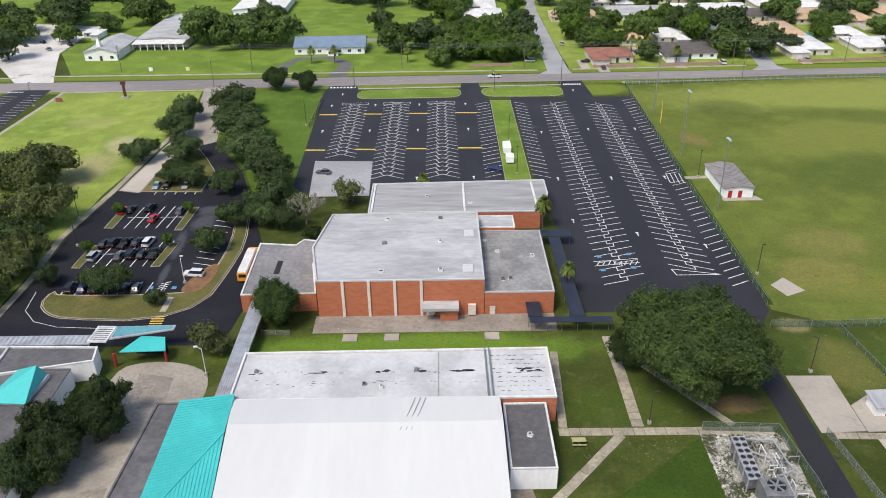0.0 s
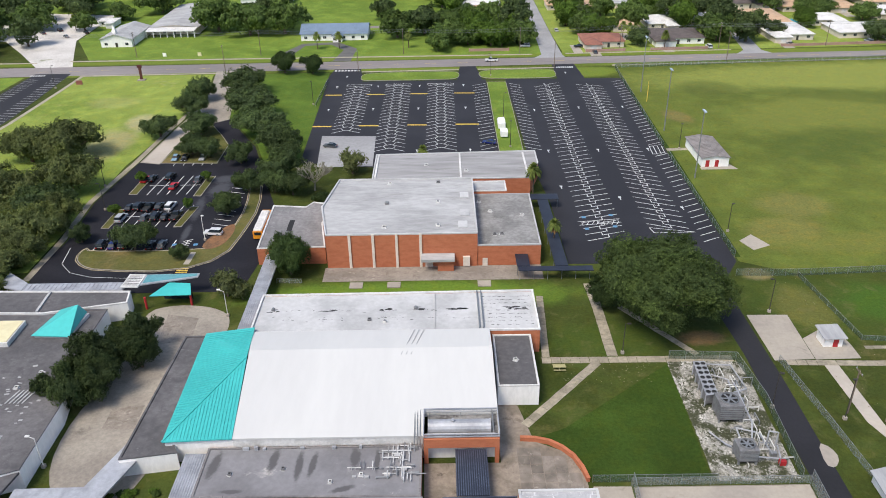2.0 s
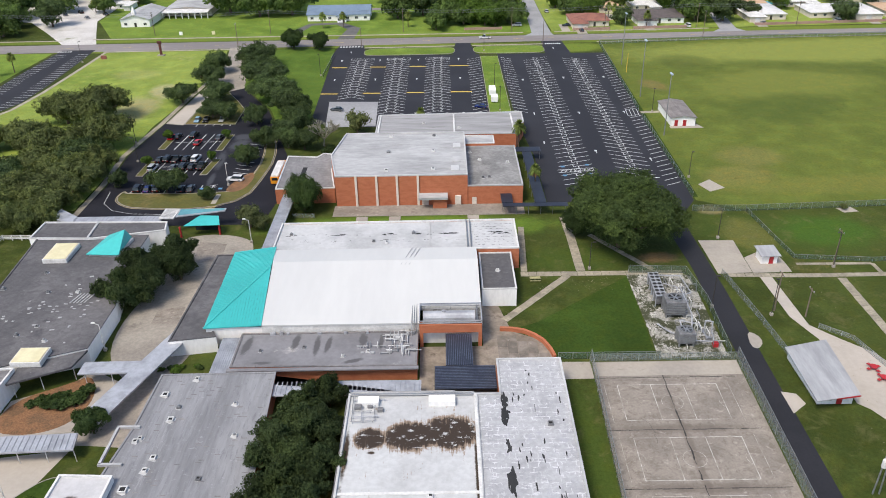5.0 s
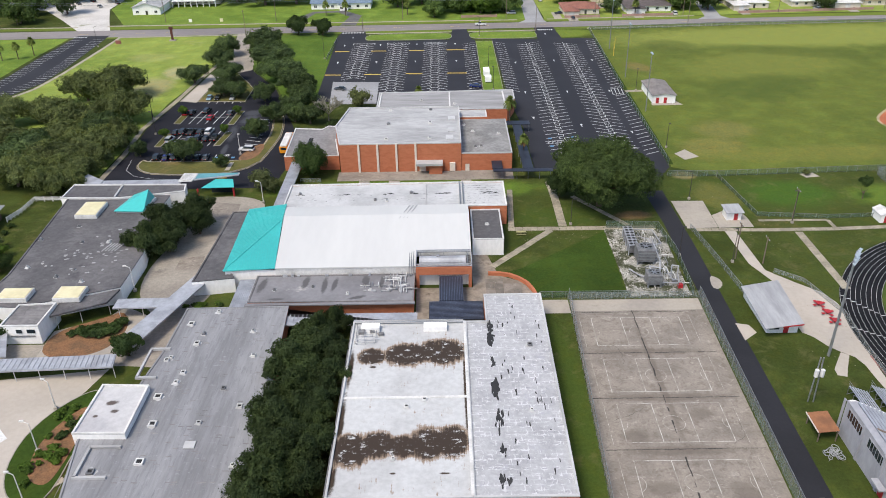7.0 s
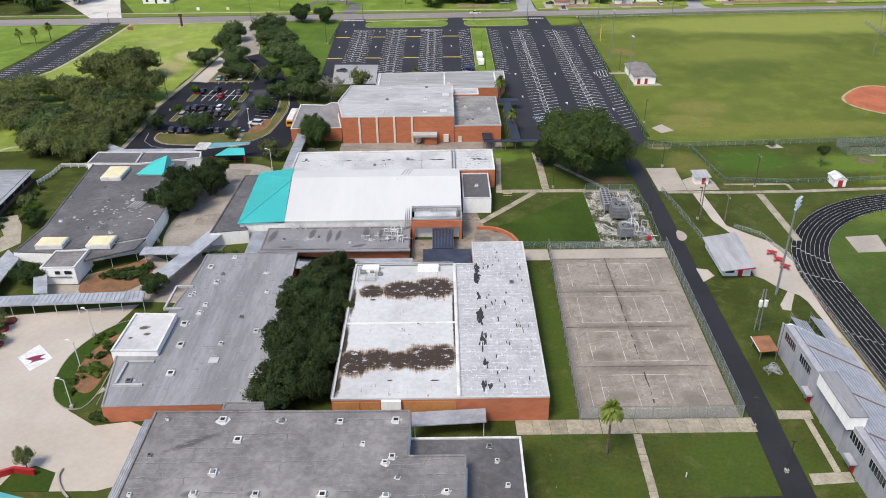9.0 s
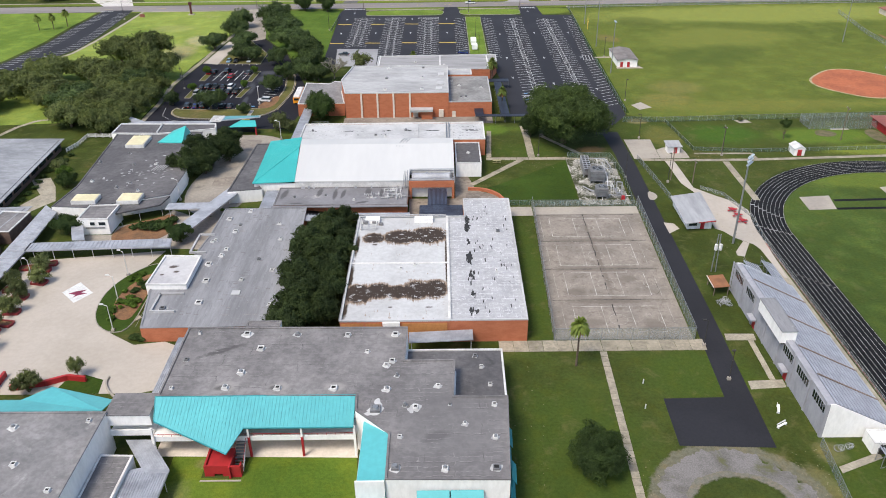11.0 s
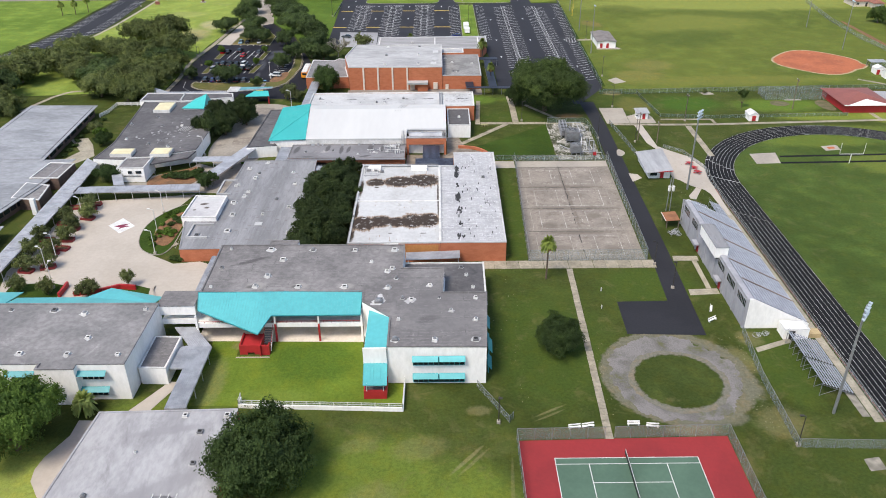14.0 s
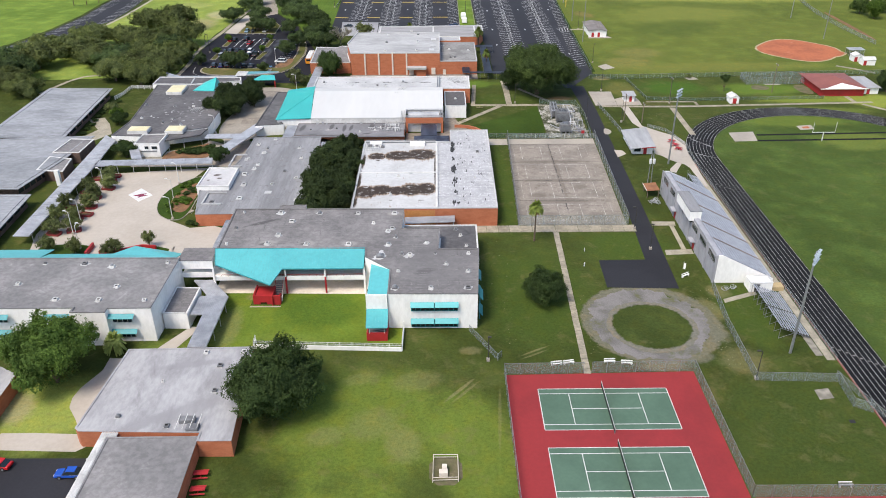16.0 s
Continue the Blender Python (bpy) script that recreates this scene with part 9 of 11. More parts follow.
for y in (219.8, 223.2):
    bm = bmesh.new()
    box(bm, 159.2, y - 0.01, 0, 165.6, y + 0.01, 2.4)
    part("mesh_panel", bm, M_WIRE, dug)
ann = hut("club_annex", 141.0, 168.4, 146.4, 181, 2.5, M_WHITE, "flat-roofed grey annex beside the club house", "building")
bm = bmesh.new()
slab(bm, [(140.85, 167.8, 2.6), (147, 167.8, 2.55), (147, 181.6, 2.75), (140.85, 181.6, 2.8)], 0.16)
part("roof", bm, M_TIN, ann)
door(ann, 142.6, 168.38, 1.1, 2.0)
dg = thing("batting_cage", 114, 186.8, 0, "grey netted batting cage", "cage")
for y in (180.8, 188.2):
    bm = bmesh.new()
    box(bm, 101.6, y, 0, 126.0, y + 0.03, 2.7)
    part("net", bm, M_WIRE, dg)
for x in (101.6, 126.0):
    bm = bmesh.new()
    box(bm, x, 180.8, 0, x + 0.03, 188.2, 2.7)
    part("net", bm, M_WIRE, dg)
for k in range(7):
    for y in (180.8, 188.2):
        bm = bmesh.new()
        rod(bm, (101.6 + k * 4.066, y, 0), (101.6 + k * 4.066, y, 2.7), 0.05, 6)
        part("post", bm, M_STEEL, dg)
ground_patch("bare_earth", smooth([(101.4, 175), (106.4, 173.6), (109.6, 176.6), (107, 179.6), (103, 180)], 2), 0.036, M_DIRT, "bare brown earth in the grass", "soil")
ground_patch("bare_earth", smooth([(118.6, 170), (123.4, 168), (123.8, 179), (121, 180.4), (118, 178)], 2), 0.036, M_DIRT, "bare brown earth beside the club house", "soil")
ground_patch("concrete_pad", [(108.6, 180), (114.6, 180), (114.6, 181.4), (108.6, 181.4)], 0.05, M_CONC, "small concrete pad by the cage", "pavement")

# ---- houses over the road ----


def house(x0, y0, x1, y1, h, zr, wall, roof, label, hip=True, along="x"):
    b = hut("house", x0, y0, x1, y1, h, wall, label, "house")
    if hip:
        hip_roof(b, x0, y0, x1, y1, h + 0.05, zr, roof)
        side = int(x0 * 7 + y0) % 2
        w0, w1 = (x0 + 0.3, x0 + 0.4 * (x1 - x0)) if side else (x1 - 0.4 * (x1 - x0), x1 - 0.3)
        bm = bmesh.new()
        box(bm, w0, y0 - 5.0, 0, w1, y0 - 0.02, h - 0.1)
        part("wing", bm, wall, b)
        hip_roof(b, w0, y0 - 5.0, w1, y0 + 3.5, h - 0.02, zr - 0.5, roof)
        bm = bmesh.new()
        box(bm, (w0 + w1) / 2 - 1.3, y0 - 5.06, 0.02, (w0 + w1) / 2 + 1.3, y0 - 4.98, 2.15)
        part("garage_door", bm, M_TRIM, b)
    else:
        gable_roof(b, x0, y0, x1, y1, h + 0.05, zr, along, roof, 0.6, wall)
    n = max(2, int((x1 - x0) / 4.5))
    for k in range(n):
        x = x0 + (k + 0.5) * (x1 - x0) / n
        if k == n // 2:
            door(b, x, y0 - 0.01, 1.1, 2.1, "s", M_POLE)
        else:
            window(b, x, y0 - 0.02, 0.9, 1.6, 1.3, "s", M_TRIM, 2)
    return b


ch = house(-187, 410.4, -172.2, 438, 3.8, 6.2, M_WHITE, M_ROOFLT, "white chapel with grey gabled roof", False, "y")
bm = bmesh.new()
prism(bm, [(-181.2, 411.5), (-179.4, 411.5), (-179.4, 413.3), (-181.2, 413.3)], 5.6, 7.2)
vsb = [bm.verts.new(p) for p in ((-181.2, 411.5, 7.2), (-179.4, 411.5, 7.2), (-179.4, 413.3, 7.2), (-181.2, 413.3, 7.2))]
tip = bm.verts.new((-180.3, 412.4, 10.4))
for i in range(4):
    bm.faces.new((vsb[i], vsb[(i + 1) % 4], tip))
part("steeple", bm, M_WHITE, ch, "small white steeple")
hl = house(-171.4, 434.6, -147, 490, 3.6, 5.0, M_CREAM, M_ROOFLT, "long church hall with pale grey roof", False, "y")
bm = bmesh.new()
slab(bm, [(-171.6, 427.4, 3.2), (-147, 427.4, 3.2), (-147, 434.5, 3.7), (-171.6, 434.5, 3.7)], 0.2)
part("porch_roof", bm, M_ROOFWHT, hl, "white porch roof")
for k in range(8):
    bm = bmesh.new()
    box(bm, -171.2 + k * 3.4, 427.6, 0, -170.8 + k * 3.4, 428, 3.0)
    part("porch_column", bm, M_WHITE, hl)
house(-92.5, 416.4, -60.4, 433.5, 3.2, 6.4, M_WHITE, M_ROOFBLUE, "white house with blue-grey metal roof", False, "x")
house(-76.8, 412.6, -72.4, 416.3, 3.0, 4.6, M_WHITE, M_ROOFBLUE, "small gabled porch of the blue-roofed house", False, "y")
house(-205, 455, -196, 462, 2.8, 3.4, M_WHITE, M_ROOFWHT, "small white shelter by the gravel lot")
house(-140, 500, -112, 540, 4, 5.5, M_WHITE, M_ROOFWHT, "long white building beyond the trees", False, "y")
ROADSIDE_HOUSES = ((40.4, 394.6, 59, 410, M_CREAM, M_TILERED, "low house with terracotta hipped roof"), (73, 398.6, 97, 418, M_WHITE, M_ROOFBRN, "white house with dark brown hipped roof"), (78, 428, 92, 446, M_CREAM, M_ROOFWHT, "house with white hipped roof"), (60, 424, 72, 436, M_CREAM, M_TILETAN, "house with tan hipped roof among trees"), (40, 452, 56, 466, M_CREAM, M_TILETAN, "house with tan hipped roof among trees"), (96, 460, 124, 480, M_CREAM, M_TILERED, "house with dark red hipped roof"), (128.6, 432, 149, 458, M_CREAM, M_TILETAN, "house with wide tan hipped roof"), (129, 402, 149, 426, M_CREAM, M_ROOFWHT, "house with flat white roof"), (162, 404, 196, 424, M_CREAM, M_ROOFWHT, "house with long white roof"), (160, 430, 176, 444, M_CREAM, M_ROOFWHT, "house with white roof"), (158, 462, 196, 488, M_CREAM, M_TILETAN, "house with tan hipped roof"), (66, 478, 96, 502, M_CREAM, M_ROOFLT, "house with pale grey roof"), (104, 486, 144, 506, M_CREAM, M_ROOFWHT, "house with pale flat roof"), (150, 496, 186, 516, M_CREAM, M_ROOFWHT, "house with white roof"), (-12, 478, 8, 500, M_CREAM, M_ROOFWHT, "house with white hipped roof"), (-11, 462, 8, 477, M_CREAM, M_TILETAN, "house with pink-tan roof"),)
BACK_HOUSES = ((0, 448, 10, 460, M_CREAM, M_TILERED, "house with dark red roof among trees"), (-14, 506, 6, 524, M_CREAM, M_ROOFWHT, "house with white roof"), (60, 512, 84, 530, M_CREAM, M_ROOFWHT, "house with white roof"), (200, 404, 226, 424, M_CREAM, M_TILETAN, "house with tan roof"), (196, 440, 220, 462, M_CREAM, M_ROOFWHT, "house with white roof"), (34, 476, 58, 492, M_CREAM, M_TILETAN, "house with tan hipped roof"), (132, 472, 156, 488, M_CREAM, M_ROOFBRN, "house with brown shingled roof"), (206, 470, 232, 490, M_CREAM, M_TILETAN, "house with tan hipped roof"), (100, 436, 116, 452, M_CREAM, M_ROOFLT, "house with pale grey roof"), (224, 430, 250, 450, M_CREAM, M_TILETAN, "house with tan hipped roof"), (96, 520, 130, 540, M_CREAM, M_TILETAN, "house with tan hipped roof"), (140, 524, 176, 544, M_CREAM, M_ROOFBRN, "house with brown shingled roof"), (190, 510, 226, 532, M_CREAM, M_TILERED, "house with dark red hipped roof"),)
for x0, y0, x1, y1, w, r, lab in ROADSIDE_HOUSES + BACK_HOUSES:
    house(x0, y0, x1, y1, 2.8, 5.0, w, r, lab)
    side = int(x0 * 7 + y0) % 2
    xd = x0 + 0.2 * (x1 - x0) if side else x1 - 0.2 * (x1 - x0)
    ground_patch("driveway", [(xd - 2.4, y0 - 14), (xd + 2.4, y0 - 14), (xd + 2.4, y0 - 5.1), (xd - 2.4, y0 - 5.1)], 0.03, M_CONC, "pale concrete driveway", "pavement")
    ground_patch("patio", [(x0 + 2, y1 + 0.2), (x1 - 2, y1 + 0.2), (x1 - 3, y1 + 4.5), (x0 + 3, y1 + 4.2)], 0.026, M_WALKWAY, "pale paved patio behind a house", "pavement")
ground_patch("swimming_pool", [(151, 437), (157, 437.4), (156.6, 446), (150.6, 445.4)], 0.05, material("pool_water", (0.05, 0.32, 0.36), (0.06, 0.36, 0.4), 0.1), "small turquoise garden swimming pool", "pool")
M_PINKWALL = material("pink_garden_wall", (0.42, 0.27, 0.22), (0.35, 0.22, 0.18))
for x0, y0, x1, y1 in ((40.5, 387.2, 58, 387.8), (70, 388.2, 95.5, 389), (130, 391, 200, 394.6), (-12, 391.6, 6, 392)):
    bm = bmesh.new()
    bar(bm, (x0, y0, 0.6), (x1, y1, 0.6), 0.25, 1.2)
    n = int((x1 - x0) / 5)
    for k in range(n + 1):
        x, y = x0 + (x1 - x0) * k / n, y0 + (y1 - y0) * k / n
        box(bm, x - 0.25, y - 0.25, 0, x + 0.25, y + 0.25, 1.4)
    single("garden_wall", bm, M_PINKWALL, "low pinkish masonry garden wall", "wall")
house(205, 333, 219, 344, 2.8, 5.0, M_CREAM, M_TILERED, "house with terracotta hipped roof beyond the field")
house(221, 316, 236, 329, 2.8, 5.0, M_CREAM, M_TILETAN, "house with tan hipped roof beyond the field")
ground_patch("ditch", smooth([(183.0, 301.5), (185.4, 301), (184.6, 245), (182.2, 245.4)], 2), 0.03, M_MULCH, "dark ditch strip beside the boundary fence", "ditch")
for x, y, r in ((200.4, 297, 5.2), (202.4, 286, 4.6), (212, 300, 6.0), (216, 272, 6.5), (208, 258, 5.0)):
    tree("farb" if r < 5.1 else "far", x, y, r, 5 + r, "trees along the east boundary")
for x, y in ((35, 392), (62, 414)):
    ground_patch("driveway", [(x, y - 6), (x + 4, y - 6), (x + 4, y + 8), (x, y + 8)], 0.03, M_CONC, "pale concrete driveway", "pavement")

# ---- fences ----


def smooth_line(pts, times=2):
    """An open line with its corners rounded off."""
    for _ in range(times):
        out = [pts[0]]
        for (ax, ay), (bx, by) in zip(pts, pts[1:]):
            out += [(ax * 0.75 + bx * 0.25, ay * 0.75 + by * 0.25), (ax * 0.25 + bx * 0.75, ay * 0.25 + by * 0.75)]
        pts = out + [pts[-1]]
    return pts


def fence(pts, h=2.4, wire=None, label="galvanised chain-link fence", step=3.0, rail=True, post=None):
    ob = thing("chain_link_fence", pts[0][0], pts[0][1], 0, label, "fence")
    post = post or M_STEEL
    for (x0, y0), (x1, y1) in zip(pts, pts[1:]):
        d = Vector((x1 - x0, y1 - y0))
        n = max(1, round(d.length / step))
        bm = bmesh.new()
        bar(bm, (x0, y0, h / 2), (x1, y1, h / 2), 0.01, h - 0.06)
        part("mesh_panel", bm, wire or M_WIRE, ob)
        if rail:
            bm = bmesh.new()
            bar(bm, (x0, y0, h), (x1, y1, h), 0.05, 0.05)
            part("top_rail", bm, post, ob)
        for k in range(n + 1):
            bm = bmesh.new()
            rod(bm, (x0 + d.x * k / n, y0 + d.y * k / n, 0), (x0 + d.x * k / n, y0 + d.y * k / n, h + 0.03), 0.04, 5)
            part("post", bm, post, ob)
    return ob


fence([(-5.9, -40), (-5.9, 4.4), (9.2, 4.6)], 2.6, label="tall chain-link fence round the tennis courts")
fence([(10.8, 4.7), (30.4, 5.0), (30.5, -26.4), (70, -26.6)], 2.6, label="tall chain-link fence round the tennis courts")
fence([(2.4, 65.0), (4.4, 125.4)], 3.0, label="tall chain-link fence along the hard court")
fence([(4.2, 125.5), (32.4, 125.5)], 1.7, M_WIRE, "green chain-link fence between court and lawn")
fence([(-1.8, 126.3), (18, 126.2)], 1.6, M_WIREG, "green chain-link fence behind the lawn")
fence([(32.5, 125.4), (30.7, 64.9)], 3.0, label="tall chain-link fence along the service road")
fence([(30.6, 64.8), (2.5, 64.9)], 3.0, label="tall chain-link fence at the foot of the hard court")
fence([(18.6, 158.4), (31.4, 157.6), (32.6, 145), (31.6, 126.4)], 2.0, M_WIREG, "green chain-link fence round the cooling plant")
fence([(42, 189.4), (56, 189.0), (100, 191), (160, 193)], 1.8, M_WIREG, "green chain-link fence along the playing field")
fence([(56, 188.8), (58.6, 163.6), (76, 161.6), (124, 163.4)], 1.2, M_WIREG, "green chain-link fence before the track")
fence([(39.5, 157), (41.4, 140), (42.6, 126.6)], 1.6, M_WIRE, "low chain-link fence beside the service road")
fence([(45.4, 262), (44.6, 198)], 1.8, M_WIREG, "green chain-link fence along the lot")
fence([(45.6, 269), (48.2, 361), (120, 366), (260, 369)], 1.8, M_WIREG, "green chain-link fence along the lot and field")
fence([(43, 34.6), (41.6, 20), (41.2, 2), (56.4, 1.4), (56, -5.5), (58.8, -7.2)], 2.0, label="chain-link fence across the grass")
fence([(-12, 18.6), (-6.8, 8.7), (-6.0, 9.8)], 1.6, label="short chain-link fence beside the white building")
fence([(59.2, 60), (59.2, 100), (60.6, 118), (57.4, 131), (52.4, 135.4)], 1.1, label="low chain-link fence before the track", step=2.5)
fence([(59.0, 8), (59.1, 59)], 1.1, label="low chain-link fence before the track", step=2.5)
fence([(184.3, 344.6), (178.5, 301.6), (177, 269), (179.4, 237.3)], 2.0, label="grey chain-link fence along the east boundary", step=4.0)
fence([(-71.8, 316), (-70.9, 348)], 1.5, M_WIREG, "green chain-link fence along the grass")
fence([(56.8, 3), (60, -8), (66, -20)], 1.4, label="chain-link fence by the track")
fence([(-63.4, 189.4), (-57.6, 189.2)], 1.2, label="low fence beside the covered walk")
# white courtyard wall with railing
ob = thing("courtyard_wall", -40, 12.6, 0, "low white courtyard wall with metal railing", "fence")
for a, b in (((-55.2, 15.4), (-55.2, 13.4)), ((-55.2, 13.4), (-25.6, 12.0)), ((-25.6, 12.0), (-25.5, 19.4))):
    bm = bmesh.new()
    bar(bm, (*a, 0.45), (*b, 0.45), 0.25, 0.9)
    part("wall", bm, M_WHITE, ob)
    d = Vector(b) - Vector(a)
    n = max(1, round(d.length / 2.4))
    for z in (1.35, 1.75):
        bm = bmesh.new()
        bar(bm, (*a, z), (*b, z), 0.06, 0.06)
        part("rail", bm, M_TRIM, ob)
    bm = bmesh.new()
    bar(bm, (*a, 1.33), (*b, 1.33), 0.01, 0.8)
    part("infill", bm, M_WIRE, ob)
    for k in range(n + 1):
        p = Vector(a) + d * k / n
        bm = bmesh.new()
        box(bm, p.x - 0.05, p.y - 0.05, 0.9, p.x + 0.05, p.y + 0.05, 1.8)
        part("post", bm, M_TRIM, ob)
# curved brick patio wall
ob = thing("curved_brick_wall", -6, 134, 0, "low curved orange brick patio wall", "wall")
pts = [(-12.4, 136.2), (-10.0, 136.0), (-7.6, 135.3), (-5.6, 133.8), (-4.0, 131.8), (-2.9, 129.0), (-2.4, 126.4)]
bm = bmesh.new()
for a, b in zip(pts, pts[1:]):
    bar(bm, (*a, 0.4), (*b, 0.4), 0.5, 0.8)
part("brickwork", bm, M_BRICK, ob)
bm = bmesh.new()
for a, b in zip(pts, pts[1:]):
    bar(bm, (*a, 0.86), (*b, 0.86), 0.6, 0.1)
part("cap", bm, M_BRICK, ob)
bm = bmesh.new()
kerb_line = smooth_line([(-83.1, 54.7), (-83.2, 53), (-81.7, 50.4), (-79.6, 48.4)])
for a, b in zip(kerb_line, kerb_line[1:]):
    bar(bm, (*a, 0.22), (*b, 0.22), 0.3, 0.44)
single("plaza_kerb", bm, M_CONC, "low curved pale concrete kerb beside grass", "kerb")
bm = bmesh.new()
box(bm, -12.4, 120.4, 0, -3, 120.8, 0.5)
single("brick_kerb", bm, M_BRICK, "low brick kerb beside the patio", "wall")

# ---- poles and lamps ----


def pole_lamp(x, y, h, mat, label, arm=1.2, turn=0.0, group="lot lamps"):
    ob = thing("street_lamp", x, y, 0, label, "lamp", group)
    bm = bmesh.new()
    box(bm, x - 0.3, y - 0.3, 0, x + 0.3, y + 0.3, 0.6)
    part("footing", bm, M_CONC, ob)
    bm = bmesh.new()
    rod(bm, (x, y, 0.6), (x, y, h), 0.1, 8, 0.07)
    part("pole", bm, mat, ob)
    c, s = math.cos(turn), math.sin(turn)
    bm = bmesh.new()
    bar(bm, (x, y, h), (x + arm * c, y + arm * s, h + 0.15), 0.08, 0.08)
    part("arm", bm, mat, ob)
    bm = bmesh.new()
    box(bm, x + arm * c - 0.35, y + arm * s - 0.18, h + 0.06, x + arm * c + 0.35, y + arm * s + 0.18, h + 0.24)
    part("head", bm, mat, ob)


for x, y, h in ((44, 174.2, 8), (10, 160.4, 7), (44.6, 140.2, 9), (33.2, 143.6, 8), (66, 159.4, 9), (47.2, 211.2, 8), (-8.7, 8.7, 6), (41.4, 2.4, 6.5), (31.9, 62.8, 6), (50.2, 268, 8), (-124, 246, 9), (-73, 318.6, 9), (-4.6, 352.6, 9), (-3.2, 300, 9), (-3.0, 272, 9), (33.4, 52.2, 7), (-118, 230, 8), (-181, 345, 9)):
    pole_lamp(x, y, h, M_POLE, "dark bronze lamp pole", 0.7, rg.uniform(0, 6.28))
for x, y, tr in ((-112.5, 88.7, 2.6), (-92.3, 92, 2.6), (-87.8, 69.9, 2.8), (-111.3, 68.7, 2.8), (-110.6, 62, 2.6), (-91.5, 131.6, 2.8), (-90.8, 81.3, 2.8), (-71.5, 176, 2.7), (-85.5, 211, 1.7), (-106, 54.6, 1.6)):
    pole_lamp(x, y, 6.2, M_POLEW, "white lamp pole with a short arm", 1.4, tr, "white plaza lamps")


def flood_tower(x, y, h, label, n=6, mat=None):
    ob = thing("floodlight_tower", x, y, 0, label, "floodlight", "sports floodlights")
    bm = bmesh.new()
    rod(bm, (x, y, 0), (x, y, h), 0.28, 10, 0.16)
    part("mast", bm, mat or M_STEEL, ob)
    for r in range(3):
        bm = bmesh.new()
        bar(bm, (x - 0.95, y - 1.15, h - 0.2 - r * 0.9), (x + 0.95, y + 1.15, h - 0.2 - r * 0.9), 0.12, 0.12)
        part("crossarm", bm, M_STEEL, ob)
        for k in range(n // 2 + 1):
            f = -1 + 2 * k / (n // 2)
            lx, ly = x + 0.9 * f, y + 1.1 * f
            bm = bmesh.new()
            rod(bm, (lx, ly, h - 0.1 - r * 0.9), (lx + 0.38, ly - 0.3, h - 0.32 - r * 0.9), 0.14, 10, 0.29)
            part("lamp", bm, M_LAMPGLASS, ob)


flood_tower(51.3, 104.2, 23.2, "tall steel floodlight tower beside the track")
flood_tower(51.0, 10.4, 23.0, "tall steel floodlight tower beside the track")


def field_light(x, y, h, label):
    ob = thing("field_light", x, y, 0, label, "floodlight", "playing field lights")
    bm = bmesh.new()
    rod(bm, (x, y, 0), (x, y, h), 0.2, 8, 0.12)
    part("mast", bm, M_STEEL, ob)
    bm = bmesh.new()
    box(bm, x - 0.3, y - 1.3, h - 0.15, x + 0.3, y + 1.3, h + 0.15)
    part("head", bm, M_LAMPGLASS, ob)


for x, y, h in ((49.8, 285, 20.8), (48.6, 245, 20.4), (51.6, 327.4, 21), (161.5, 288.7, 20), (160.6, 248.0, 21)):
    field_light(x, y, h, "tall thin field light pole")


def utility_pole(x, y, h, label="weathered wooden utility pole with crossarm", arms=1):
    ob = thing("utility_pole", x, y, 0, label, "utility pole", "utility poles")
    bm = bmesh.new()
    rod(bm, (x, y, 0), (x, y, h), 0.17, 8, 0.11)
    part("pole", bm, M_WOODPOLE, ob)
    for k in range(arms):
        bm = bmesh.new()
        box(bm, x - 0.08, y - 1.2, h - 0.5 - k, x + 0.08, y + 1.2, h - 0.35 - k)
        part("crossarm", bm, M_WOODPOLE, ob)
        for i in (-1.0, 0, 1.0):
            bm = bmesh.new()
            rod(bm, (x, y + i, h - 0.35 - k), (x, y + i, h - 0.1 - k), 0.06, 6)
            part("insulator", bm, M_LAMPGLASS, ob)


POLES = [(-320, 392), (-240, 391.5), (-163.6, 391), (-107, 391.2), (-42, 389.6), (10.6, 387.6), (56, 389.4), (101, 390), (150, 391), (205, 393), (260, 395)]
for x, y in POLES:
    utility_pole(x, y, 11.5, arms=2)
ob = thing("power_lines", -40, 390, 11, "thin overhead power lines along the road", "cable")
for dz in (11.1, 10.1):
    for i in (-1.0, 0.0, 1.0):
        bm = bmesh.new()
        for (x0, y0), (x1, y1) in zip(POLES, POLES[1:]):
            for k in range(6):
                f, g = k / 6, (k + 1) / 6
                rod(bm, (x0 + (x1 - x0) * f, y0 + (y1 - y0) * f + i, dz - 3.2 * f * (1 - f)), (x0 + (x1 - x0) * g, y0 + (y1 - y0) * g + i, dz - 3.2 * g * (1 - g)), 0.02, 3)
        part("wire", bm, M_STEEL, ob)
for x, y, h in ((-117.4, 366.4, 11), (23, 363.6, 11), (107.6, 170.8, 11), (66, 159.6, 9.5), (96.8, 366.2, 13), (-60, 362, 9), (45.8, 141.8, 9.5), (51.4, 139.4, 7)):
    utility_pole(x, y, h, "tall wooden pole standing in grass")
# twin-leg transformer pole by the stand
ob = thing("transformer_pole", 42.4, 91, 0, "utility pole with grey transformers", "utility pole")
bm = bmesh.new()
for dx in (-0.5, 0.5):
    rod(bm, (42.4 + dx, 91, 0), (42.4 + dx * 0.5, 91, 9.8), 0.13, 6)
part("pole", bm, M_STEEL, ob)
for dx in (-0.5, 0.5):
    bm = bmesh.new()
    rod(bm, (42.4 + dx, 90.6, 6.0), (42.4 + dx, 90.6, 7.4), 0.38, 10)
    part("transformer", bm, M_TRIM, ob)
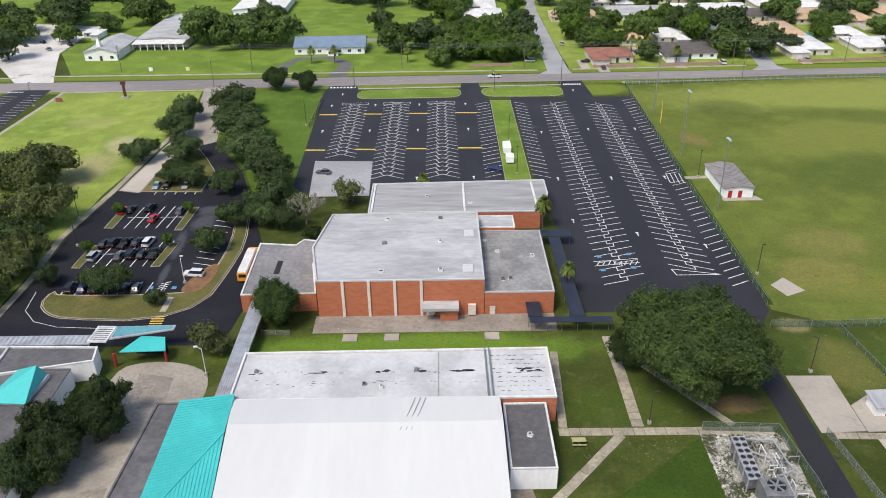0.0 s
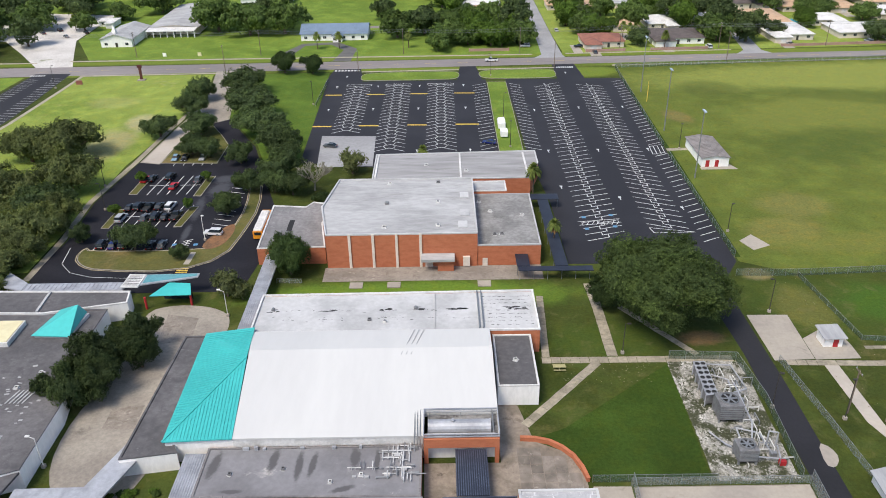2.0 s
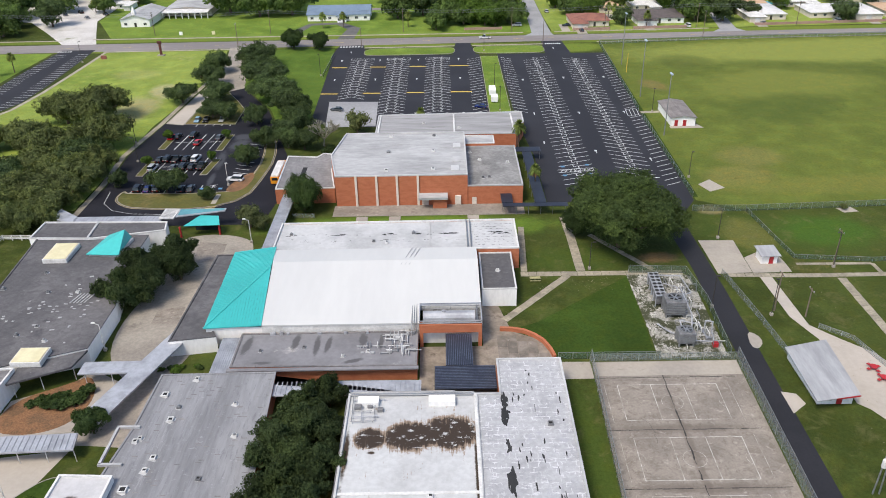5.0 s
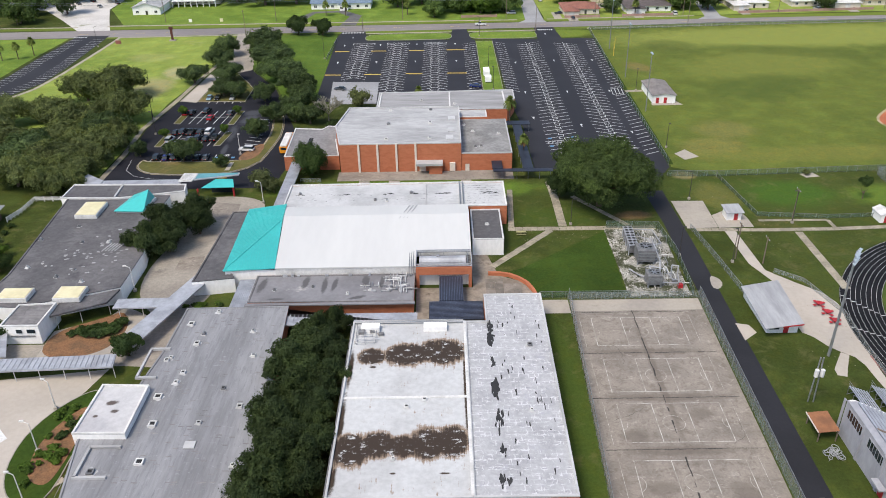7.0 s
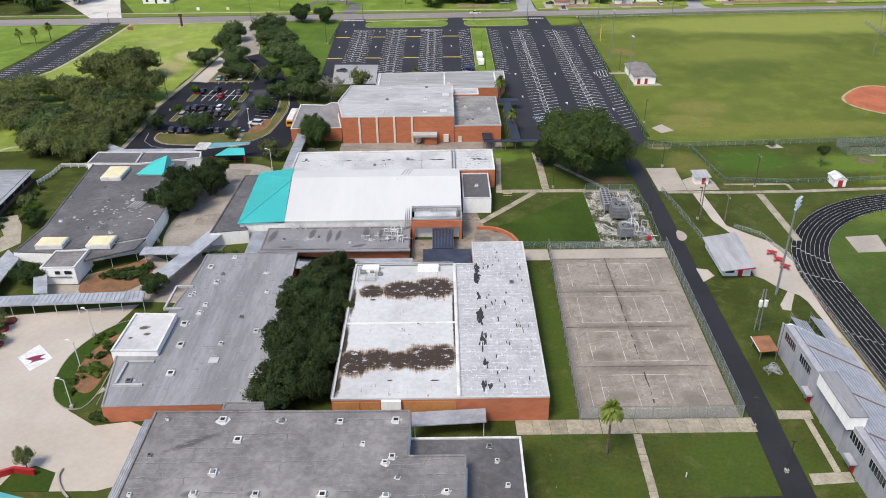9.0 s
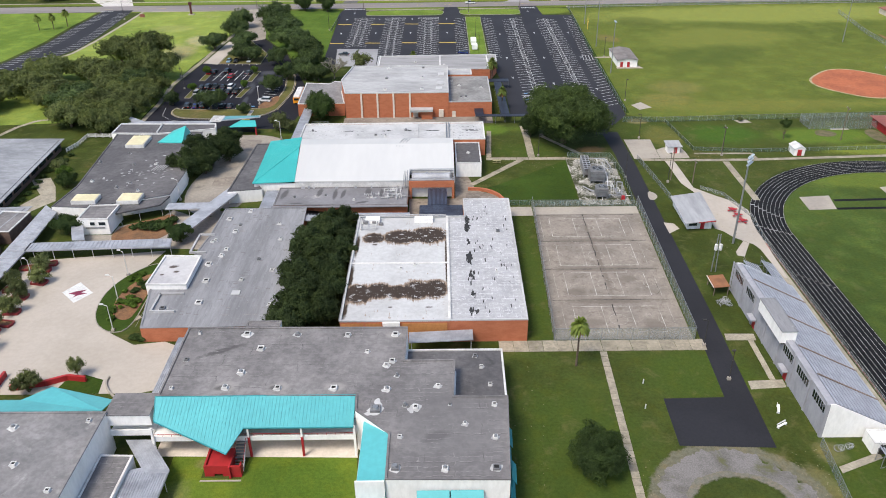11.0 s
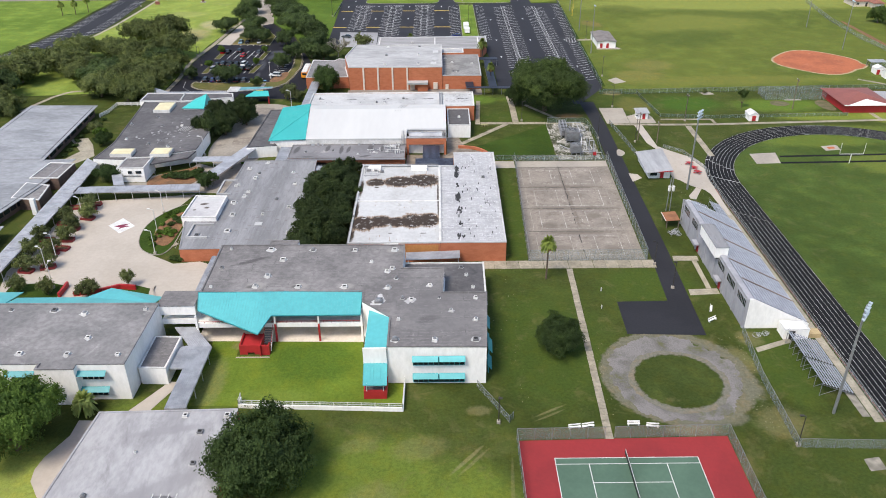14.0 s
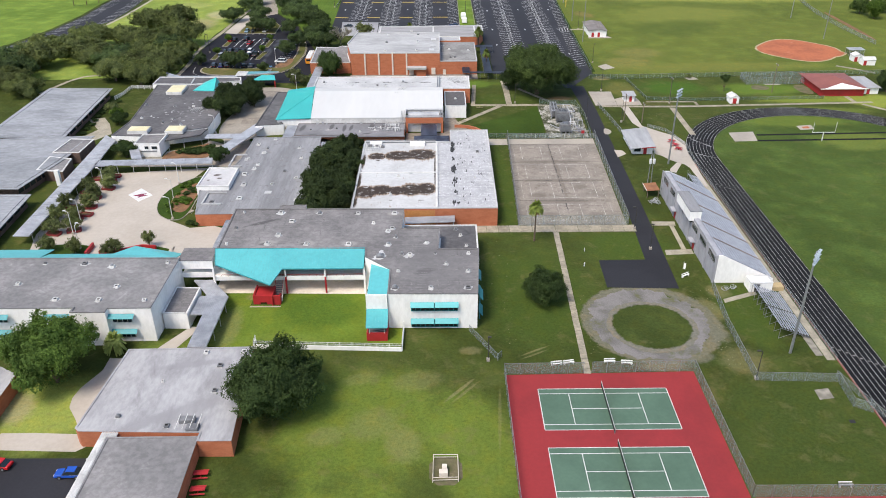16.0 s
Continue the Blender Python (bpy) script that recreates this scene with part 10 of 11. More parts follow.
# signs by the road
ob = thing("road_sign", -149.3, 354.6, 0, "tall dark red school sign on a pale base", "sign")
bm = bmesh.new()
box(bm, -150.8, 353.4, 0, -147.8, 355.6, 0.4)
part("base", bm, M_CONC, ob)
bm = bmesh.new()
box(bm, -149.8, 354.4, 0.4, -148.8, 354.9, 5.2)
part("panel", bm, M_MAROON, ob)
bm = bmesh.new()
box(bm, -150.2, 354.3, 5.2, -148.4, 355.0, 6.4)
part("head", bm, M_MAROON, ob)
bm = bmesh.new()
box(bm, -174.6, 349.8, 0, -172.2, 350.4, 1.6)
single("monument_sign", bm, M_REDROOF, "low brown monument sign on grass", "sign")
for x in (-136, -152):
    bm = bmesh.new()
    box(bm, x, 391.8, 0, x + 1.6, 392.1, 1.6)
    single("lawn_sign", bm, M_YELLOWISH if x > -140 else M_WHITE, "small board standing on the lawn", "sign")

# ---- cooling plant ----


def cooling_tower(x0, y0, x1, y1, h, label):
    ob = thing("cooling_tower", (x0 + x1) / 2, (y0 + y1) / 2, 0, label, "cooling tower", "cooling towers")
    for px, py in ((x0 + 0.2, y0 + 0.2), (x1 - 0.2, y0 + 0.2), (x0 + 0.2, y1 - 0.2), (x1 - 0.2, y1 - 0.2)):
        bm = bmesh.new()
        box(bm, px - 0.15, py - 0.15, 0, px + 0.15, py + 0.15, 0.8)
        part("leg", bm, M_STEEL, ob)
    bm = bmesh.new()
    box(bm, x0, y0, 0.8, x1, y1, h)
    part("casing", bm, M_HVAC, ob, "grey louvred metal casing")
    for k in range(6):
        bm = bmesh.new()
        z = 1.0 + k * (h - 1.4) / 6
        box(bm, x0 + 0.1, y0 - 0.06, z, x1 - 0.1, y0 - 0.003, z + 0.12)
        part("louvre", bm, M_STEEL, ob)
    cx, cy, r = (x0 + x1) / 2, (y0 + y1) / 2, min(x1 - x0, y1 - y0) * 0.4
    bm = bmesh.new()
    ring_wall(bm, [(cx + r * math.cos(a), cy + r * math.sin(a)) for a in [k * math.tau / 20 for k in range(20)]], 0.1, h, h + 0.4)
    part("fan_ring", bm, M_STEEL, ob)
    bm = bmesh.new()
    prism(bm, [(cx + (r - 0.11) * math.cos(a), cy + (r - 0.11) * math.sin(a)) for a in [k * math.tau / 20 for k in range(20)]], h, h + 0.05)
    part("fan_well", bm, M_BLACK, ob)
    for k in range(6):
        a = k * math.tau / 6
        bm = bmesh.new()
        bar(bm, (cx, cy, h + 0.22), (cx + (r - 0.15) * math.cos(a), cy + (r - 0.15) * math.sin(a), h + 0.26), 0.32, 0.05)
        part("fan_blade", bm, M_STEEL, ob)


cooling_tower(22.3, 139.6, 26.4, 143.4, 3.8, "grey cooling tower with a roof fan")
cooling_tower(22.3, 129.5, 25.5, 132.5, 3.1, "grey cooling tower with a roof fan")
ob = thing("chiller", 21.8, 148.4, 0, "long grey chiller with two rows of fans", "chiller")
bm = bmesh.new()
prism(bm, [(21.8, 153.5), (23.7, 153.6), (23.25, 144.3), (21.35, 144.1)], 0.7, 2.72)
part("casing", bm, M_HVAC, ob, "dark grey coil casing")
bm = bmesh.new()
prism(bm, [(21.6, 153.7), (23.9, 153.8), (23.4, 144.1), (21.2, 143.9)], 2.72, 2.86)
part("deck", bm, M_ALU, ob, "pale fan deck")
for k in range(5):
    for s in (0, 1):
        bm = bmesh.new()
        x, y = 21.72 + s * 2.05 - 0.1 * k, 153.3 - k * 2.27
        box(bm, x - 0.1, y - 0.1, 0, x + 0.1, y + 0.1, 2.7)
        part("post", bm, M_ALU, ob)
for k in range(7):
    for s in (0, 1):
        x, y = 22.22 + s * 1.06 - 0.07 * k, 152.95 - k * 1.37
        bm = bmesh.new()
        ring_wall(bm, [(x + 0.5 * math.cos(a), y + 0.5 * math.sin(a)) for a in [i * math.tau / 12 for i in range(12)]], 0.06, 2.86, 2.98)
        fan = part("fan", bm, M_STEEL, ob)
        bm = bmesh.new()
        prism(bm, [(x + 0.43 * math.cos(a), y + 0.43 * math.sin(a)) for a in [i * math.tau / 12 for i in range(12)]], 2.86, 2.9)
        part("well", bm, M_BLACK, fan)
ob = thing("pipework", 27, 140, 0, "white insulated pipes between the cooling units", "pipes")
for pts in ([(24, 154.5, 1.6), (29, 154, 1.6), (29.6, 147, 1.6), (27, 146, 1.6)], [(26.6, 146, 3.8), (26.4, 136, 3.4), (26.2, 134, 0.6)], [(24.5, 134.6, 0.8), (24.6, 137.4, 1.0), (28, 136, 1.0), (28.4, 131, 1.0)], [(28.6, 134, 0.4), (28.6, 134, 3.2), (30, 133.6, 3.2), (30, 133.6, 0.4)], [(26, 130.5, 0.9), (29.4, 130, 0.9), (30, 133, 0.9)], [(24.8, 152, 1.0), (27.4, 150.4, 1.0), (27.2, 148, 1.0)], [(20, 137, 0.5), (21.6, 134, 0.7), (22.4, 133, 0.9)]):
    bm = bmesh.new()
    for a, b in zip(pts, pts[1:]):
        rod(bm, a, b, 0.14, 8)
    part("pipe", bm, M_GALV, ob)
random.seed(52)
for k in range(34):
    x, y = random.uniform(23.5, 30.4), random.uniform(128, 152)
    dx, dy = random.choice(((1.8, 0), (0, 2.4), (0, -1.6), (-1.2, 0)))
    z = random.choice((0.5, 1.0, 1.6, 2.2))
    bm = bmesh.new()
    rod(bm, (x, y, 0), (x, y, z), 0.08, 6)
    rod(bm, (x, y, z), (x + dx, y + dy, z), 0.09, 6)
    rod(bm, (x + dx, y + dy, 0), (x + dx, y + dy, z), 0.08, 6)
    part("pipe", bm, M_POLEW if k % 3 else M_STEEL, ob)
for x, y in ((28.8, 131.5), (29.6, 129.6), (28, 145)):
    bm = bmesh.new()
    box(bm, x - 0.5, y - 0.4, 0, x + 0.5, y + 0.4, 1.0)
    part("pump", bm, M_RED if x > 29 else M_STEEL, ob)
random.seed(21)
bm = bmesh.new()
for k in range(5200):
    x, y = 18 + 13.4 * random.random() ** 1.7, random.uniform(126.6, 157.4)
    if x > 20.2 and 128.4 < y < 155 and random.random() < 0.72:
        continue
    s = random.uniform(0.08, 0.25)
    p = Vector((x, y, 0.05))
    v = [bm.verts.new(p + Vector((s * random.uniform(0.7, 1.3) * c, s * random.uniform(0.7, 1.3) * d, 0))) for c, d in ((1, 0), (0, 1), (-1, 0), (0, -1))]
    t = bm.verts.new(p + Vector((random.uniform(-0.1, 0.1), random.uniform(-0.1, 0.1), s * 0.8)))
    for i in range(4):
        bm.faces.new((v[i], v[(i + 1) % 4], t))
single("limestone_rubble", bm, M_ROCK, "loose white limestone rubble on the ground", "stones", kind="stuff")

# ---- rooftop equipment ----


def vent(x, y, z, s, label="square roof vent on a white patch", hood=True):
    ob = thing("roof_vent", x, y, z, label, "roof vent", "roof vents")
    bm = bmesh.new()
    rv = random.Random(int(x * 31 + y * 17))
    prism(bm, [(x + s * rv.uniform(0.75, 1.3) * math.cos(a), y + s * rv.uniform(0.75, 1.3) * math.sin(a)) for a in [0.78 + k * math.tau / 8 + (0.2 if k % 2 else -0.2) for k in range(8)]], z, z + 0.03)
    part("flashing", bm, M_ROOFWH if rv.random() < 0.62 else M_ROOFLT, ob, "sealed flashing patch")
    s *= rv.uniform(0.75, 1.1)
    bm = bmesh.new()
    q = s * 0.62
    ring_wall(bm, [(x - q, y - q), (x + q, y - q), (x + q, y + q), (x - q, y + q)], q * 0.32, z + 0.03, z + 0.42)
    part("curb", bm, (M_TRIM, M_HVAC, M_TRIM, M_TRIM)[int(x * 7 + y * 3) % 4], ob)
    bm = bmesh.new()
    box(bm, x - q * 0.69, y - q * 0.69, z + 0.03, x + q * 0.69, y + q * 0.69, z + 0.3)
    part("throat", bm, M_BLACK, ob, "dark open throat")
    if hood and (x * 7 + y * 3) % 3 > 2.0:
        bm = bmesh.new()
        rod(bm, (x, y, z + 0.3), (x, y, z + 0.72), s * 0.5, 10, s * 0.34)
        part("hood", bm, M_STEEL, ob)


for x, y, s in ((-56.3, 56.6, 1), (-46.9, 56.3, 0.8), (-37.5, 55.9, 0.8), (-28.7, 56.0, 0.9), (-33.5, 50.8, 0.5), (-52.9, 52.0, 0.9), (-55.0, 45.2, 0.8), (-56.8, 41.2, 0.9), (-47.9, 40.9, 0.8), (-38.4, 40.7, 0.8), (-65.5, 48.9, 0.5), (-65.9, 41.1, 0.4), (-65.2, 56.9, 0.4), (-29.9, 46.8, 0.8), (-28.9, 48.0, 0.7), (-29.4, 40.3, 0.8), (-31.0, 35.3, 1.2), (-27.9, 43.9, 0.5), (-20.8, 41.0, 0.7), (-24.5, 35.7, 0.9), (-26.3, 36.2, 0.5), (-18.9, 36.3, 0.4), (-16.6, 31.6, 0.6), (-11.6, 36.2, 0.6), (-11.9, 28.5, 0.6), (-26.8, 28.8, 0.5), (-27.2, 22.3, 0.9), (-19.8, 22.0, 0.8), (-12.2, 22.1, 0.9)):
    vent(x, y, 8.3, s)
bm = bmesh.new()
random.seed(23)
for k, (x, y, rx, ry) in enumerate(((-31.3, 35.1, 1, 1.1), (-30.7, 36.7, 0.7, 1.2), (-32.1, 34.3, 0.7, 0.5), (-24.6, 35.9, 0.9, 0.5), (-25.3, 35.1, 0.5, 0.7))):
    blotch(bm, x, y, rx, ry, 8.306 + 0.002 * k, 16, 0.3)
single("roof_repair", bm, M_ROOFWH, "white sealant patches round roof vents", "patch", kind="stuff")
for x, y, s in ((-13, 49.8, 0.5), (-11.7, 44.8, 0.5), (-11.4, 41.2, 0.5), (-14, 53, 0.6)):
    vent(x, y, 5.4, s)
for x, y, s in ((-94.9, 33.6, 1), (-88.5, 32.3, 0.9), (-84.7, 24.2, 0.7), (-86.5, 19.1, 0.8), (-95.3, 19.4, 0.9), (-77.3, 18.9, 0.6), (-77.0, 33.7, 0.5), (-103.5, 33.8, 0.5), (-105.5, 25.4, 0.8), (-115.5, 21.4, 0.8)):
    vent(x, y, 7.9, s)
for x, y in ((-38.9, 225), (-26.1, 225.4), (-39, 212.8), (-26.2, 213.1), (-38.9, 199.8), (-26.2, 200.1)):
    vent(x, y, 8.6, 0.8, "round roof ventilator on the auditorium roof")
for x, y in ((-19.5, 217), (-19.7, 206.8), (-20.3, 200.6)):
    bm = bmesh.new()
    box(bm, x - 1.1, y - 1.6, 8.6, x + 1.1, y + 1.6, 8.9)
    single("roof_hatch", bm, M_ROOFWH, "low white roof hatch", "hatch", "roof hatches")
for x, y in ((-13, 214.4), (-5.1, 212.1), (-12.6, 201.8), (-10.9, 202), (-15.6, 220.1)):
    vent(x, y, 5.2, 0.7, "dark roof vent on the brick wing")
for x, y in ((-29.6, 246.6), (-18.2, 242.1)):
    vent(x, y, 4.75, 0.8, "roof vent on the classroom block")
for x, y, s in ((-6.5, 102.3, 0.7), (-26, 87.1, 0.5), (-29, 85.3, 0.6), (-30.7, 73.1, 0.4), (-8, 84, 0.4)):
    vent(x, y, 5.05, s, "small roof vent on the gymnasium")
for x, y, s in ((-73, 90.9, 0.8), (-71.7, 83.8, 0.8), (-71, 94.9, 0.6), (-74.1, 102.2, 0.6), (-70.4, 106.7, 0.6), (-69.9, 109.9, 0.5), (-68.8, 117.6, 0.6), (-73.3, 113.3, 0.7), (-60.3, 110.5, 0.5), (-58.6, 102.5, 0.5), (-70.5, 97.7, 0.7), (-74.7, 101.5, 0.5), (-78, 73, 0.8), (-71, 75, 0.8), (-56, 74, 0.5), (-64, 84, 0.5), (-62, 93, 0.5), (-58, 88, 0.6)):
    vent(x, y, 3.32, s * 1.25, "roof vent on grey rolled roofing")
bm = bmesh.new()
box(bm, -65, 78, 3.32, -63.2, 79.6, 3.5)
single("roof_hatch", bm, M_ROOFWH, "low white roof hatch", "hatch", "roof hatches")
for x, y in ((-36.9, 165), (-40, 165.9), (-60, 169.9), (-30.8, 169.8)):
    vent(x, y, 5.15, 0.7, "roof vent on the white strip roof")
vent(-11.8, 153.2, 4.25, 0.6, "small vent on the dark store roof", False)
ob = thing("conduit_run", -31, 155, 6.4, "three thin white conduits over the membrane roof", "pipes")
for dx in (0, -0.9, -1.8):
    bm = bmesh.new()
    rod(bm, (-29.0 + dx, 161.0, 6.1), (-29.9 + dx, 156.4, 6.82), 0.07, 5)
    rod(bm, (-29.9 + dx, 156.4, 6.82), (-31.2 + dx, 151.6, 7.12), 0.07, 5)
    part("conduit", bm, M_ROOFWH, ob)
bm = bmesh.new()
box(bm, -26.98, 161.9, 5.1, -26.82, 175.4, 5.32)
part("roof_kerb", bm, M_ROOFWH, strip)
ob = thing("roof_pipe_bridge", -17.6, 168, 5.1, "pair of pipes across the strip roof", "pipes")
for dx in (-0.5, 0.3):
    bm = bmesh.new()
    rod(bm, (-17.6 + dx, 161.8, 5.7), (-17.6 + dx, 175.6, 5.7), 0.14, 8)
    for y in (162.5, 166.5, 170.5, 174.5):
        rod(bm, (-17.6 + dx, y, 5.15), (-17.6 + dx, y, 5.7), 0.06, 5)
    part("pipe", bm, M_STEEL, ob)
bm = bmesh.new()
random.seed(8)
for x in (-60, -48.4, -37, -29.6, -22.8, -20.6, -11.6, -9):
    for k in range(3):
        blotch(bm, x + random.gauss(0, 0.6), 169.6 + random.gauss(0, 0.25), random.uniform(0.4, 1.1), random.uniform(0.15, 0.3), 5.154 + 0.001 * k)
for k in range(230):
    x, row = random.uniform(-17.0, -7.2), random.randrange(9)
    if random.random() < 0.55 + 0.05 * row:
        blotch(bm, x, 163.6 + row * 1.3 + random.gauss(0, 0.08), random.uniform(0.1, 0.45), random.uniform(0.03, 0.07), 5.158 + 0.00004 * k, 7)
for k in range(60):
    blotch(bm, random.uniform(-61, -19), 166.4 + random.gauss(0, 0.5) + 3.2 * (k % 2), random.uniform(0.1, 0.5), random.uniform(0.03, 0.1), 5.168 + 0.00004 * k, 7)
ob = part("crack", bm, M_TAR, strip, "dark open seams in the roof coating")
ob["kind"] = "stuff"
bm = bmesh.new()
random.seed(14)
for k in range(46):
    x, y = random.gauss(-104, 5.5), random.gauss(139, 5)
    box(bm, x, y, 3.86, x + random.uniform(0.3, 0.9), y + random.uniform(0.2, 0.5), 3.90 + 0.002 * k, random.uniform(-0.3, 0.3))
for k in range(5):
    box(bm, -102.2 + 0.75 * k, 143.2, 3.86, -101.9 + 0.75 * k, 147.0, 3.985 + 0.002 * k, -0.25)
ob = single("roof_patches", bm, M_ROOFLT, "scattered pale repair patches on the office roof", "patch", kind="stuff")
for x, y, s in ((-108.3, 131.7, 0.6), (-119.4, 149.3, 0.6), (-116.6, 136, 0.6), (-105.6, 134.7, 0.5), (-102.5, 147.6, 0.6), (-109, 147.8, 0.6), (-101.9, 129.6, 0.6), (-113, 156, 0.6), (-100, 152, 0.6)):
    vent(x, y, 3.88, s, "small vent on the dark office roof")
for x, y, s in ((-73.1, -10.5, 0.7), (-62.6, 7.4, 0.6), (-59, 3.3, 0.8), (-55.4, 7.4, 0.7), (-64.1, -13, 0.6), (-58.3, -3.9, 0.7), (-68.3, -1.3, 0.3)):
    vent(x, y, 3.44, s, "white-flashed vent on pale roofing")
ob = thing("roof_unit", -60.4, -12.6, 3.44, "grey air-handling unit with pipe frame", "roof unit")
bm = bmesh.new()
box(bm, -62.2, -12.4, 3.44, -59.6, -11.2, 4.2)
box(bm, -60.6, -14.4, 3.44, -58.6, -12.8, 4.0)
part("casing", bm, M_HVAC, ob)
bm = bmesh.new()
for k in range(4):
    rod(bm, (-62.4 + k * 1.2, -14.2, 3.9), (-62.2 + k * 1.2, -11, 4.4), 0.07, 6)
part("pipe", bm, M_TRIM, ob)
ob = thing("roof_pipework", -32, 129, 3.2, "tangle of galvanised roof pipes", "pipes")
random.seed(31)
for k in range(30):
    x, y = random.uniform(-34.4, -29.6) if k % 3 else random.uniform(-40, -33), random.uniform(124.5, 131.5) if k % 3 else 126.6
    bm = bmesh.new()
    dx, dy = random.choice(((1.5, 0), (-1.2, 0), (0, 1.4), (0, -1.2)))
    rod(bm, (x, y, 3.2), (x, y, 3.7), 0.07, 6)
    rod(bm, (x, y, 3.7), (x + dx, y + dy, 3.7), 0.08, 6)
    part("pipe", bm, M_STEEL if k % 2 else M_TRIM, ob)
for x, w, hi in ((-57.6, 0.5, 0.5), (-55.9, 0.3, 0.7), (-54.6, 0.25, 0.4), (-48.4, 0.35, 0.4), (-43.2, 0.3, 0.5), (-38.9, 0.2, 0.6)):
    bm = bmesh.new()
    box(bm, x - w, 131.3, 3.2, x + w, 131.75, 3.2 + hi)
    single("wall_vent", bm, M_GALV, "small grey metal vent box at the roof edge", "roof vent", "edge vents")
for x, y in ((-50.8, 127), (-59, 126), (-43, 124), (-38.3, 125.4)):
    vent(x, y, 3.2, 0.5, "small vent on the streaked roof")
ob = thing("gym_roof_plant", -31, 108, 5.0, "pipes and white units at the gymnasium roof edge", "roof unit")
for x0, x1 in ((-38.5, -35), (-26.5, -22)):
    bm = bmesh.new()
    box(bm, x0, 107.2, 5.0, x1, 109.0, 6.0)
    part("unit", bm, M_WHITE, ob)
for z in (5.4, 5.9):
    bm = bmesh.new()
    rod(bm, (-40, 110.0, z), (-18.8, 109.8, z), 0.12, 6)
    part("pipe", bm, M_STEEL, ob)
bm = bmesh.new()
rod(bm, (-40.6, 66, 4.6), (-40.6, 110, 4.6), 0.12, 6)
part("edge_pipe", bm, M_STEEL, ob)
building("gym_front_lean_to", [(-40, 110.8), (-22, 110.7), (-22, 113), (-40, 113)], 3.6, M_CREAM, M_ROOFLT, "low lean-to behind the gymnasium", 0.1, M_ROOFLT)

# ---- palms ----


def palm(x, y, h, r, label, dead=0.0):
    ob = thing("palm_tree", x, y, 0, label, "palm tree", "palm trees")
    bm = bmesh.new()
    p = Vector((x, y, -0.05))
    for k in range(5):
        q = Vector((x + 0.06 * math.sin(k), y, h * (k + 1) / 5))
        rod(bm, p, q, 0.22 - 0.015 * k, 8, 0.2 - 0.015 * k)
        p = q
    part("trunk", bm, M_BARK, ob)
    rp = random.Random(int(h * 100 + x))
    for name, n, mat, lo, hi in (("crown", 120, M_PALMPALE if h < 3.4 else M_PALM, -0.5, 1.3), ("dry_skirt", int(26 * dead), M_DEADFROND, -1.5, -0.9)):
        if not n:
            continue
        bm = bmesh.new()
        for k in range(n):
            a, el = rp.uniform(0, math.tau), rp.uniform(lo, hi)
            d = Vector((math.cos(a) * math.cos(el), math.sin(a) * math.cos(el), math.sin(el)))
            s = Vector((-math.sin(a), math.cos(a), 0))
            prev = None
            for i in range(5):
                f = i / 4
                c = Vector((x, y, h)) + d * r * f + Vector((0, 0, -0.75 * r * f * f * max(0.2, math.cos(el))))
                w = 0.22 * r * math.sin(math.pi * min(0.95, f * 0.75 + 0.12)) * 0.6
                cur = (bm.verts.new(c - s * w - Vector((0, 0, 0.25 * w))), bm.verts.new(c), bm.verts.new(c + s * w - Vector((0, 0, 0.25 * w))))
                if prev:
                    bm.faces.new((prev[0], prev[1], cur[1], cur[0]))
                    bm.faces.new((prev[1], prev[2], cur[2], cur[1]))
                prev = cur
        part(name, bm, mat, ob)


palm(5.6, 56.8, 9.8, 2.0, "tall palm with dry skirt on the lawn", 0.6)
palm(-82.2, 12.6, 3.0, 2.4, "low spreading pale palm by the white wall", 0.0)
palm(0.4, 236.5, 7.5, 2.4, "palm with brown skirt beside brick wall", 0.9)
palm(2.0, 204, 6.8, 1.9, "thin palm with dry fronds by the canopy", 1.0)
for x, y, h in ((-209, 326.2, 6.4), (-204.4, 331.5, 7.2), (-215.2, 324.3, 6.2)):
    palm(x, y, h, 2.0, "slender palm on the roadside lawn", 0.2)
palm(-31, 262.5, 3.6, 2.0, "short palm behind the classroom block", 0.2)
for x, y in ((-82.5, 400.5), (-72.4, 401), (-40, 400), (77, 392), (64, 408), (67, 409), (62, 412), (-214, 447)):
    palm(x, y, 6.5, 2.2, "slender palm in a front garden", 0.2)

# ---- vehicles ----
PAINT = {k: plain(k + "_car_paint", c, 0.25, 0.1) for k, c in (("white", (0.72, 0.72, 0.72)), ("silver", (0.4, 0.42, 0.44)), ("black", (0.012, 0.012, 0.014)), ("red", (0.5, 0.015, 0.02)), ("blue", (0.02, 0.09, 0.45)), ("grey", (0.1, 0.11, 0.12)), ("pale_blue", (0.25, 0.4, 0.5)), ("navy", (0.01, 0.02, 0.12)))}
M_HEAD = plain("headlight_lens", (0.75, 0.75, 0.72), 0.15)
M_TAIL = plain("taillight_lens", (0.4, 0.01, 0.01), 0.25)


def lengthwise(bm, prof, w, taper):
    """A body drawn from a side outline; the upper points stand in from the sides."""
    top = max(z for _, z in prof)
    lo = min(z for _, z in prof)
    sides = []
    for s in (-1, 1):
        sides.append([bm.verts.new((s * (w / 2 - taper * (z - lo) / max(0.01, top - lo)), y, z)) for y, z in prof])
    n = len(prof)
    bm.faces.new(sides[0])
    bm.faces.new(sides[1][::-1])
    for i in range(n):
        bm.faces.new((sides[0][i], sides[0][(i + 1) % n], sides[1][(i + 1) % n], sides[1][i]))


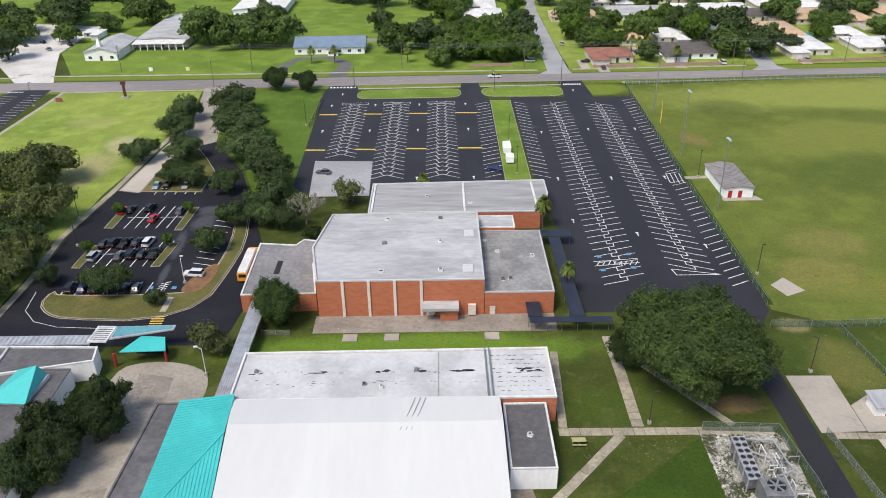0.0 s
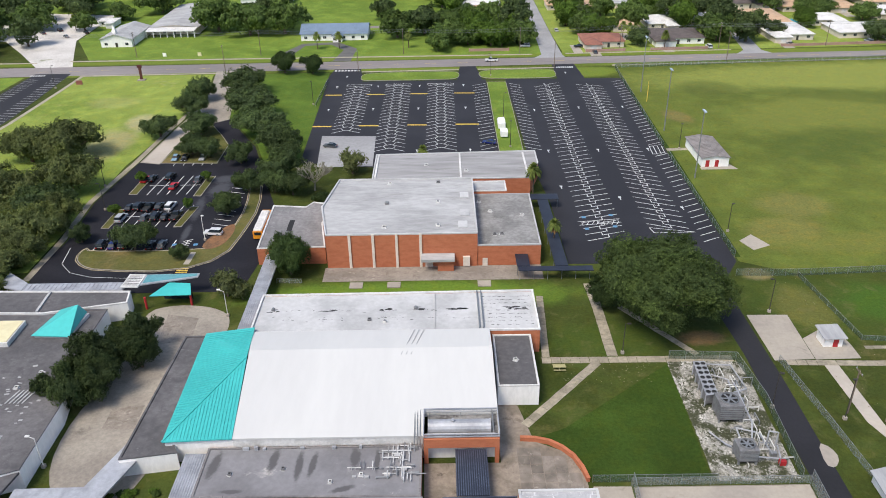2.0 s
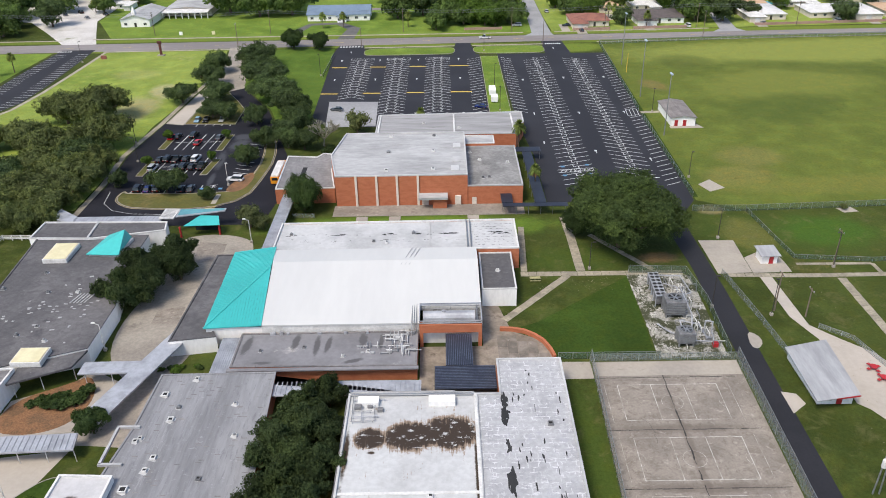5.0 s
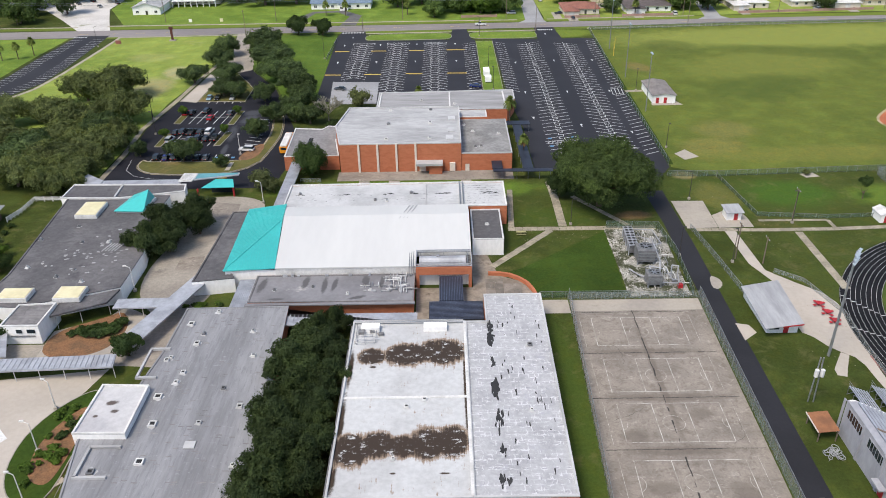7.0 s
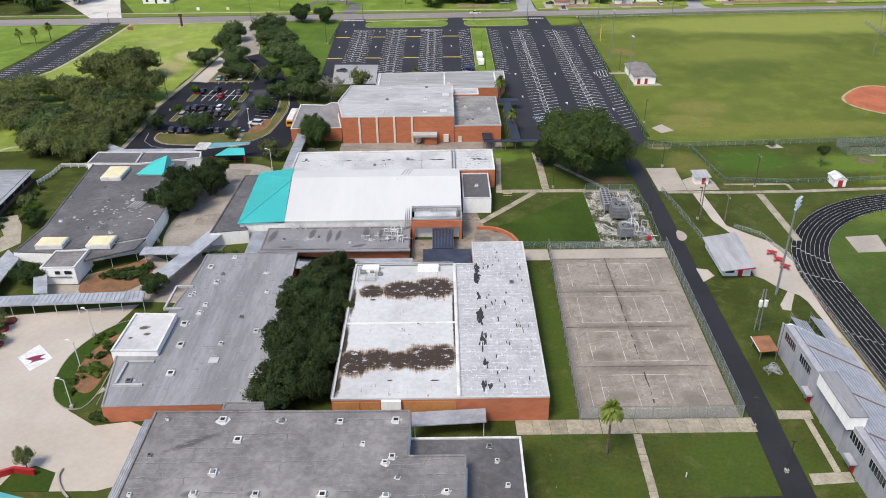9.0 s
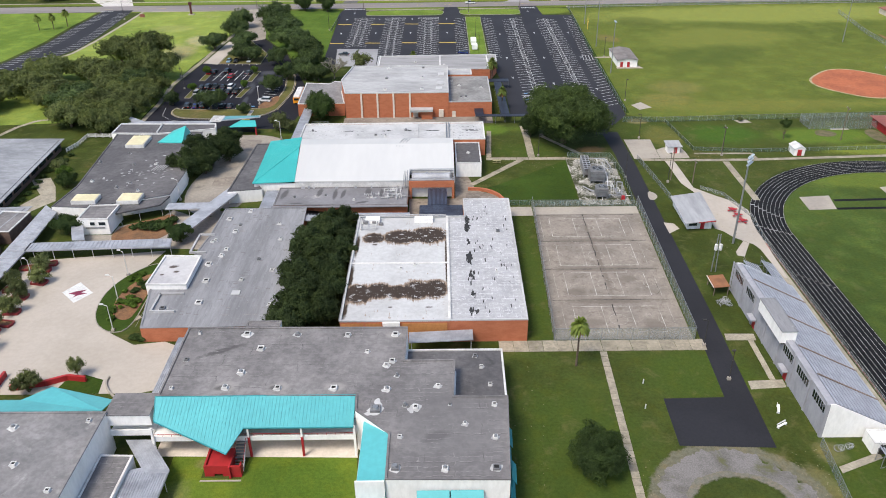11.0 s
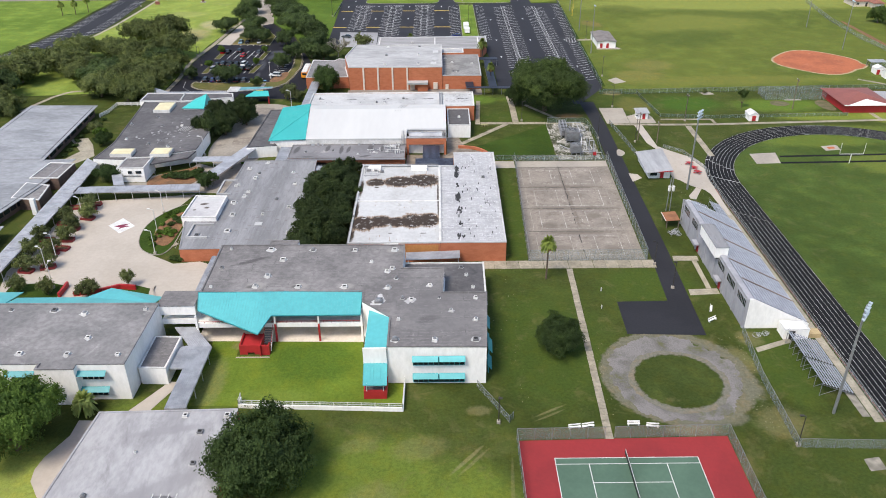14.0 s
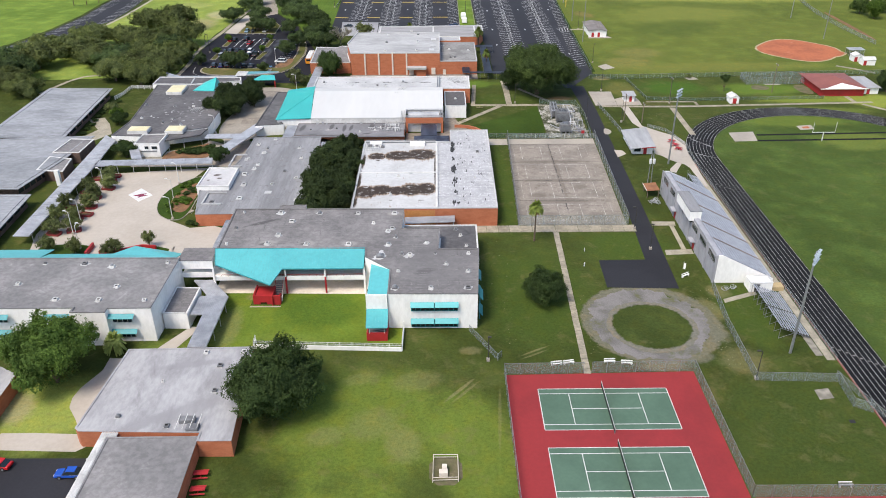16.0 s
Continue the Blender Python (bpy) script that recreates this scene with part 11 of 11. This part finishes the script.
def car(x, y, turn, paint, kind="sedan", label=""):
    ob = thing("car", 0, 0, 0, label or f"parked {paint.replace('_', ' ')} {kind} on asphalt", "car", "parked cars")
    m = PAINT[paint]
    L, W2, H = {"sedan": (4.6, 1.8, 1.45), "suv": (4.8, 1.95, 1.8), "pickup": (5.6, 2.0, 1.85), "van": (5.2, 2.0, 2.1)}[kind]
    belt = H * 0.58
    bm = bmesh.new()
    h = L / 2
    lengthwise(bm, [(-h, 0.35), (h, 0.35), (h, belt * 0.8), (h - 0.1, belt * 0.9), (h * 0.45, belt), (-h + 0.1, belt), (-h, belt * 0.9)], W2, 0.08)
    bmesh.ops.bevel(bm, geom=bm.edges[:], offset=0.06, segments=1, affect="EDGES")
    part("body", bm, m, ob)
    bm = bmesh.new()
    if kind == "sedan":
        cab = [(-h * 0.82, belt), (h * 0.42, belt), (h * 0.12, H - 0.06), (-h * 0.5, H - 0.06)]
    elif kind == "pickup":
        cab = [(-h * 0.12, belt), (h * 0.45, belt), (h * 0.22, H - 0.06), (-h * 0.06, H - 0.06)]
    else:
        cab = [(-h * 0.95, belt), (h * 0.48, belt), (h * 0.2, H - 0.06), (-h * 0.86, H - 0.06)]
    lengthwise(bm, cab, W2 - 0.16, 0.2)
    part("glasshouse", bm, M_GLASS, ob, "dark tinted windows")
    bm = bmesh.new()
    ys = [cab[3][0] - 0.04, cab[2][0] + 0.04]
    box(bm, -W2 / 2 + 0.28, ys[0], H - 0.058, W2 / 2 - 0.28, ys[1], H)
    part("roof", bm, m, ob)
    if kind == "pickup":
        bm = bmesh.new()
        box(bm, -W2 / 2 + 0.2, -h + 0.2, belt + 0.004, W2 / 2 - 0.2, -h * 0.16, belt + 0.02)
        part("bed", bm, M_BLACK, ob)
    for sx in (-1, 1):
        for fy in (-0.6, 0.6):
            bm = bmesh.new()
            cx = sx * (W2 / 2 - 0.06)
            rod(bm, (cx - 0.12, fy * h, 0.34), (cx + 0.12, fy * h, 0.34), 0.34, 12)
            wh = part("wheel", bm, M_BLACK, ob)
            bm = bmesh.new()
            rod(bm, (cx + sx * 0.1, fy * h, 0.34), (cx + sx * 0.14, fy * h, 0.34), 0.2, 8)
            part("rim", bm, M_STEEL, wh)
        bm = bmesh.new()
        box(bm, sx * (W2 / 2 - 0.35) - 0.2, h - 0.03, belt * 0.68, sx * (W2 / 2 - 0.35) + 0.2, h + 0.02, belt * 0.84)
        part("headlight", bm, M_HEAD, ob)
        bm = bmesh.new()
        box(bm, sx * (W2 / 2 - 0.3) - 0.16, -h - 0.02, belt * 0.7, sx * (W2 / 2 - 0.3) + 0.16, -h + 0.03, belt * 0.88)
        part("taillight", bm, M_TAIL, ob)
    ob.matrix_basis = pose(x, y, 0.035, 0, 0, turn)
    return ob


for x, y, a, p, k in ((-111.3, 223.6, -6, "silver", "suv"), (-111.2, 230.2, -6, "black", "sedan"), (-108.8, 230.6, -6, "black", "suv"), (-106.0, 230, -6, "black", "pickup"), (-105.0, 223.8, -6, "grey", "sedan"), (-103.2, 230.8, -6, "black", "sedan"), (-102.1, 224.2, -6, "black", "suv"), (-100.1, 230.6, -6, "white", "suv"), (-99.6, 224.2, -6, "black", "sedan"), (-96.8, 224.4, -6, "black", "pickup"), (-103.3, 244.4, -5, "red", "sedan"), (-111.4, 250.2, -5, "black", "sedan"), (-113.2, 249.6, -5, "red", "sedan"), (-106.2, 251.0, -5, "black", "suv"), (-109.2, 266.2, 180, "pale_blue", "sedan"), (-106.2, 266.0, 180, "black", "sedan"), (-100.6, 266.2, 180, "silver", "sedan"), (-97.3, 249, -5, "grey", "sedan"), (-110.7, 208.6, 0, "black", "suv"), (-107.9, 208.4, 0, "navy", "sedan"), (-105.2, 208.5, 0, "black", "suv"), (-98.3, 208, 0, "black", "sedan"), (-95.6, 208.2, 0, "grey", "sedan"), (-84.2, 214.2, 82, "white", "suv"), (-61.4, 274.8, 76, "grey", "sedan"), (-9.6, 275.4, 70, "navy", "sedan"), (-78.0, -20.6, 90, "blue", "sedan"), (-90.6, -18.4, 80, "red", "sedan"), (-78.4, -27.4, 90, "navy", "sedan"), (-3, 374.6, 90, "white", "pickup"), (38.5, 396, 90, "black", "sedan"), (14, 398, 90, "silver", "suv"), (-206, 440, 40, "black", "sedan"), (-213, 432, 40, "silver", "sedan"), (-222, 446, 40, "black", "suv"), (-228, 440, 40, "grey", "sedan")):
    car(x, y, a, p, k)
for x, y, a, p, k in ((97, 391, 4, "white", "suv"), (32.4, 428, 2, "white", "sedan"), (20.6, 446, 2, "black", "suv"), (172, 396, 10, "silver", "suv"), (127, 437, 5, "blue", "sedan"), (44.2, 385, 0, "grey", "sedan"), (135, 394, 0, "silver", "sedan")):
    car(x, y, a, p, k, label=f"{p} {k} parked outside a house")
# school bus
bus = thing("school_bus", -71.8, 217, 0, "orange school bus with white roof", "bus")
M_BUS = plain("school_bus_orange", (0.8, 0.33, 0.02), 0.4)
bm = bmesh.new()
box(bm, -73.1, 210.4, 0.5, -70.6, 223.2, 2.6)
bmesh.ops.bevel(bm, geom=bm.edges[:], offset=0.12, segments=2, affect="EDGES")
part("body", bm, M_BUS, bus)
bm = bmesh.new()
box(bm, -73.0, 210.5, 2.6, -70.7, 222, 3.05)
bmesh.ops.bevel(bm, geom=bm.edges[:], offset=0.2, segments=3, affect="EDGES")
part("roof", bm, M_ROOFWHT, bus, "white roof")
bm = bmesh.new()
box(bm, -72.8, 223.2, 0.5, -70.9, 224.9, 1.7)
part("hood", bm, M_BUS, bus)
for k in range(8):
    for x in (-73.12, -70.64):
        bm = bmesh.new()
        box(bm, x, 211 + k * 1.35, 1.75, x + 0.06, 212 + k * 1.35, 2.4)
        part("side_window", bm, M_GLASS, bus)
bm = bmesh.new()
box(bm, -72.7, 210.34, 1.6, -71.0, 210.39, 2.4)
part("rear_window", bm, M_GLASS, bus)
for y in (213, 223.4):
    for x in (-73.15, -70.85):
        bm = bmesh.new()
        rod(bm, (x, y, 0.5), (x + 0.3, y, 0.5), 0.5, 14)
        part("wheel", bm, M_BLACK, bus)
for x, y, l in ((-4.6, 290.6, 6.0), (-4.4, 281.4, 3.4)):
    ob = thing("trailer", x, y, 0, "white box trailer parked on the grass strip", "trailer", "white trailers")
    bm = bmesh.new()
    box(bm, x - 1.2, y - l / 2, 0.6, x + 1.2, y + l / 2, 2.6)
    bmesh.ops.bevel(bm, geom=bm.edges[:], offset=0.1, segments=2, affect="EDGES")
    part("body", bm, M_WHITE, ob)
    for s in (-1.1, 0.9):
        bm = bmesh.new()
        rod(bm, (x + s, y, 0.52), (x + s + 0.2, y, 0.52), 0.36, 12)
        part("wheel", bm, M_BLACK, ob)

# ---- furniture and small things ----


def picnic_table(x, y, turn, mat, label, round_top=True):
    ob = thing("picnic_table", 0, 0, 0, label, "picnic table", "picnic tables")
    bm = bmesh.new()
    if round_top:
        prism(bm, [(0.75 * math.cos(a), 0.75 * math.sin(a)) for a in [k * math.tau / 14 for k in range(14)]], 0.7, 0.76)
    else:
        box(bm, -1.2, -0.4, 0.7, 1.2, 0.4, 0.76)
    part("tabletop", bm, mat, ob)
    bm = bmesh.new()
    rod(bm, (0, 0, 0), (0, 0, 0.7), 0.08, 8)
    part("pedestal", bm, mat, ob)
    for sx, sy in ((1, 0), (-1, 0), (0, 1), (0, -1)) if round_top else ((0, 1), (0, -1)):
        bm = bmesh.new()
        if round_top:
            box(bm, sx * 1.15 - 0.3, sy * 1.15 - 0.3, 0.42, sx * 1.15 + 0.3, sy * 1.15 + 0.3, 0.47)
            bar(bm, (0, 0, 0.3), (sx * 1.15, sy * 1.15, 0.38), 0.07, 0.07)
        else:
            box(bm, -1.2, sy * 0.85 - 0.14, 0.42, 1.2, sy * 0.85 + 0.14, 0.47)
            bar(bm, (0, 0, 0.3), (0, sy * 0.85, 0.38), 0.07, 0.07)
        part("seat", bm, mat, ob)
    ob.matrix_basis = pose(x, y, 0.04, 0, 0, turn)


for x, y in ((56.8, 121.6), (57.2, 118.4), (57.4, 115.2)):
    picnic_table(x, y, 20, M_RED, "red metal picnic table on concrete")
for x, y in ((-56.8, -21), (-56.4, -24.4), (-56.0, -27.6)):
    picnic_table(x, y, 4, M_RED, "red metal picnic table beside the brick wall", False)
picnic_table(-3.1, 155.6, 0, material("cream_table", (0.4, 0.37, 0.18)), "cream picnic table on the lawn", False)


def bench(x, y, turn, label):
    ob = thing("bench", 0, 0, 0, label, "bench", "white benches")
    for z, y0, n in ((0.45, 0, "seat"), (0.85, 0.28, "backrest")):
        bm = bmesh.new()
        if n == "seat":
            box(bm, -1.1, -0.2, z - 0.05, 1.1, 0.2, z)
        else:
            box(bm, -1.1, y0 - 0.03, z - 0.25, 1.1, y0 + 0.03, z)
        part(n, bm, M_WHITE, ob)
    for sx in (-0.9, 0.9):
        bm = bmesh.new()
        box(bm, sx - 0.05, -0.18, 0, sx + 0.05, 0.3, 0.4)
        part("leg", bm, M_WHITE, ob)
    ob.matrix_basis = pose(x, y, 0, 0, 0, turn)


for x, y, a in ((4.4, 7.1, 8), (6.8, 7.4, 10), (14.8, 7.8, 0), (18, 7.2, -6), (45.9, -24.4, 0), (38.4, 39.4, 30), (39.4, 43.6, 70)):
    bench(x, y, a, "white slatted bench on grass")


def planter(x, y, turn):
    ob = thing("planter", 0, 0, 0, "red brick planter bench on the plaza", "planter", "plaza planters")
    bm = bmesh.new()
    ring_wall(bm, [(-1.6, -1.1), (1.6, -1.1), (1.9, 0), (1.6, 1.1), (-1.6, 1.1), (-1.9, 0)], 0.35, 0, 0.5)
    part("rim", bm, M_PLANTER, ob)
    bm = bmesh.new()
    prism(bm, [(-1.3, -0.8), (1.3, -0.8), (1.5, 0), (1.3, 0.8), (-1.3, 0.8), (-1.5, 0)], 0, 0.35)
    part("soil", bm, M_MULCH, ob)
    ob.matrix_basis = pose(x, y, 0.04, 0, 0, turn)


for x, y in ((-112.6, 97.2), (-117, 95.4), (-112.9, 94.4), (-111.4, 89), (-113, 83), (-112, 77), (-113, 70), (-111, 63.6), (-115.4, 62), (-111.4, 72.6), (-116.4, 86), (-117, 77)):
    planter(x, y, rg.uniform(-15, 15))
ob = thing("red_plaza_wall", -96, 52.6, 0, "low curving red plaza wall", "wall")
for pts in ([(-103, 55.5), (-103, 50.6)], [(-100, 51.2), (-94, 52.6), (-90.6, 54.2), (-87, 53.6)]):
    bm = bmesh.new()
    for a, b in zip(pts, pts[1:]):
        bar(bm, (*a, 0.6), (*b, 0.6), 0.5, 1.2)
    part("segment", bm, M_RED, ob)
ground_patch("lawn", [(-116, 50), (-103.6, 50), (-103.6, 55.6), (-108, 57), (-116, 56)], 0.06, M_LAWN, "small green lawn beside the plaza", "grass")
ground_patch("lawn", [(-92, 50), (-83.4, 50), (-84, 54), (-88, 55.6), (-91, 54)], 0.06, M_LAWN, "small green lawn beside the plaza", "grass")
# goal posts
for x, y, c in ((105.3, 121.8, M_POLEW), (51.2, 316, M_PAINTY)):
    ob = thing("goal_post", x, y, 0, "football goal post with tall uprights", "goal post", "goal posts")
    bm = bmesh.new()
    rod(bm, (x, y, 0), (x, y, 3), 0.14, 8)
    part("gooseneck", bm, c, ob)
    bm = bmesh.new()
    ux, uy = (1, 0) if x > 100 else (0.25, 0.97)
    rod(bm, (x - 3.6 * ux, y - 3.6 * uy, 3), (x + 3.6 * ux, y + 3.6 * uy, 3), 0.1, 8)
    part("crossbar", bm, c, ob)
    for s in (-3.6, 3.6):
        bm = bmesh.new()
        rod(bm, (x + s * ux, y + s * uy, 3), (x + s * ux, y + s * uy, 6.4 if x > 100 else 7), 0.06, 8)
        part("upright", bm, c, ob)
# shrubs
SHRUB = crown_mesh("shrub", 61, M_LEAFB, 8, 420, 0.9, 0.16)
SHRUBD = crown_mesh("shrub_dark", 62, M_LEAFD, 8, 420, 0.9, 0.16)


def shrub(x, y, r, dark=True, label="low rounded green shrub", z=0.0):
    ob = new("shrub", SHRUBD if dark else SHRUB)
    ob.matrix_basis = Matrix.LocRotScale((x, y, z + r * 0.24), Euler((0, 0, rg.uniform(0, 6.28))), (r, r, r * 0.8))
    tagged(ob, label, "shrub", "garden shrubs")


for k in range(24):
    shrub(rg.uniform(-91, -85.8), rg.uniform(73, 92), rg.uniform(0.7, 1.4), rg.random() < 0.35, "shrub in a mulched garden bed", 0.15)
shrub(-80.9, 66.6, 1.6, True, "clipped dark round shrub at the brick corner")
shrub(-82.6, 67.2, 1.2, True, "clipped dark round shrub at the brick corner")
for hx, hy, hr in ((-98.6, 115.0, 1.4), (-97.2, 115.6, 1.7), (-95.6, 115.0, 1.9), (-94.0, 114.6, 1.9), (-92.4, 114.8, 2.0), (-91.0, 115.9, 2.0), (-90.2, 117.3, 1.9), (-89.8, 118.8, 1.7), (-93.4, 116.4, 1.8), (-95.0, 116.6, 1.5)):
    shrub(hx, hy, hr, True, "shrub in a curved hedge by the office porch")
for k in range(8):
    shrub(-76 + rg.uniform(-3, 5), 125 + rg.uniform(-1.6, 1.6), 0.9, rg.random() < 0.5, "shrub by the low white wing")
ground_patch("mulch_bed", smooth([(-103, 108), (-96, 107), (-90.6, 109.2), (-88.6, 113.2), (-88.2, 116.8), (-89.2, 120.6), (-91.4, 123.6), (-94, 121.4), (-103.2, 116.2)]), 0.06, M_MULCH, "brown mulch bed by the porch", "mulch")
ground_patch("pavement", [(-103, 106), (-88, 108), (-84, 118), (-86, 122), (-92, 121), (-92.8, 116), (-103, 110.6)], 0.045, M_CONC, "pale concrete forecourt by the office", "pavement")
for k in range(10):
    shrub(-135.5 + rg.uniform(-1, 1), 128 + k * 4, 1.2, True, "shrub along the classroom wall")
for k in range(12):
    shrub(-131.4 + 0.1 * k, 50 + k * 2, 1.0, True, "clipped hedge shrub by the classroom wing")
ground_patch("pavement", [(-139, 146), (-134, 147.6), (-130, 141.4), (-126, 132), (-131, 124), (-135, 128), (-132, 136)], 0.05, M_WALKWAY, "curving pale path between the wings", "pavement")
for x, y in ((16.0, 44.4), (17.2, 51.4)):
    bm = bmesh.new()
    rod(bm, (x, y, 0), (x, y, 0.9), 0.12, 8)
    rod(bm, (x, y, 0.9), (x, y, 1.0), 0.12, 8, 0.05)
    single("marker_post", bm, M_TRIM, "short white marker post on the lawn", "post", "marker posts")
bench(45.9, -24.4, 180, "white bench beside the court fence")
bm = bmesh.new()
box(bm, 53.6, -9.8, 0, 54.6, -9.0, 0.04)
single("drain_cover", bm, M_BLACK, "dark drain cover in the grass", "drain")

# pipes on the stained gymnasium roof
ob = thing("roof_pipes", -37, 106.5, 5.05, "low run of galvanised pipes on stained white roof", "pipes")
for k, (p, q) in enumerate((((-39.4, 103.2), (-35.4, 103.4)), ((-39.4, 104.3), (-34.6, 104.5)), ((-39.4, 105.6), (-36.0, 105.7)), ((-39.5, 108.6), (-33.6, 108.8)), ((-39.2, 103.2), (-39.4, 109.6)), ((-37.6, 103.3), (-37.8, 108.7)), ((-35.5, 103.4), (-35.6, 108.7)))):
    z = 5.45 + 0.06 * (k % 3)
    bm = bmesh.new()
    rod(bm, (p[0], p[1], z), (q[0], q[1], z), 0.07, 6)
    for f in (0.08, 0.5, 0.92):
        x, y = p[0] + (q[0] - p[0]) * f, p[1] + (q[1] - p[1]) * f
        rod(bm, (x, y, 5.0), (x, y, z), 0.035, 5)
    part("pipe", bm, M_GALV if k % 2 else M_STEEL, ob)
for x, y, w in ((-38.4, 106.9, 0.6), (-36.4, 107.2, 0.45), (-34.6, 106.2, 0.5)):
    bm = bmesh.new()
    box(bm, x - w, y - w * 0.7, 5.0, x + w, y + w * 0.7, 5.0 + w * 1.3)
    bmesh.ops.bevel(bm, geom=list(bm.edges), offset=0.05, segments=1, affect="EDGES")
    part("pump_box", bm, M_HVAC, ob)
